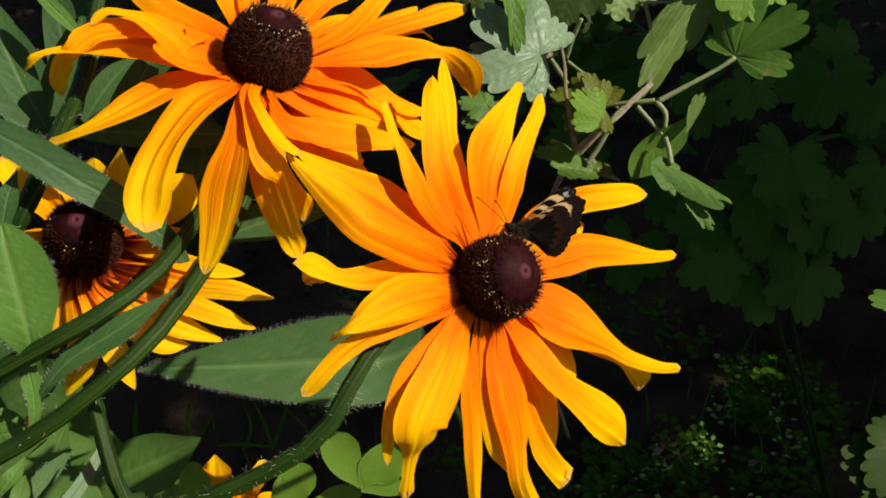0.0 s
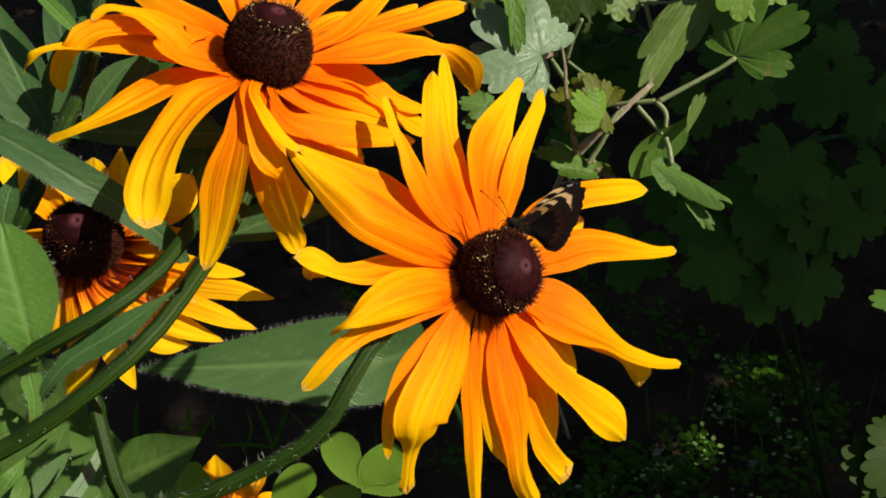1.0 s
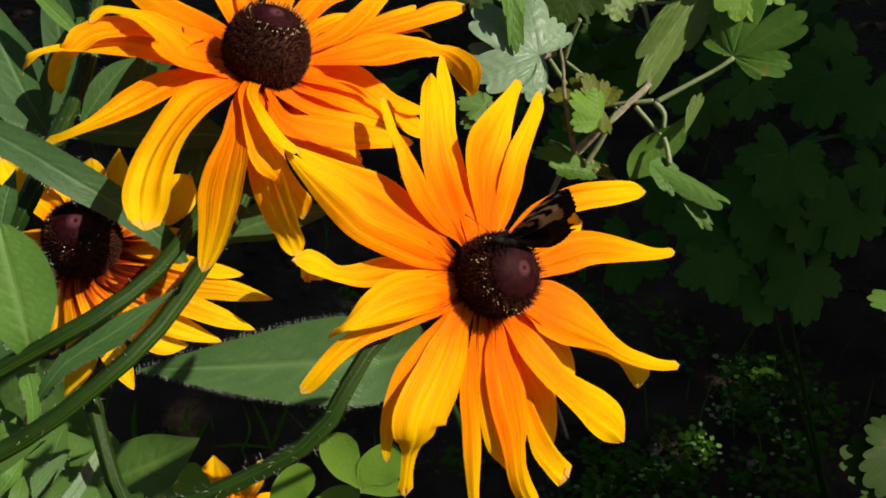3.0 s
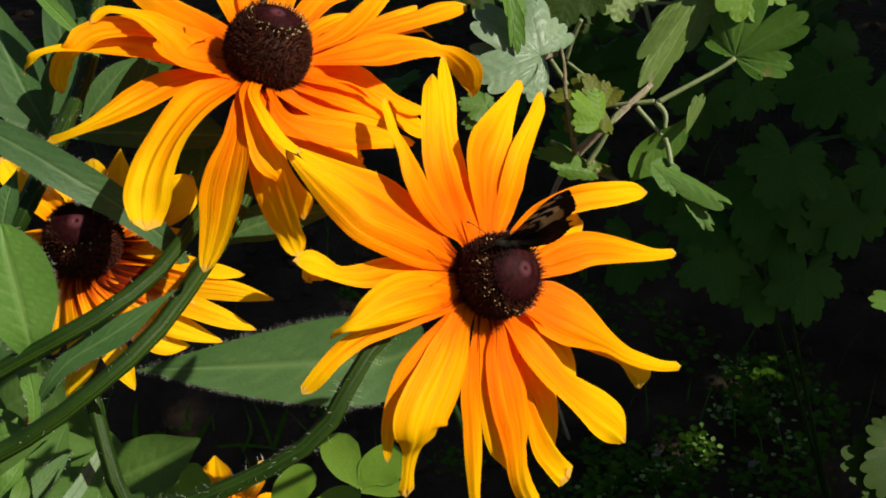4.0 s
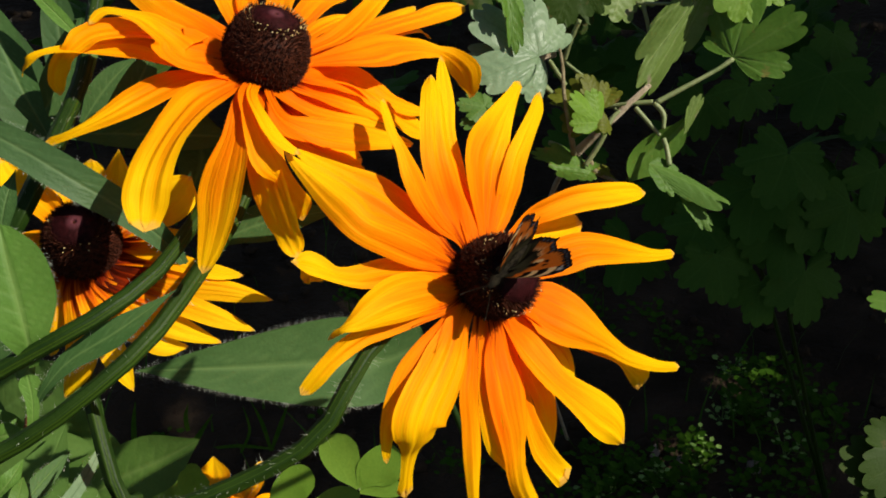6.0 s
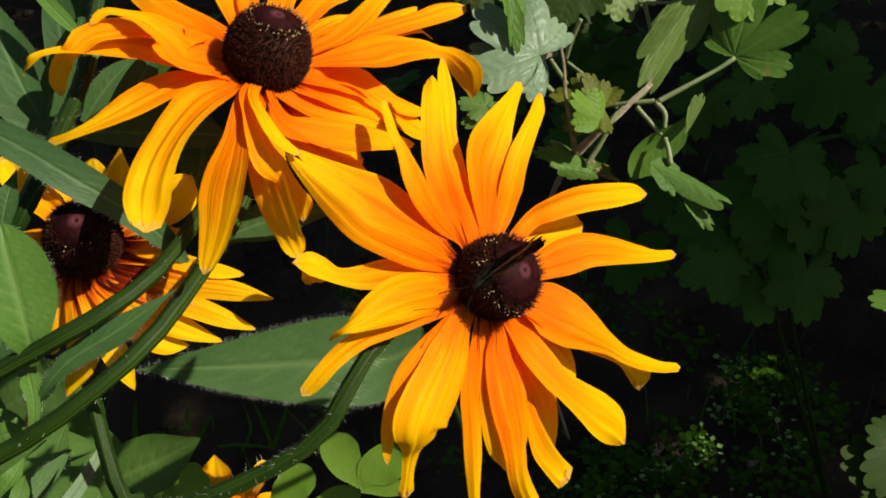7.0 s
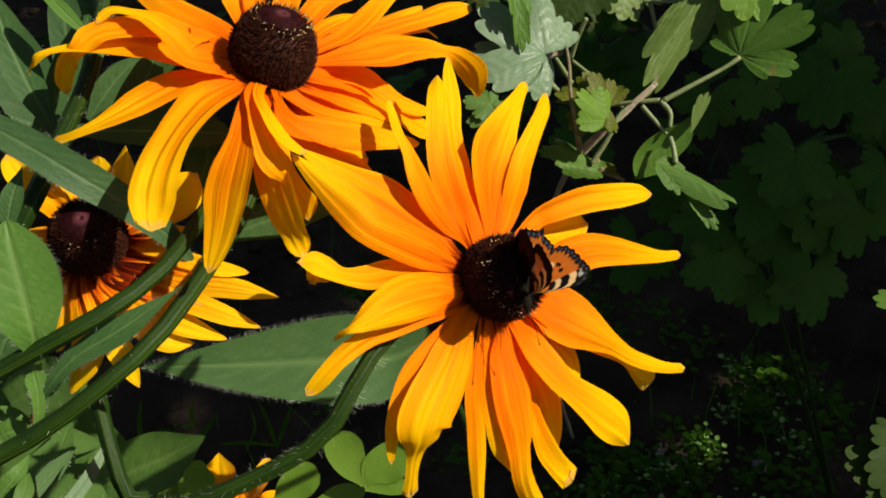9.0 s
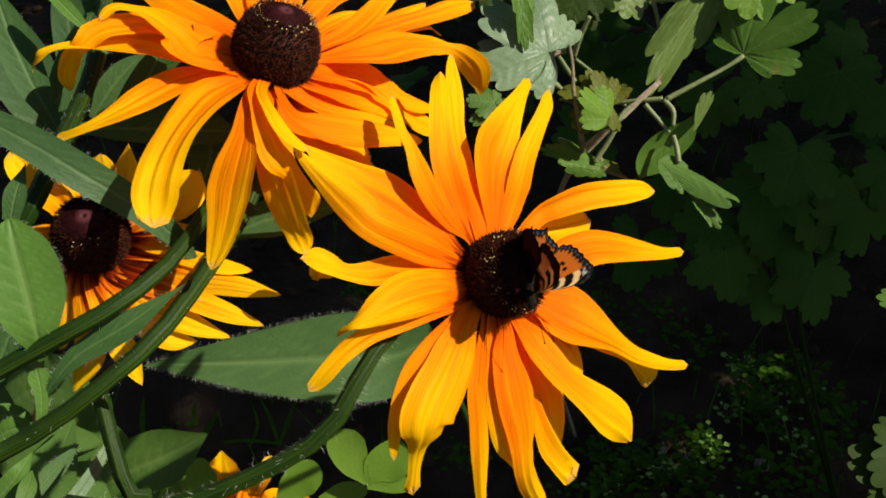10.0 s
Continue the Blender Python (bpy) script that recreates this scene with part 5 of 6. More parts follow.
hairy_stem(plant, [(-0.0585, 0.3184, 0.8667), (-0.0638, 0.3075, 0.8614), (-0.0687, 0.2963, 0.8577), (-0.0772, 0.2669, 0.8558), (-0.091, 0.2512, 0.8522), (-0.1038, 0.2456, 0.8472), (-0.113, 0.2437, 0.8425), (-0.1275, 0.2379, 0.8359), (-0.1451, 0.2364, 0.8221), (-0.17, 0.22, 0.6), (-0.13, 0.24, -0.02)], [0.0020, 0.0021, 0.0021, 0.0022, 0.0023, 0.0023, 0.0024, 0.0024, 0.0024, 0.0028, 0.0034], 420, 0.0020, seed=3)
hairy_stem(plant, [(-0.1176, 0.3235, 0.8617), (-0.1124, 0.3315, 0.8731), (-0.1081, 0.3384, 0.883), (-0.1055, 0.3464, 0.8944)], [0.0023, 0.0024, 0.0024, 0.0024], 100, 0.002, seed=4, material=STEM_SHOOT)
hairy_stem(plant, [(-0.1206, 0.2749, 0.8577), (-0.1134, 0.2854, 0.8694), (-0.1102, 0.3082, 0.8763), (-0.1088, 0.3334, 0.8817), (-0.1063, 0.358, 0.9004)], [0.0025, 0.0028, 0.0025, 0.0024, 0.0022], 100, 0.002, seed=5)
# ---- grass blades in the shade ----
tuft = thing("grass_tuft", pose(-0.2, 1.1, 0), "dim green grass blades rising from dark soil", "grass")
leaf(tuft, [(-0.2068, 1.072, 0.0007), (-0.2142, 1.0758, 0.041), (-0.226, 1.078, 0.0789)], [0.0034, 0.0047, 0.0013], WEED, up=(0.1, -0.75, 0.65), veins=False, n=14, m=4)
leaf(tuft, [(-0.2068, 1.072, 0.0007), (-0.1925, 1.0758, 0.041), (-0.1805, 1.0764, 0.0767)], [0.0041, 0.0054, 0.0013], WEED, up=(0.1, -0.75, 0.65), veins=False, n=14, m=4)
leaf(tuft, [(-0.3146, 0.9943, 0.0292), (-0.2813, 1.004, 0.0779), (-0.2538, 1.0101, 0.1215)], [0.0058, 0.0077, 0.0019], WEED, up=(0.1, -0.75, 0.65), veins=False, n=14, m=4)
leaf(tuft, [(-0.279, 1.074, 0.0036), (-0.2416, 1.0683, 0.0129), (-0.1993, 1.066, 0.0095)], [0.0027, 0.0041, 0.0027], WEED, up=(0.1, -0.75, 0.65), veins=False, n=14, m=4)
leaf(tuft, [(-0.3699, 1.0636, 0.0062), (-0.3687, 1.0758, 0.041), (-0.3642, 1.0847, 0.0711)], [0.0055, 0.0061, 0.0020], WEED, up=(0.1, -0.75, 0.65), veins=False, n=14, m=4)
leaf(tuft, [(-0.3092, 1.0953, -0.0009), (-0.3127, 1.1019, 0.0259), (-0.3078, 1.1055, 0.0486)], [0.0042, 0.0055, 0.0021], WEED, up=(0.1, -0.75, 0.65), veins=False, n=14, m=4)
leaf(tuft, [(-0.1518, 1.0564, 0.0133), (-0.1373, 1.0646, 0.0424), (-0.1431, 1.0726, 0.0713)], [0.0027, 0.0034, 0.0013], WEED, up=(0.1, -0.75, 0.65), veins=False, n=14, m=4)
leaf(tuft, [(-0.2416, 1.0636, 0.0062), (-0.2298, 1.0719, 0.0355), (-0.237, 1.082, 0.0672)], [0.0027, 0.0034, 0.0013], WEED, up=(0.1, -0.75, 0.65), veins=False, n=14, m=4)
# ---- soft low plant with rounded leaflets ----
trefoil = thing("columbine_leaves", pose(0, 0.4, 0), "fresh green rounded three-part leaves near the ground", "plant")
leaf(trefoil, [(-0.0368, 0.3889, 0.6465), (-0.0424, 0.3936, 0.6532), (-0.0465, 0.3987, 0.6605), (-0.0475, 0.4029, 0.6666)], [0.0036, 0.0133, 0.0189, 0.0184], LEAF_FRESH, up=(0, -0.8, 0.6), tip=0.42, cup=0.1, veins=False, m=18)
leaf(trefoil, [(-0.0368, 0.3889, 0.6465), (-0.0322, 0.3924, 0.6515), (-0.0245, 0.395, 0.6553), (-0.0174, 0.3962, 0.6569)], [0.0036, 0.0148, 0.0194, 0.0184], LEAF_FRESH, up=(0, -0.8, 0.6), tip=0.42, cup=0.1, veins=False, m=18)
leaf(trefoil, [(-0.0368, 0.3884, 0.6458), (-0.024, 0.3884, 0.6458), (-0.0138, 0.3889, 0.6465)], [0.0041, 0.0077, 0.0061], LEAF_FRESH, up=(0, -0.8, 0.6), tip=0.42, cup=0.1, veins=False, m=18)
leaf(trefoil, [(-0.0776, 0.3833, 0.6385), (-0.0712, 0.3874, 0.6444), (-0.0643, 0.3903, 0.6486), (-0.0572, 0.3914, 0.65)], [0.0036, 0.0128, 0.0169, 0.0153], LEAF_FRESH, up=(0, -0.8, 0.6), tip=0.42, cup=0.1, veins=False, m=18)
leaf(trefoil, [(-0.0999, 0.349, 0.6803), (-0.1005, 0.351, 0.6897), (-0.0998, 0.353, 0.6947)], [0.0078, 0.0135, 0.0115], LEAF_FRESH, up=(0, -0.8, 0.6), tip=0.42, cup=0.1, veins=False, m=18)
leaf(trefoil, [(-0.118, 0.3903, 0.631), (-0.1167, 0.3962, 0.6396), (-0.1128, 0.4022, 0.6481)], [0.0078, 0.0130, 0.0104], LEAF_FRESH, up=(0, -0.8, 0.6), tip=0.42, cup=0.1, veins=False, m=18)
leaf(trefoil, [(-0.0582, 0.3903, 0.631), (-0.0478, 0.3933, 0.6353), (-0.0374, 0.394, 0.6364)], [0.0078, 0.0104, 0.0078], LEAF_FRESH, up=(0, -0.8, 0.6), tip=0.42, cup=0.1, veins=False, m=18)
twig(trefoil, "stalk", [(-0.0368, 0.3884, 0.6458), (-0.0429, 0.4102, 0.5897), (-0.04, 0.55, -0.02)], [0.0008, 0.0010, 0.0020], STEM_PALE)
twig(trefoil, "stalk", [(-0.0776, 0.3833, 0.6385), (-0.0791, 0.4054, 0.5829), (-0.05, 0.55, -0.02)], [0.0008, 0.0010, 0.0020], STEM_PALE)
twig(trefoil, "stalk", [(-0.118, 0.3903, 0.631), (-0.107, 0.4054, 0.5829), (-0.06, 0.55, -0.02)], [0.0008, 0.0010, 0.0020], STEM_PALE)
# ---- gooseberry branch ----
gooseberry = thing("gooseberry_branch", pose(0.25, 0.45, 0), "grey-green lobed gooseberry leaves on a thin woody branch", "shrub")
twig(gooseberry, "branch", [(0.16, 1.1, -0.02), (0.0712, 0.838, 0.4162), (0.0776, 0.7886, 0.5199), (0.0747, 0.679, 0.6249), (0.0633, 0.5315, 0.7281), (0.0524, 0.4161, 0.804), (0.0582, 0.4072, 0.8156), (0.0639, 0.4051, 0.8231), (0.0697, 0.4051, 0.83), (0.0758, 0.4062, 0.8351), (0.0782, 0.408, 0.8394)], [0.0021, 0.0015, 0.0015, 0.0017, 0.0019, 0.0019, 0.0018, 0.0017, 0.0017, 0.0014, 0.0010], WOOD)
twig(gooseberry, "branch", [(0.0443, 0.4148, 0.8509), (0.0454, 0.4098, 0.8455), (0.0457, 0.4035, 0.8382), (0.0475, 0.3983, 0.8291), (0.05, 0.401, 0.8172), (0.0519, 0.4086, 0.8071)], [0.0006, 0.0007, 0.0008, 0.0009, 0.0012, 0.0012], WOOD_DULL)
twig(gooseberry, "branch", [(0.0572, 0.4049, 0.8088), (0.0602, 0.402, 0.8047), (0.0685, 0.3999, 0.8017)], [0.0013, 0.0011, 0.0005], WOOD_DULL)
twig(gooseberry, "branch", [(0.044, 0.4305, 0.8419), (0.0384, 0.4277, 0.8414), (0.035, 0.4249, 0.8408)], [0.0018, 0.0020, 0.0007], WOOD)
twig(gooseberry, "stalk", [(0.0807, 0.405, 0.8334), (0.0921, 0.4077, 0.839), (0.1027, 0.411, 0.8437), (0.1094, 0.4135, 0.8473)], [0.0011, 0.0009, 0.0008, 0.0010], STEM_PALE)
twig(gooseberry, "stalk", [(0.0799, 0.407, 0.8328), (0.0718, 0.4084, 0.8313), (0.0596, 0.412, 0.8277)], [0.0010, 0.0009, 0.0008], STEM_PALE)
twig(gooseberry, "stalk", [(0.08, 0.405, 0.8334), (0.0832, 0.4017, 0.8304), (0.0832, 0.3985, 0.8259)], [0.0011, 0.0010, 0.0008], STEM_PALE)
twig(gooseberry, "stalk", [(0.0731, 0.4058, 0.831), (0.0778, 0.4027, 0.8267), (0.0823, 0.3988, 0.8228)], [0.0010, 0.0009, 0.0007], STEM_PALE)
twig(gooseberry, "stalk", [(0.0624, 0.4042, 0.8217), (0.0652, 0.4071, 0.8259), (0.0678, 0.4086, 0.8281)], [0.0010, 0.0009, 0.0008], STEM_PALE)
twig(gooseberry, "stalk", [(0.0554, 0.4002, 0.8091), (0.0595, 0.4022, 0.8154), (0.0624, 0.4037, 0.821)], [0.0011, 0.0011, 0.0010], STEM_PALE)
twig(gooseberry, "stalk", [(0.0834, 0.3973, 0.8224), (0.0845, 0.394, 0.8195), (0.0852, 0.3899, 0.8153)], [0.0010, 0.0010, 0.0011], STEM_PALE)
twig(gooseberry, "stalk", [(0.0465, 0.4161, 0.8284), (0.0345, 0.4161, 0.8388), (0.0251, 0.416, 0.8456)], [0.0010, 0.0010, 0.0007], STEM_PALE)
twig(gooseberry, "stalk", [(0.0415, 0.4186, 0.8319), (0.0356, 0.417, 0.84), (0.0321, 0.4161, 0.8458)], [0.0010, 0.0010, 0.0009], STEM_PALE)
twig(gooseberry, "stalk", [(0.048, 0.4196, 0.8334), (0.0434, 0.4207, 0.8401), (0.0411, 0.4207, 0.8436)], [0.0009, 0.0009, 0.0008], STEM_PALE)
twig(gooseberry, "stalk", [(0.0478, 0.4271, 0.8405), (0.0497, 0.4268, 0.8489), (0.0525, 0.4265, 0.8572)], [0.0010, 0.0010, 0.0009], STEM_PALE)
twig(gooseberry, "stalk", [(0.0679, 0.4119, 0.8258), (0.06, 0.419, 0.8325), (0.0482, 0.4264, 0.8396)], [0.0008, 0.0008, 0.0007], STEM_PALE)
twig(gooseberry, "stalk", [(0.081, 0.4314, 0.8467), (0.0799, 0.4352, 0.8521), (0.0777, 0.4402, 0.8592)], [0.0008, 0.0008, 0.0008], STEM_PALE)
twig(gooseberry, "stalk", [(0.0752, 0.4377, 0.8592), (0.0824, 0.4357, 0.8598), (0.0907, 0.4338, 0.8606)], [0.0007, 0.0006, 0.0006], STEM_PALE)
twig(gooseberry, "stalk", [(0.0426, 0.4174, 0.8092), (0.0479, 0.4143, 0.8084), (0.051, 0.4103, 0.8061)], [0.0009, 0.0010, 0.0010], STEM_PALE)
lobed_leaf(gooseberry, (0.0365, 0.4115, 0.8497), (0.0112, 0.4153, 0.8656), (0.45, -0.58, 0.65), 1, LEAF_SILVER, shape=((0, 1), (50, 0.9), (-50, 0.9), (100, 0.65), (-100, 0.65)), deep=0.42, crimp=0.06, cup=0.3, fold=0.15, pleat=0.04, seed=2)
lobed_leaf(gooseberry, (0.0353, 0.4117, 0.8482), (0.0079, 0.4092, 0.8515), (0.4, -0.43, 0.79), 0.85, LEAF_SILVER, shape=((0, 1), (48, 0.82), (-48, 0.82)), deep=0.4, fold=0.25, pleat=0.04, seed=3)
lobed_leaf(gooseberry, (0.0372, 0.4259, 0.8423), (0.0229, 0.4188, 0.8357), (0.3, -0.43, 0.79), 0.7, LEAF_SILVER, shape=((0, 1), (48, 0.82), (-48, 0.82)), deep=0.4, pleat=0.04, seed=33)
lobed_leaf(gooseberry, (0.023, 0.4246, 0.8771), (0.0289, 0.405, 0.8543), (0.55, -0.57, 0.58), 0.34, LEAF_GREEN, shape=((0, 1), (48, 0.82), (-48, 0.82)), deep=0.4, fold=0.3, pleat=0.035, seed=4)
lobed_leaf(gooseberry, (0.029, 0.4382, 0.8738), (0.0327, 0.426, 0.8599), (0.3, -0.57, 0.76), 0.8, LEAF_GREEN, shape=((0, 1), (48, 0.82), (-48, 0.82)), deep=0.35, pleat=0.035, seed=5)
lobed_leaf(gooseberry, (0.0506, 0.4389, 0.8713), (0.0453, 0.4265, 0.8537), (0.2, -0.62, 0.68), 1, LEAF_OLIVE, shape=((0, 1), (48, 0.82), (-48, 0.82)), deep=0.35, fold=0.2, pleat=0.035, seed=15)
lobed_leaf(gooseberry, (0.0493, 0.4427, 0.8628), (0.0395, 0.4299, 0.8446), (0.2, -0.57, 0.76), 0.8, LEAF_OLIVE, shape=((0, 1), (48, 0.82), (-48, 0.82)), deep=0.3, pleat=0.035, seed=25)
lobed_leaf(gooseberry, (0.0147, 0.4572, 0.8661), (0.0174, 0.4444, 0.8479), (0.2, -0.57, 0.76), 0.8, LEAF_OLIVE, shape=((0, 1), (50, 0.9), (-50, 0.9), (100, 0.65), (-100, 0.65)), pleat=0.035, seed=26)
lobed_leaf(gooseberry, (0.0714, 0.4477, 0.8665), (0.0676, 0.4336, 0.8533), (0.2, -0.57, 0.76), 1.2, LEAF_GREY, shape=((0, 1), (48, 0.82), (-48, 0.82)), deep=0.3, pleat=0.035, seed=6)
lobed_leaf(gooseberry, (0.1024, 0.437, 0.8698), (0.0753, 0.408, 0.8337), (0.5, -0.58, 0.65), 0.36, LEAF_GREY, shape=((0, 1), (20, 0.9), (-24, 0.72), (45, 0.5)), deep=0.25, fold=-0.2, crimp=0.06, pleat=0.02, seed=7)
lobed_leaf(gooseberry, (0.1091, 0.4135, 0.8481), (0.1339, 0.4125, 0.8653), (0.2, -0.63, 0.75), 1.0, LEAF_GREEN, shape=((0, 1), (36, 0.76), (57, 0.52), (-46, 0.85), (-80, 0.66), (-114, 0.46)), deep=0.55, lobe=25, cup=0.2, crimp=0.05, pleat=0.01, seed=8)
lobed_leaf(gooseberry, (0.1161, 0.4375, 0.8763), (0.1095, 0.4188, 0.86), (0.2, -0.61, 0.79), 1.2, LEAF_FRESH, shape=((0, 1), (48, 0.82), (-48, 0.82)), deep=0.35, fold=0.2, pleat=0.035, seed=9)
lobed_leaf(gooseberry, (0.0601, 0.4038, 0.8316), (0.0404, 0.407, 0.8363), (0.2, -0.61, 0.79), 0.8, LEAF_YELLOW, shape=((0, 1), (50, 0.9), (-50, 0.9), (100, 0.65), (-100, 0.65)), deep=0.4, crimp=0.1, pleat=0.035, seed=10)
lobed_leaf(gooseberry, (0.0593, 0.404, 0.832), (0.0546, 0.4115, 0.8427), (0.2, -0.61, 0.79), 0.8, LEAF_YELLOW, shape=((0, 1), (48, 0.82), (-48, 0.82)), deep=0.4, pleat=0.035, seed=11)
lobed_leaf(gooseberry, (0.0594, 0.399, 0.8285), (0.0477, 0.399, 0.8403), (0.3, -0.6, 0.7), 0.85, LEAF_FRESH, shape=((0, 1), (48, 0.82), (-48, 0.82)), deep=0.35, crimp=0.06, pleat=0.035, seed=34)
lobed_leaf(gooseberry, (0.0584, 0.401, 0.8276), (0.0622, 0.3982, 0.8237), (0.2, -0.61, 0.79), 0.8, LEAF_FRESH, shape=((0, 1), (48, 0.82), (-48, 0.82)), deep=0.35, pleat=0.035, seed=35)
leaf(gooseberry, [(0.0923, 0.405, 0.8259), (0.0881, 0.402, 0.821), (0.0818, 0.4, 0.8167), (0.0755, 0.397, 0.8111), (0.0716, 0.395, 0.8047)], [0.0033, 0.0109, 0.0138, 0.0133, 0.0052], LEAF_GREEN, up=(0.25, -0.85, 0.25), tip=0.3, cup=0.35, ragged=0.25, seed=12)
lobed_leaf(gooseberry, (0.0911, 0.3985, 0.8235), (0.0976, 0.404, 0.8374), (0.6, -0.52, 0.48), 0.5, LEAF_GREY, shape=((0, 1), (16, 0.9), (-18, 0.82)), deep=0.35, fold=-0.2, pleat=0.02, seed=13)
lobed_leaf(gooseberry, (0.0776, 0.3904, 0.816), (0.106, 0.3747, 0.8076), (0.2, -0.27, 0.92), 0.55, LEAF_SEA, shape=((0, 1), (40, 0.55), (-40, 0.5)), deep=0.3, fold=-0.3, pleat=0.035, seed=14)
lobed_leaf(gooseberry, (0.0868, 0.3876, 0.8103), (0.1, 0.3703, 0.7996), (0.4, -0.43, 0.79), 0.34, LEAF_SEA, shape=((0, 1), (26, 0.85), (-26, 0.8)), deep=0.4, fold=-0.2, pleat=0.035, seed=16)
lobed_leaf(gooseberry, (0.0577, 0.4, 0.8067), (0.0347, 0.402, 0.8156), (0.25, -0.5, 0.8), 0.42, LEAF_GREEN, shape=((0, 1), (34, 0.85), (-34, 0.8), (75, 0.5), (-75, 0.5)), deep=0.3, fold=-0.25, crimp=0.07, pleat=0.035, seed=17)
lobed_leaf(gooseberry, (0.0572, 0.4062, 0.8073), (0.069, 0.4001, 0.802), (0.3, -0.09, 0.92), 0.4, LEAF_YELLOW, shape=((0, 1), (48, 0.82), (-48, 0.82)), deep=0.35, pleat=0.035, seed=18)
lobed_leaf(gooseberry, (0.0159, 0.3901, 0.84), (0.0057, 0.389, 0.8419), (0.3, -0.51, 0.84), 0.9, LEAF_SEA, shape=((0, 1), (50, 0.9), (-50, 0.9), (100, 0.65), (-100, 0.65)), pleat=0.035, seed=19)
lobed_leaf(gooseberry, (0.0186, 0.3881, 0.8371), (0.0069, 0.3843, 0.8353), (0.3, -0.51, 0.84), 0.7, LEAF_SEA, shape=((0, 1), (50, 0.9), (-50, 0.9), (100, 0.65), (-100, 0.65)), pleat=0.035, seed=20)
side_leaves = thing("gooseberry_branch", pose(0.5, 0.5, 0), "green lobed gooseberry leaves at the bed's edge", "shrub")
lobed_leaf(side_leaves, (0.2329, 0.4749, 0.6821), (0.2106, 0.4773, 0.6855), (0.1, -0.51, 0.84), 0.9, LEAF_GREEN, seed=22)
lobed_leaf(side_leaves, (0.2109, 0.3892, 0.6469), (0.1815, 0.398, 0.6594), (0.1, -0.51, 0.84), 1, LEAF_OLIVE, deep=0.2, seed=23)
lobed_leaf(side_leaves, (0.2135, 0.398, 0.6594), (0.1895, 0.3821, 0.6542), (0.3, -0.51, 0.84), 1, LEAF_OLIVE, deep=0.2, seed=24)
twig(side_leaves, "branch", [(0.2329, 0.4749, 0.6821), (0.2496, 0.4661, 0.6696), (0.3139, 0.4879, 0.5263), (0.42, 0.55, -0.02)], [0.0013, 0.0014, 0.0019, 0.0030], WOOD)
twig(side_leaves, "branch", [(0.2109, 0.3892, 0.6469), (0.2496, 0.4182, 0.6011), (0.42, 0.55, -0.02)], [0.0011, 0.0014, 0.0030], WOOD)
for holder in (plant, tuft, trefoil, gooseberry, side_leaves):
    for piece in holder.children:
        piece.matrix_parent_inverse = holder.matrix_world.inverted()


# ---- ground and what grows on it ----
def ground():
    verts, faces, n = [], [], 120
    at = [-40, -12, -5] + list(np.linspace(-2.2, 3.2, n)) + [6, 14, 40]
    for y in at:
        for x in at:
            h = 0.03 * noise.noise((x * 3, y * 3, 0)) + 0.018 * noise.noise((x * 14, y * 14, 4)) + 0.008 * noise.noise((x * 45, y * 45, 9))
            verts.append((x, y, h if abs(x) < 6 and abs(y) < 6 else 0))
    w = len(at)
    faces = [(i * w + j, i * w + j + 1, (i + 1) * w + j + 1, (i + 1) * w + j) for i in range(w - 1) for j in range(w - 1)]
    return tagged(part_of("ground", verts, faces, SOIL), "dark bare garden soil in shade", "ground", kind="structure")


def shrub_leaves(name, label, spots, size, material, seed, category="shrub"):
    """A leafy shrub: stems and lobed leaves that share a few meshes."""
    rnd = random.Random(seed)
    holder = thing(name, pose(spots[0][0], spots[0][1], 0), label, category)
    kinds = [lobed_leaf(holder, (0, 0, 0), (0, 1, 0), (0, 0, 1), rnd.uniform(0.9, 1.15), material, deep=rnd.uniform(0.25, 0.45), crimp=0.06, seed=seed + k) for k in range(3)]
    inv = holder.matrix_world.inverted()
    for i, (x, y, z, s) in enumerate(spots):
        m = Matrix.Translation((x, y, z)) @ Euler((rnd.uniform(0.1, 1.0), rnd.uniform(-0.5, 0.5), rnd.uniform(0, 6.28))).to_matrix().to_4x4() @ Matrix.Scale(s * size, 4)
        ob = kinds[i] if i < 3 else kinds[i % 3].copy()
        if i >= 3:
            scene.collection.objects.link(ob)
        ob.matrix_parent_inverse = inv
        ob.matrix_basis = m
    return holder


ground()
pick = random.Random(12)
currant = thing("currant_bush", pose(0.45, 0.95, 0), "large dark lobed currant leaves in deep shade", "shrub")
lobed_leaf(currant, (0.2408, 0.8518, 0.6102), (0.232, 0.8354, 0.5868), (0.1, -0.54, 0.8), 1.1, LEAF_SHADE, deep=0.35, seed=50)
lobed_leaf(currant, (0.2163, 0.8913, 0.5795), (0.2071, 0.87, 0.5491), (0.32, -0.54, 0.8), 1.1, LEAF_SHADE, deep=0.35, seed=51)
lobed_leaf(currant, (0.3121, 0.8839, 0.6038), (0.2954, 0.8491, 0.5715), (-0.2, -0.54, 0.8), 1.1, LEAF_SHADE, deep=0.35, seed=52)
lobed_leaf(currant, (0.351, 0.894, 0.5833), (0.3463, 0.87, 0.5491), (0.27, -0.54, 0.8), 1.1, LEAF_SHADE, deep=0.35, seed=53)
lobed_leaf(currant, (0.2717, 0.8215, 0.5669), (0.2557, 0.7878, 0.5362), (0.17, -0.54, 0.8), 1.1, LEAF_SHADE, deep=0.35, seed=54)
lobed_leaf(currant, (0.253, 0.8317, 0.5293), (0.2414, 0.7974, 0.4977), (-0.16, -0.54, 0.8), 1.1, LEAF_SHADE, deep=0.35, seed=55)
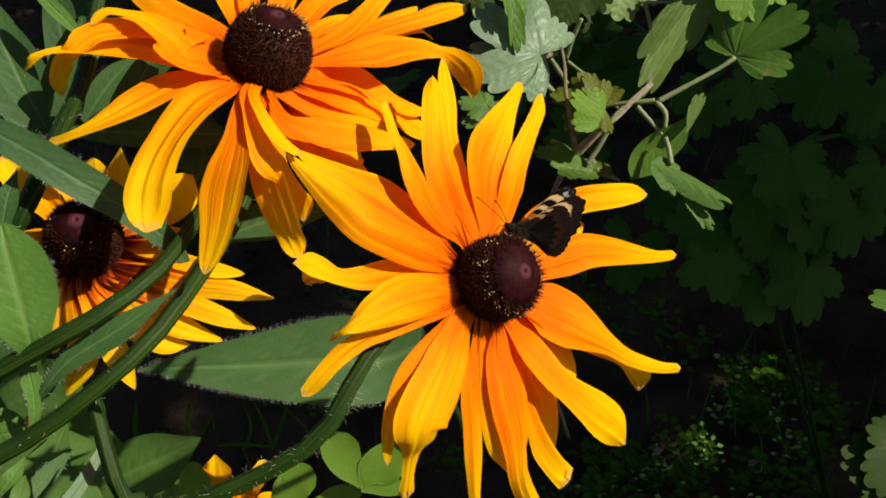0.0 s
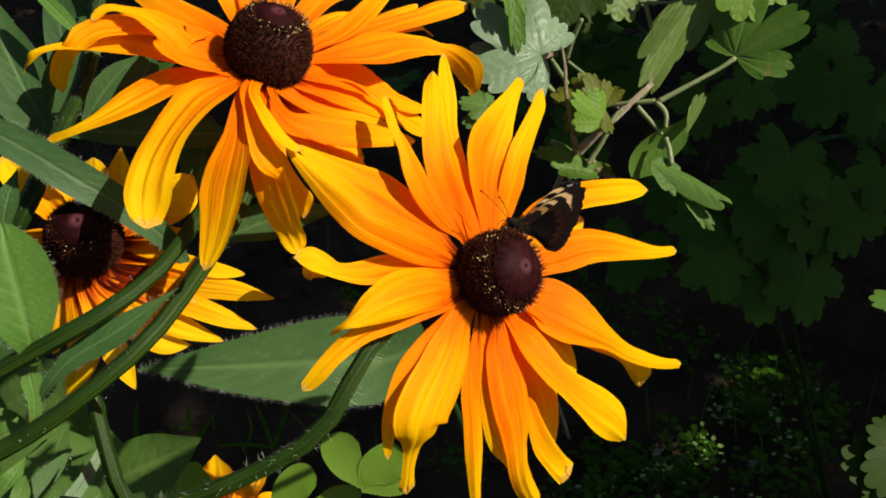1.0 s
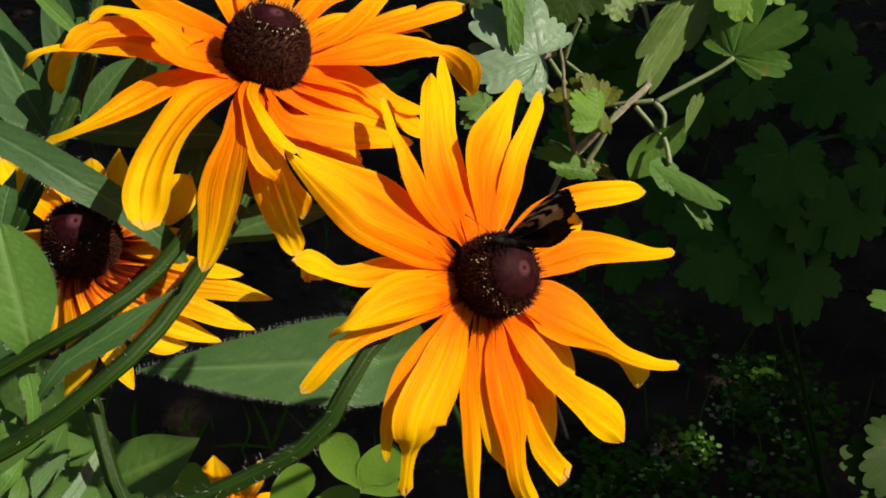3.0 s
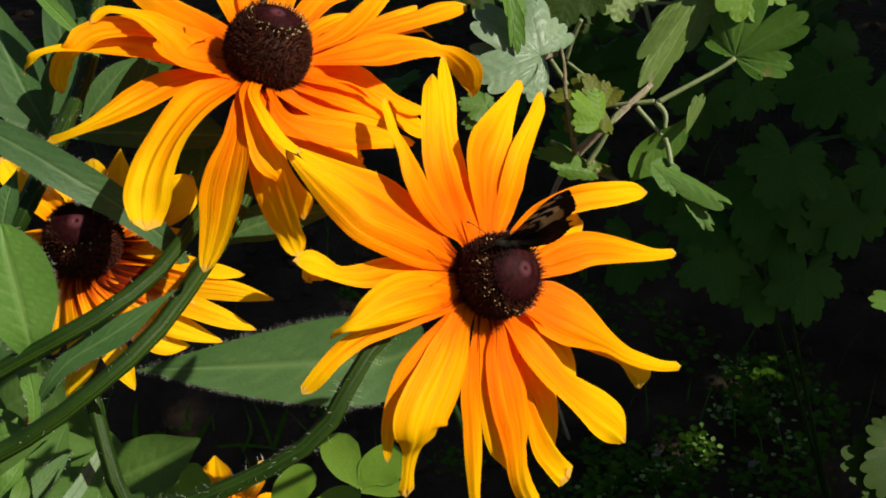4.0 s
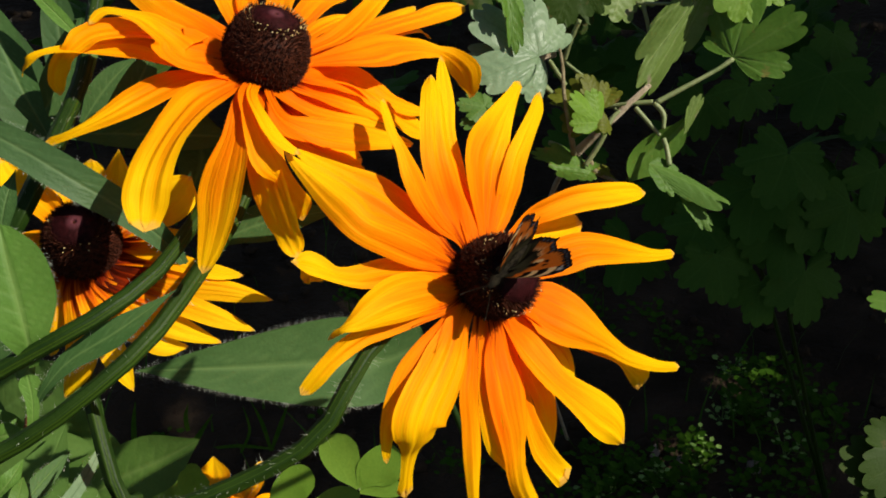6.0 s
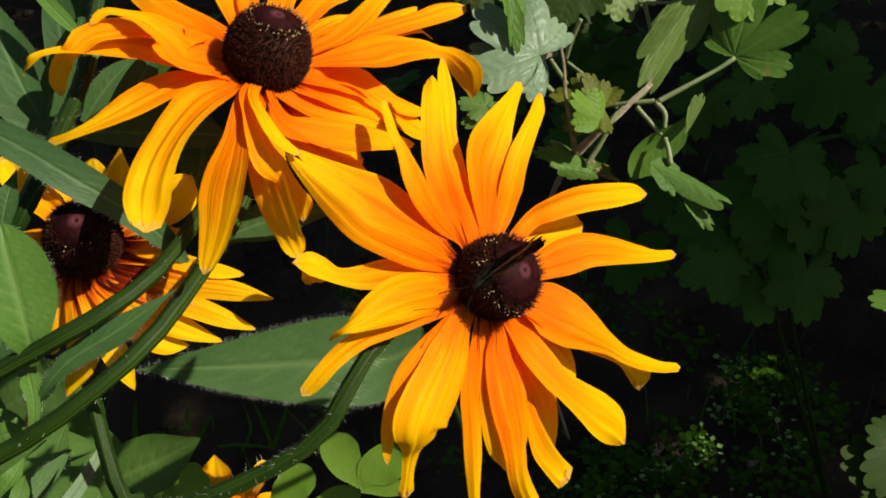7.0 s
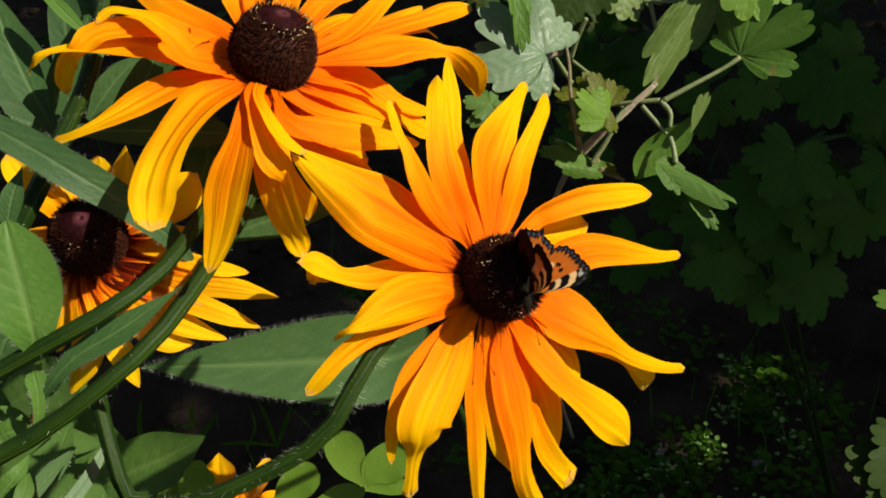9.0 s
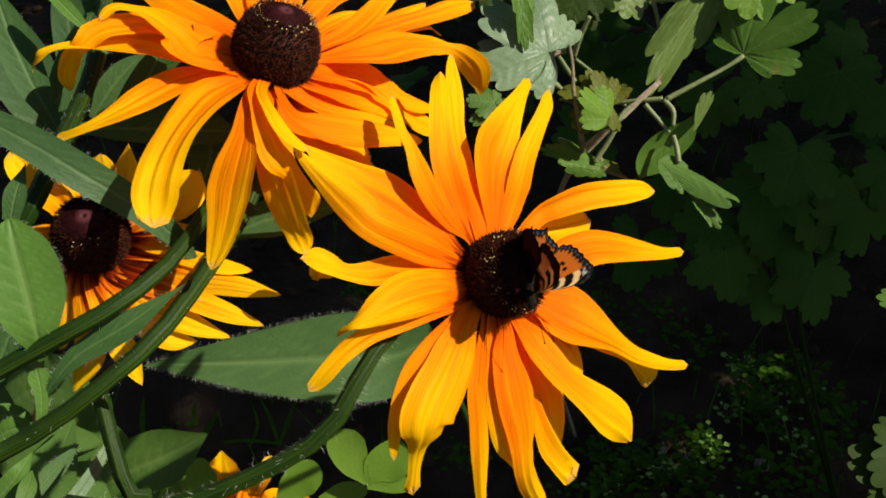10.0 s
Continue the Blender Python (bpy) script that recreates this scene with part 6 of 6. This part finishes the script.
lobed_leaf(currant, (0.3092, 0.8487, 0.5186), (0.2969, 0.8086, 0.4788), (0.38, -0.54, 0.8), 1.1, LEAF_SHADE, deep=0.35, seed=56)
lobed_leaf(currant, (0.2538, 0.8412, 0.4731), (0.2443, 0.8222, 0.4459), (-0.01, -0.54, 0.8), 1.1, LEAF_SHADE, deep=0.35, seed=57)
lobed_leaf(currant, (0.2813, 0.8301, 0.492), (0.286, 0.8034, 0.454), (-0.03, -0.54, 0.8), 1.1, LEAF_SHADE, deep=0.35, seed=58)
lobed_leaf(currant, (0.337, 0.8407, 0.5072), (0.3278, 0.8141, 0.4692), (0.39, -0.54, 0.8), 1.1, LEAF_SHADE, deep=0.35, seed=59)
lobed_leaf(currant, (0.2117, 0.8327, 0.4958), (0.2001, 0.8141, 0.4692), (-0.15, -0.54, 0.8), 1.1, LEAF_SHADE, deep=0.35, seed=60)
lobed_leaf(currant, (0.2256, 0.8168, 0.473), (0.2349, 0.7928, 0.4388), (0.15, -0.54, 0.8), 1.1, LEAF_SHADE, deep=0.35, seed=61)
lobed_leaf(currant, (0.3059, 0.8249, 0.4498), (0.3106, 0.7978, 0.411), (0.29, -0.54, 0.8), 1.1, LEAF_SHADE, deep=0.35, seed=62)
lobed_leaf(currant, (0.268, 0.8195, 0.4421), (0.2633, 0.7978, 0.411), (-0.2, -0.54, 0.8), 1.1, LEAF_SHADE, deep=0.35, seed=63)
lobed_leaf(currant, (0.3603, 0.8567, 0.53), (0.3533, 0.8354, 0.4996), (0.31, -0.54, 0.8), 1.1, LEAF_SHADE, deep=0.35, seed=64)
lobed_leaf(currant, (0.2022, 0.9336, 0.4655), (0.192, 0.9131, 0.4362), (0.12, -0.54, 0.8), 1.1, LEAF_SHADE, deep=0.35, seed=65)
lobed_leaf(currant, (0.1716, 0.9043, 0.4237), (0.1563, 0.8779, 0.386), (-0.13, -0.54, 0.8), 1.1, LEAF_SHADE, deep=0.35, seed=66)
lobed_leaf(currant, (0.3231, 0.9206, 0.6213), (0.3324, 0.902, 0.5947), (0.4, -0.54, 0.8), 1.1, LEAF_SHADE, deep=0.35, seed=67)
twig(currant, "stalk", [(0.2717, 0.8215, 0.5669), (0.3017, 0.8715, 0.4169), (0.45, 0.98, -0.01)], [0.0012, 0.0016, 0.003], STEM)
twig(currant, "stalk", [(0.2408, 0.8518, 0.6102), (0.2708, 0.9018, 0.4602), (0.45, 0.98, -0.01)], [0.0012, 0.0016, 0.003], STEM)
for piece in currant.children:
    piece.matrix_parent_inverse = currant.matrix_world.inverted()
spots = [(pick.uniform(0.2, 0.72), pick.uniform(1.4, 2.2), pick.uniform(0.08, 0.5), pick.uniform(0.7, 1.2)) for _ in range(70)]
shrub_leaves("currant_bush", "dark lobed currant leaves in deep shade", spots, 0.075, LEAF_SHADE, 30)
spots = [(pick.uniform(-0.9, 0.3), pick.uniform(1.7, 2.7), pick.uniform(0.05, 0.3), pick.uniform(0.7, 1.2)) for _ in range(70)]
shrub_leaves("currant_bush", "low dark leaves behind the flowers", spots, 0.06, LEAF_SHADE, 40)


def grass(n, seed):
    rnd = random.Random(seed)
    verts, faces = [], []
    for _ in range(n):
        x, y = rnd.uniform(-0.8, 0.9), rnd.uniform(0.9, 2.5)
        le, a, lean = rnd.uniform(0.03, 0.11), rnd.uniform(0, 6.28), rnd.uniform(0.1, 0.8)
        w = rnd.uniform(0.001, 0.0022)
        d = Vector((math.cos(a), math.sin(a), 0))
        side = Vector((-d.y, d.x, 0))
        k = len(verts)
        for s in (0, 0.4, 0.75, 1):
            c = Vector((x, y, 0)) + d * lean * le * s * s + Vector((0, 0, le * s * (1 - 0.3 * lean * s)))
            verts += [c - side * w * (1 - s * 0.95), c + side * w * (1 - s * 0.95)]
        faces += [(k + q, k + q + 1, k + q + 3, k + q + 2) for q in (0, 2, 4)]
    return tagged(part_of("grass", verts, faces, GRASS), "thin scattered grass blades on dark soil", "grass", kind="stuff")


grass(500, 3)


def weeds(patches, seed, material, small, label):
    """Creeping weeds: rosettes of small oval leaves on short stalks, in patches (x, y, half width, half depth, rosettes)."""
    rnd = random.Random(seed)
    verts, faces = [], []
    for x0, y0, rx, ry, n in patches:
        for _ in range(n):
            cx, cy = x0 + rnd.gauss(0, 0.6) * rx, y0 + rnd.gauss(0, 0.6) * ry
            foot = Vector((cx, cy, 0.0))
            top = rnd.uniform(0.015, 0.05)
            for q in range(rnd.randrange(10, 22)):
                a, le = rnd.uniform(0, 6.28), rnd.uniform(0.010, 0.022) * small
                d = Vector((math.cos(a), math.sin(a), rnd.uniform(-0.1, 0.5))).normalized()
                side = d.cross(Vector((0, 0, 1))).normalized() * le * 0.4
                c = foot + Vector((rnd.gauss(0, 0.011), rnd.gauss(0, 0.011), top * rnd.uniform(0.3, 1))) + d * 0.008
                k = len(verts)
                verts += [c, c + d * le * 0.3 - side * 0.8, c + d * le * 0.65 - side, c + d * le, c + d * le * 0.65 + side, c + d * le * 0.3 + side * 0.8, c + d * le * 0.5 - Vector((0, 0, le * 0.12))]
                faces += [(k + q, k + (q + 1) % 6, k + 6) for q in range(6)]
                across = side * 0.06
                verts += [foot - across, foot + across, c + across, c - across]
                faces.append((k + 7, k + 8, k + 9, k + 10))
    return tagged(part_of("weeds", verts, faces, material), label, "weeds", kind="stuff")


PATCHES = [(0.4, 1.204, 0.044, 0.028, 5), (0.441, 1.16, 0.036, 0.032, 5), (0.389, 1.118, 0.028, 0.03, 4), (0.307, 1.05, 0.03, 0.023, 4), (0.216, 1.022, 0.053, 0.027, 9), (0.26, 1.003, 0.039, 0.022, 6), (0.173, 0.986, 0.039, 0.017, 4), (0.433, 1.069, 0.041, 0.038, 6), (0.371, 1.003, 0.039, 0.022, 5), (0.353, 1.15, 0.043, 0.031, 3), (0.484, 1.108, 0.042, 0.04, 4), (0.244, 1.311, 0.07, 0.049, 3), (0.177, 1.336, 0.031, 0.074, 2), (0.31, 1.238, 0.045, 0.045, 3), (-0.326, 1.05, 0.034, 0.028, 2), (-0.129, 1.129, 0.042, 0.031, 2), (-0.113, 1.336, 0.031, 0.038, 2), (0.051, 1.05, 0.04, 0.037, 2)]
weeds(PATCHES, 7, WEED, 0.62, "small creeping weeds on the shaded soil")
# a few weed leaves in the painted-sunlight green
weeds([(x, y, rx, ry, 1) for x, y, rx, ry, n in PATCHES[:10]], 9, WEED_SUNLIT, 0.45, "brighter weed leaves coloured as if flecked by sun")


def clods(n, seed):
    rnd = random.Random(seed)
    bm = bmesh.new()
    bmesh.ops.create_icosphere(bm, subdivisions=1, radius=1)
    base = [v.co.copy() for v in bm.verts]
    tri = [tuple(v.index for v in f.verts) for f in bm.faces]
    bm.free()
    verts, faces = [], []
    for _ in range(n):
        c = Vector((rnd.uniform(-0.9, 0.9), rnd.uniform(0.9, 2.5), 0.004))
        r = rnd.uniform(0.003, 0.016)
        k = len(verts)
        verts += [c + Vector((p.x, p.y, p.z * 0.7)) * r * rnd.uniform(0.7, 1.2) for p in base]
        faces += [tuple(k + i for i in f) for f in tri]
    return tagged(part_of("clods", verts, faces, SOIL), "crumbs and clods of dark soil", "soil", kind="stuff")


clods(700, 8)


def stone(x, y, r, label, seed):
    bm = bmesh.new()
    bmesh.ops.create_icosphere(bm, subdivisions=3, radius=r)
    for v in bm.verts:
        d = v.co.normalized()
        v.co *= 1 + 0.25 * noise.noise(d * 1.6 + Vector((seed, 0, 0))) + 0.06 * noise.noise(d * 5)
        v.co.z *= 0.75
    ob = part("stone", bm, STONE)
    ob.location = (x, y, 0.4 * r)
    tagged(ob, label, "stone")


stone(0.255, 1.069, 0.0116, "pale rounded stone lying on dark soil", 1157)
stone(0.287, 1.054, 0.0061, "small pale stone lying on dark soil", 1208)
stone(0.374, 1.041, 0.0094, "small brown stone lying on dark soil", 1340)


# ---- unseen tree, added only to shade the ground behind the flowers ----
def shade_tree():
    rnd = random.Random(44)
    tree = thing("garden_tree", pose(3.3, 1.4, 0), "unseen leafy tree added to shade the soil behind the flowers", "tree")
    inv = tree.matrix_world.inverted()
    made = []
    v, f, _, _ = tube([(3.3, 1.4, -0.05), (3.25, 1.45, 0.8), (3.1, 1.4, 1.6), (2.9, 1.5, 2.6)], [0.11, 0.09, 0.08, 0.03], 20, 12)
    made.append(part_of("trunk", v, f, WOOD, tree))
    for x, y, z in ((1.2, 0.9, 2.0), (1.3, 1.8, 2.1), (2.2, 0.7, 2.1), (2.0, 2.6, 2.2), (3.4, 2.4, 2.4)):
        v, f, _, _ = tube([(3.1, 1.4, 1.5), ((3.1 + x) / 2, (1.4 + y) / 2, 1.85), (x, y, z)], [0.045, 0.03, 0.008], 14, 8)
        made.append(part_of("limb", v, f, WOOD, tree))
    gaps = [(2.161, 0.679), (2.071, 0.553)]  # small gaps that let flecks of sun through
    verts, faces = [], []
    for _ in range(19000):
        c = Vector((rnd.uniform(0.9, 4.0), rnd.uniform(0.36, 3.4), 0))
        c.z = 1.9 + 0.35 * noise.noise((c.x * 2, c.y * 2, 3)) + rnd.uniform(-0.25, 0.4)
        if noise.noise((c.x * 3.1, c.y * 3.1, 8)) > 0.9:
            continue
        if any((c.x - gx - 0.94 * (c.z - 1.9)) ** 2 + (c.y - gy + 0.27 * (c.z - 1.9)) ** 2 < 0.05 ** 2 for gx, gy in gaps):
            continue
        m = Euler((rnd.uniform(-0.9, 0.9), rnd.uniform(-0.9, 0.9), rnd.uniform(0, 6.28))).to_matrix()
        s, k = rnd.uniform(0.035, 0.07), len(verts)
        for x, y, z in ((0, -1, 0), (0.5, -0.3, 0.12), (0.45, 0.4, 0.1), (0, 1, -0.05), (-0.45, 0.4, 0.1), (-0.5, -0.3, 0.12)):
            verts.append(c + m @ Vector((x, y, z)) * s)
        faces += [(k, k + 1, k + 2, k + 3), (k, k + 3, k + 4, k + 5)]
    made.append(tagged(part_of("crown", verts, faces, LEAF_SHADE, tree, "dense crown of small leaves added to block the sun"), kind="stuff"))
    for ob in made:
        ob.matrix_parent_inverse = inv


shade_tree()



# ---- what moves ----
SWAY = [
    (0, 0.418, 0.251),
    (0.5, -0.117, 0.050),
    (1, -1.136, -0.802),
    (1.5, 0.334, 0.334),
    (2, -0.084, 0.050),
    (2.5, -0.585, -0.334),
    (4, -0.501, -0.501),
    (4.5, 0.000, 0.000),
    (5, -0.284, -0.167),
    (5.5, -0.435, -0.384),
    (7, 0.117, 0.117),
    (7.5, 0.669, 0.585),
    (8, 0.384, 0.334),
    (8.5, 0.117, 0.000),
    (9, 0.501, 0.334),
    (9.5, 0.167, 0.033),
    (10, -0.084, 0.000),
]


def swayed(ob, rows):
    """The flower nods on its stem: millimetres downwards, seen from the camera."""
    rest = ob.matrix_world.copy()
    way = Vector((0, -0.57, -0.82))
    walk(ob, [(t, Matrix.Translation(way * d * MM) @ rest) for t, d in rows])


def motions():
    swayed(front_flower, [(t, a) for t, a, b in SWAY])
    swayed(back_flower, [(t, b) for t, a, b in SWAY])
    insect, wings = butterfly()
    rows = []
    # seconds, place, three rows of its turn, lift of the left and of the right wings and the sweep of the left and of the right forewing in degrees
    rows.append((0, Matrix(((-0.5105, -0.7388, 0.44, 0.0225), (0.7741, -0.172, 0.6093, 0.2978), (-0.3745, 0.6517, 0.6596, 0.8468), (0, 0, 0, 1))), 85.5, 85.5, 39.0, 31.0))
    rows.append((1, Matrix(((-0.509, -0.7111, 0.485, 0.0228), (0.8102, -0.2054, 0.549, 0.2988), (-0.2908, 0.6724, 0.6807, 0.8481), (0, 0, 0, 1))), 88.2, 88.2, 33.0, 28.0))
    rows.append((1.5, Matrix(((-0.1771, -0.8264, 0.5345, 0.02), (0.9441, -0.2961, -0.1448, 0.2932), (0.278, 0.479, 0.8326, 0.8488), (0, 0, 0, 1))), 88.5, 88.5, 14.0, 11.0))
    rows.append((2.1, Matrix(((-0.1897, -0.8361, 0.5148, 0.0194), (0.9112, -0.3452, -0.2249, 0.2913), (0.3657, 0.4264, 0.8273, 0.8501), (0, 0, 0, 1))), 88.6, 88.6, 8.0, 8.0))
    rows.append((2.7, Matrix(((-0.2358, -0.8296, 0.5062, 0.0192), (0.8912, -0.3923, -0.2279, 0.2889), (0.3876, 0.3974, 0.8318, 0.8506), (0, 0, 0, 1))), 88.7, 88.7, 7.5, 7.5))
    rows.append((3.8, Matrix(((-0.307, -0.7987, 0.5175, 0.019), (0.8523, -0.4727, -0.2239, 0.2881), (0.4235, 0.3723, 0.8258, 0.8505), (0, 0, 0, 1))), 88.8, 88.8, 6.6, 6.6))
    rows.append((4.5, Matrix(((-0.4155, -0.7467, 0.5194, 0.0191), (0.7597, -0.5989, -0.2533, 0.2865), (0.5002, 0.2893, 0.8162, 0.8498), (0, 0, 0, 1))), 88.7, 88.7, 6.0, 6.0))
    rows.append((4.8, Matrix(((-0.4971, -0.7581, 0.4221, 0.0201), (0.6808, -0.6424, -0.3519, 0.2851), (0.5379, 0.1125, 0.8355, 0.8494), (0, 0, 0, 1))), 89.0, 88.9, 7.0, 7.0))
    rows.append((5, Matrix(((-0.7709, -0.5641, 0.296, 0.0212), (0.3734, -0.7766, -0.5075, 0.2839), (0.5161, -0.2807, 0.8092, 0.8495), (0, 0, 0, 1))), 82.5, 82.5, 6.0, 6.0))
    rows.append((5.1, Matrix(((-0.7497, -0.5128, 0.4182, 0.0193), (0.3133, -0.8317, -0.4584, 0.2821), (0.5829, -0.2126, 0.7842, 0.8481), (0, 0, 0, 1))), 66.6, 66.6, 4.0, 4.0))
    rows.append((5.2, Matrix(((-0.7905, -0.2165, 0.5729, 0.0202), (0.1186, -0.9718, -0.2037, 0.282), (0.6009, -0.0931, 0.7939, 0.8475), (0, 0, 0, 1))), 24.5, 24.7, -0.0, -0.0))
    rows.append((5.3, Matrix(((-0.7521, -0.3395, 0.5648, 0.0199), (0.1569, -0.9247, -0.3469, 0.2816), (0.6401, -0.1723, 0.7488, 0.8473), (0, 0, 0, 1))), 34.4, 34.5, 2.0, 2.0))
    rows.append((5.5, Matrix(((-0.7727, -0.4499, 0.4478, 0.0192), (0.1997, -0.8419, -0.5013, 0.2808), (0.6025, -0.2979, 0.7404, 0.8469), (0, 0, 0, 1))), 55.1, 55.2, 5.0, 5.0))
    rows.append((5.7, Matrix(((-0.7881, -0.4521, 0.4178, 0.018), (0.2167, -0.839, -0.4992, 0.2794), (0.5762, -0.3029, 0.7591, 0.8458), (0, 0, 0, 1))), 56.1, 56.1, 6.0, 6.0))
    rows.append((6.2, Matrix(((-0.6158, -0.68, 0.3981, 0.0155), (0.4083, -0.7075, -0.5768, 0.279), (0.6739, -0.1926, 0.7133, 0.8456), (0, 0, 0, 1))), 78.6, 78.6, 12.0, 12.0))
    rows.append((6.8, Matrix(((-0.6363, -0.7086, 0.3051, 0.012), (0.3783, -0.6312, -0.6771, 0.2792), (0.6724, -0.3155, 0.6696, 0.8447), (0, 0, 0, 1))), 87.8, 87.8, 20.0, 20.0))
    rows.append((7.1, Matrix(((-0.5884, -0.7441, 0.3164, 0.0128), (0.4243, -0.6173, -0.6625, 0.279), (0.6883, -0.2556, 0.679, 0.8447), (0, 0, 0, 1))), 87.6, 87.6, 20.0, 20.0))
    rows.append((7.4, Matrix(((-0.6841, -0.682, 0.2587, 0.0133), (0.4306, -0.6638, -0.6115, 0.2777), (0.5888, -0.3069, 0.7478, 0.8429), (0, 0, 0, 1))), 87.3, 87.3, 20.0, 20.0))
    rows.append((7.5, Matrix(((-0.6678, -0.7061, 0.2354, 0.0139), (0.5343, -0.6749, -0.5089, 0.2772), (0.5182, -0.2141, 0.828, 0.8422), (0, 0, 0, 1))), 84.0, 83.9, 14.0, 14.0))
    rows.append((7.6, Matrix(((-0.864, -0.4531, 0.2198, 0.0155), (0.238, -0.752, -0.6146, 0.2767), (0.4438, -0.4787, 0.7576, 0.8421), (0, 0, 0, 1))), 77.2, 77.2, 6.0, 6.0))
    rows.append((7.7, Matrix(((-0.6511, -0.2792, 0.7058, 0.0176), (-0.4403, -0.6186, -0.6508, 0.2766), (0.6183, -0.7344, 0.2798, 0.842), (0, 0, 0, 1))), 14.4, 14.6, 4.0, 4.0))
    rows.append((7.8, Matrix(((-0.7549, -0.2135, 0.6202, 0.0189), (-0.4091, -0.5858, -0.6996, 0.2764), (0.5127, -0.7818, 0.3549, 0.8416), (0, 0, 0, 1))), 16.4, 16.6, 4.0, 4.0))
    rows.append((7.9, Matrix(((-0.954, -0.0755, 0.2903, 0.0191), (-0.2117, -0.5159, -0.83, 0.2769), (0.2124, -0.8533, 0.4762, 0.8423), (0, 0, 0, 1))), 64.8, 64.8, 4.0, 4.0))
    rows.append((8, Matrix(((-0.9381, -0.0419, 0.3439, 0.0192), (-0.2811, -0.4883, -0.8262, 0.277), (0.2026, -0.8717, 0.4463, 0.8424), (0, 0, 0, 1))), 66.4, 66.4, 4.0, 4.0))
    rows.append((8.1, Matrix(((-0.64, -0.0592, 0.7661, 0.0192), (-0.6325, -0.5255, -0.569, 0.2769), (0.4363, -0.8487, 0.2989, 0.8422), (0, 0, 0, 1))), 30.6, 30.8, 4.0, 4.0))
    rows.append((8.2, Matrix(((-0.8361, 0.0851, 0.5419, 0.0215), (-0.3788, -0.8042, -0.4581, 0.2775), (0.3968, -0.5882, 0.7047, 0.8409), (0, 0, 0, 1))), 22.5, 22.6, -0.0, -0.0))
    rows.append((8.3, Matrix(((-0.8323, 0.0999, 0.5453, 0.0215), (-0.3943, -0.7981, -0.4555, 0.2776), (0.3897, -0.5941, 0.7037, 0.841), (0, 0, 0, 1))), 24.3, 24.4, -0.0, -0.0))
    rows.append((8.4, Matrix(((-0.6218, 0.1233, 0.7734, 0.0218), (-0.6611, -0.6121, -0.434, 0.2776), (0.4199, -0.7811, 0.4621, 0.8408), (0, 0, 0, 1))), 32.1, 32.2, 4.0, 4.0))
    rows.append((8.5, Matrix(((-0.5957, 0.1305, 0.7926, 0.0217), (-0.6728, -0.62, -0.4036, 0.2777), (0.4387, -0.7737, 0.4571, 0.8409), (0, 0, 0, 1))), 32.8, 32.9, 6.0, 6.0))
    rows.append((8.6, Matrix(((-0.3964, 0.1454, 0.9065, 0.0218), (-0.7483, -0.6233, -0.2272, 0.2777), (0.5319, -0.7684, 0.3559, 0.8404), (0, 0, 0, 1))), 34.7, 34.9, 8.0, 8.0))
    rows.append((9, Matrix(((-0.3622, 0.1611, 0.9181, 0.022), (-0.7517, -0.6328, -0.1856, 0.2777), (0.5511, -0.7573, 0.3503, 0.8401), (0, 0, 0, 1))), 35.4, 35.6, 8.0, 8.0))
    rows.append((9.5, Matrix(((-0.3425, 0.1743, 0.9232, 0.022), (-0.7619, -0.6265, -0.1644, 0.2779), (0.5497, -0.7597, 0.3474, 0.8398), (0, 0, 0, 1))), 36.5, 36.7, 8.0, 8.0))
    rows.append((10, Matrix(((-0.3362, 0.168, 0.9267, 0.0226), (-0.7608, -0.6285, -0.1621, 0.2783), (0.5552, -0.7595, 0.3391, 0.8394), (0, 0, 0, 1))), 36.0, 36.2, 8.0, 8.0))
    walk(insect, [(t, m) for t, m, left, right, back_left, back_right in rows])
    for side, hindwing, forewing in wings:
        hinge = Matrix.Translation((0.7 * side * MM, 1.0 * MM, 0))
        turns, sweeps = [], []
        for t, m, left, right, back_left, back_right in rows:
            sweep = back_right if side > 0 else back_left
            lift = 88.5 if left + right > 171 and right < 90 else min(right if side > 0 else left, 112.0)
            turns.append((t, pose(0.0004 * side, 0, 0.0012, 0, -side * (lift - 1.5), 0)))
            sweeps.append((t, pose(0.0003 * side, 0, 0.0012, 0, -side * lift, 0) @ hinge @ pose(0, 0, 0, 0, 0, -side * sweep) @ hinge.inverted()))
        walk(hindwing, turns)
        walk(forewing, sweeps)


motions()
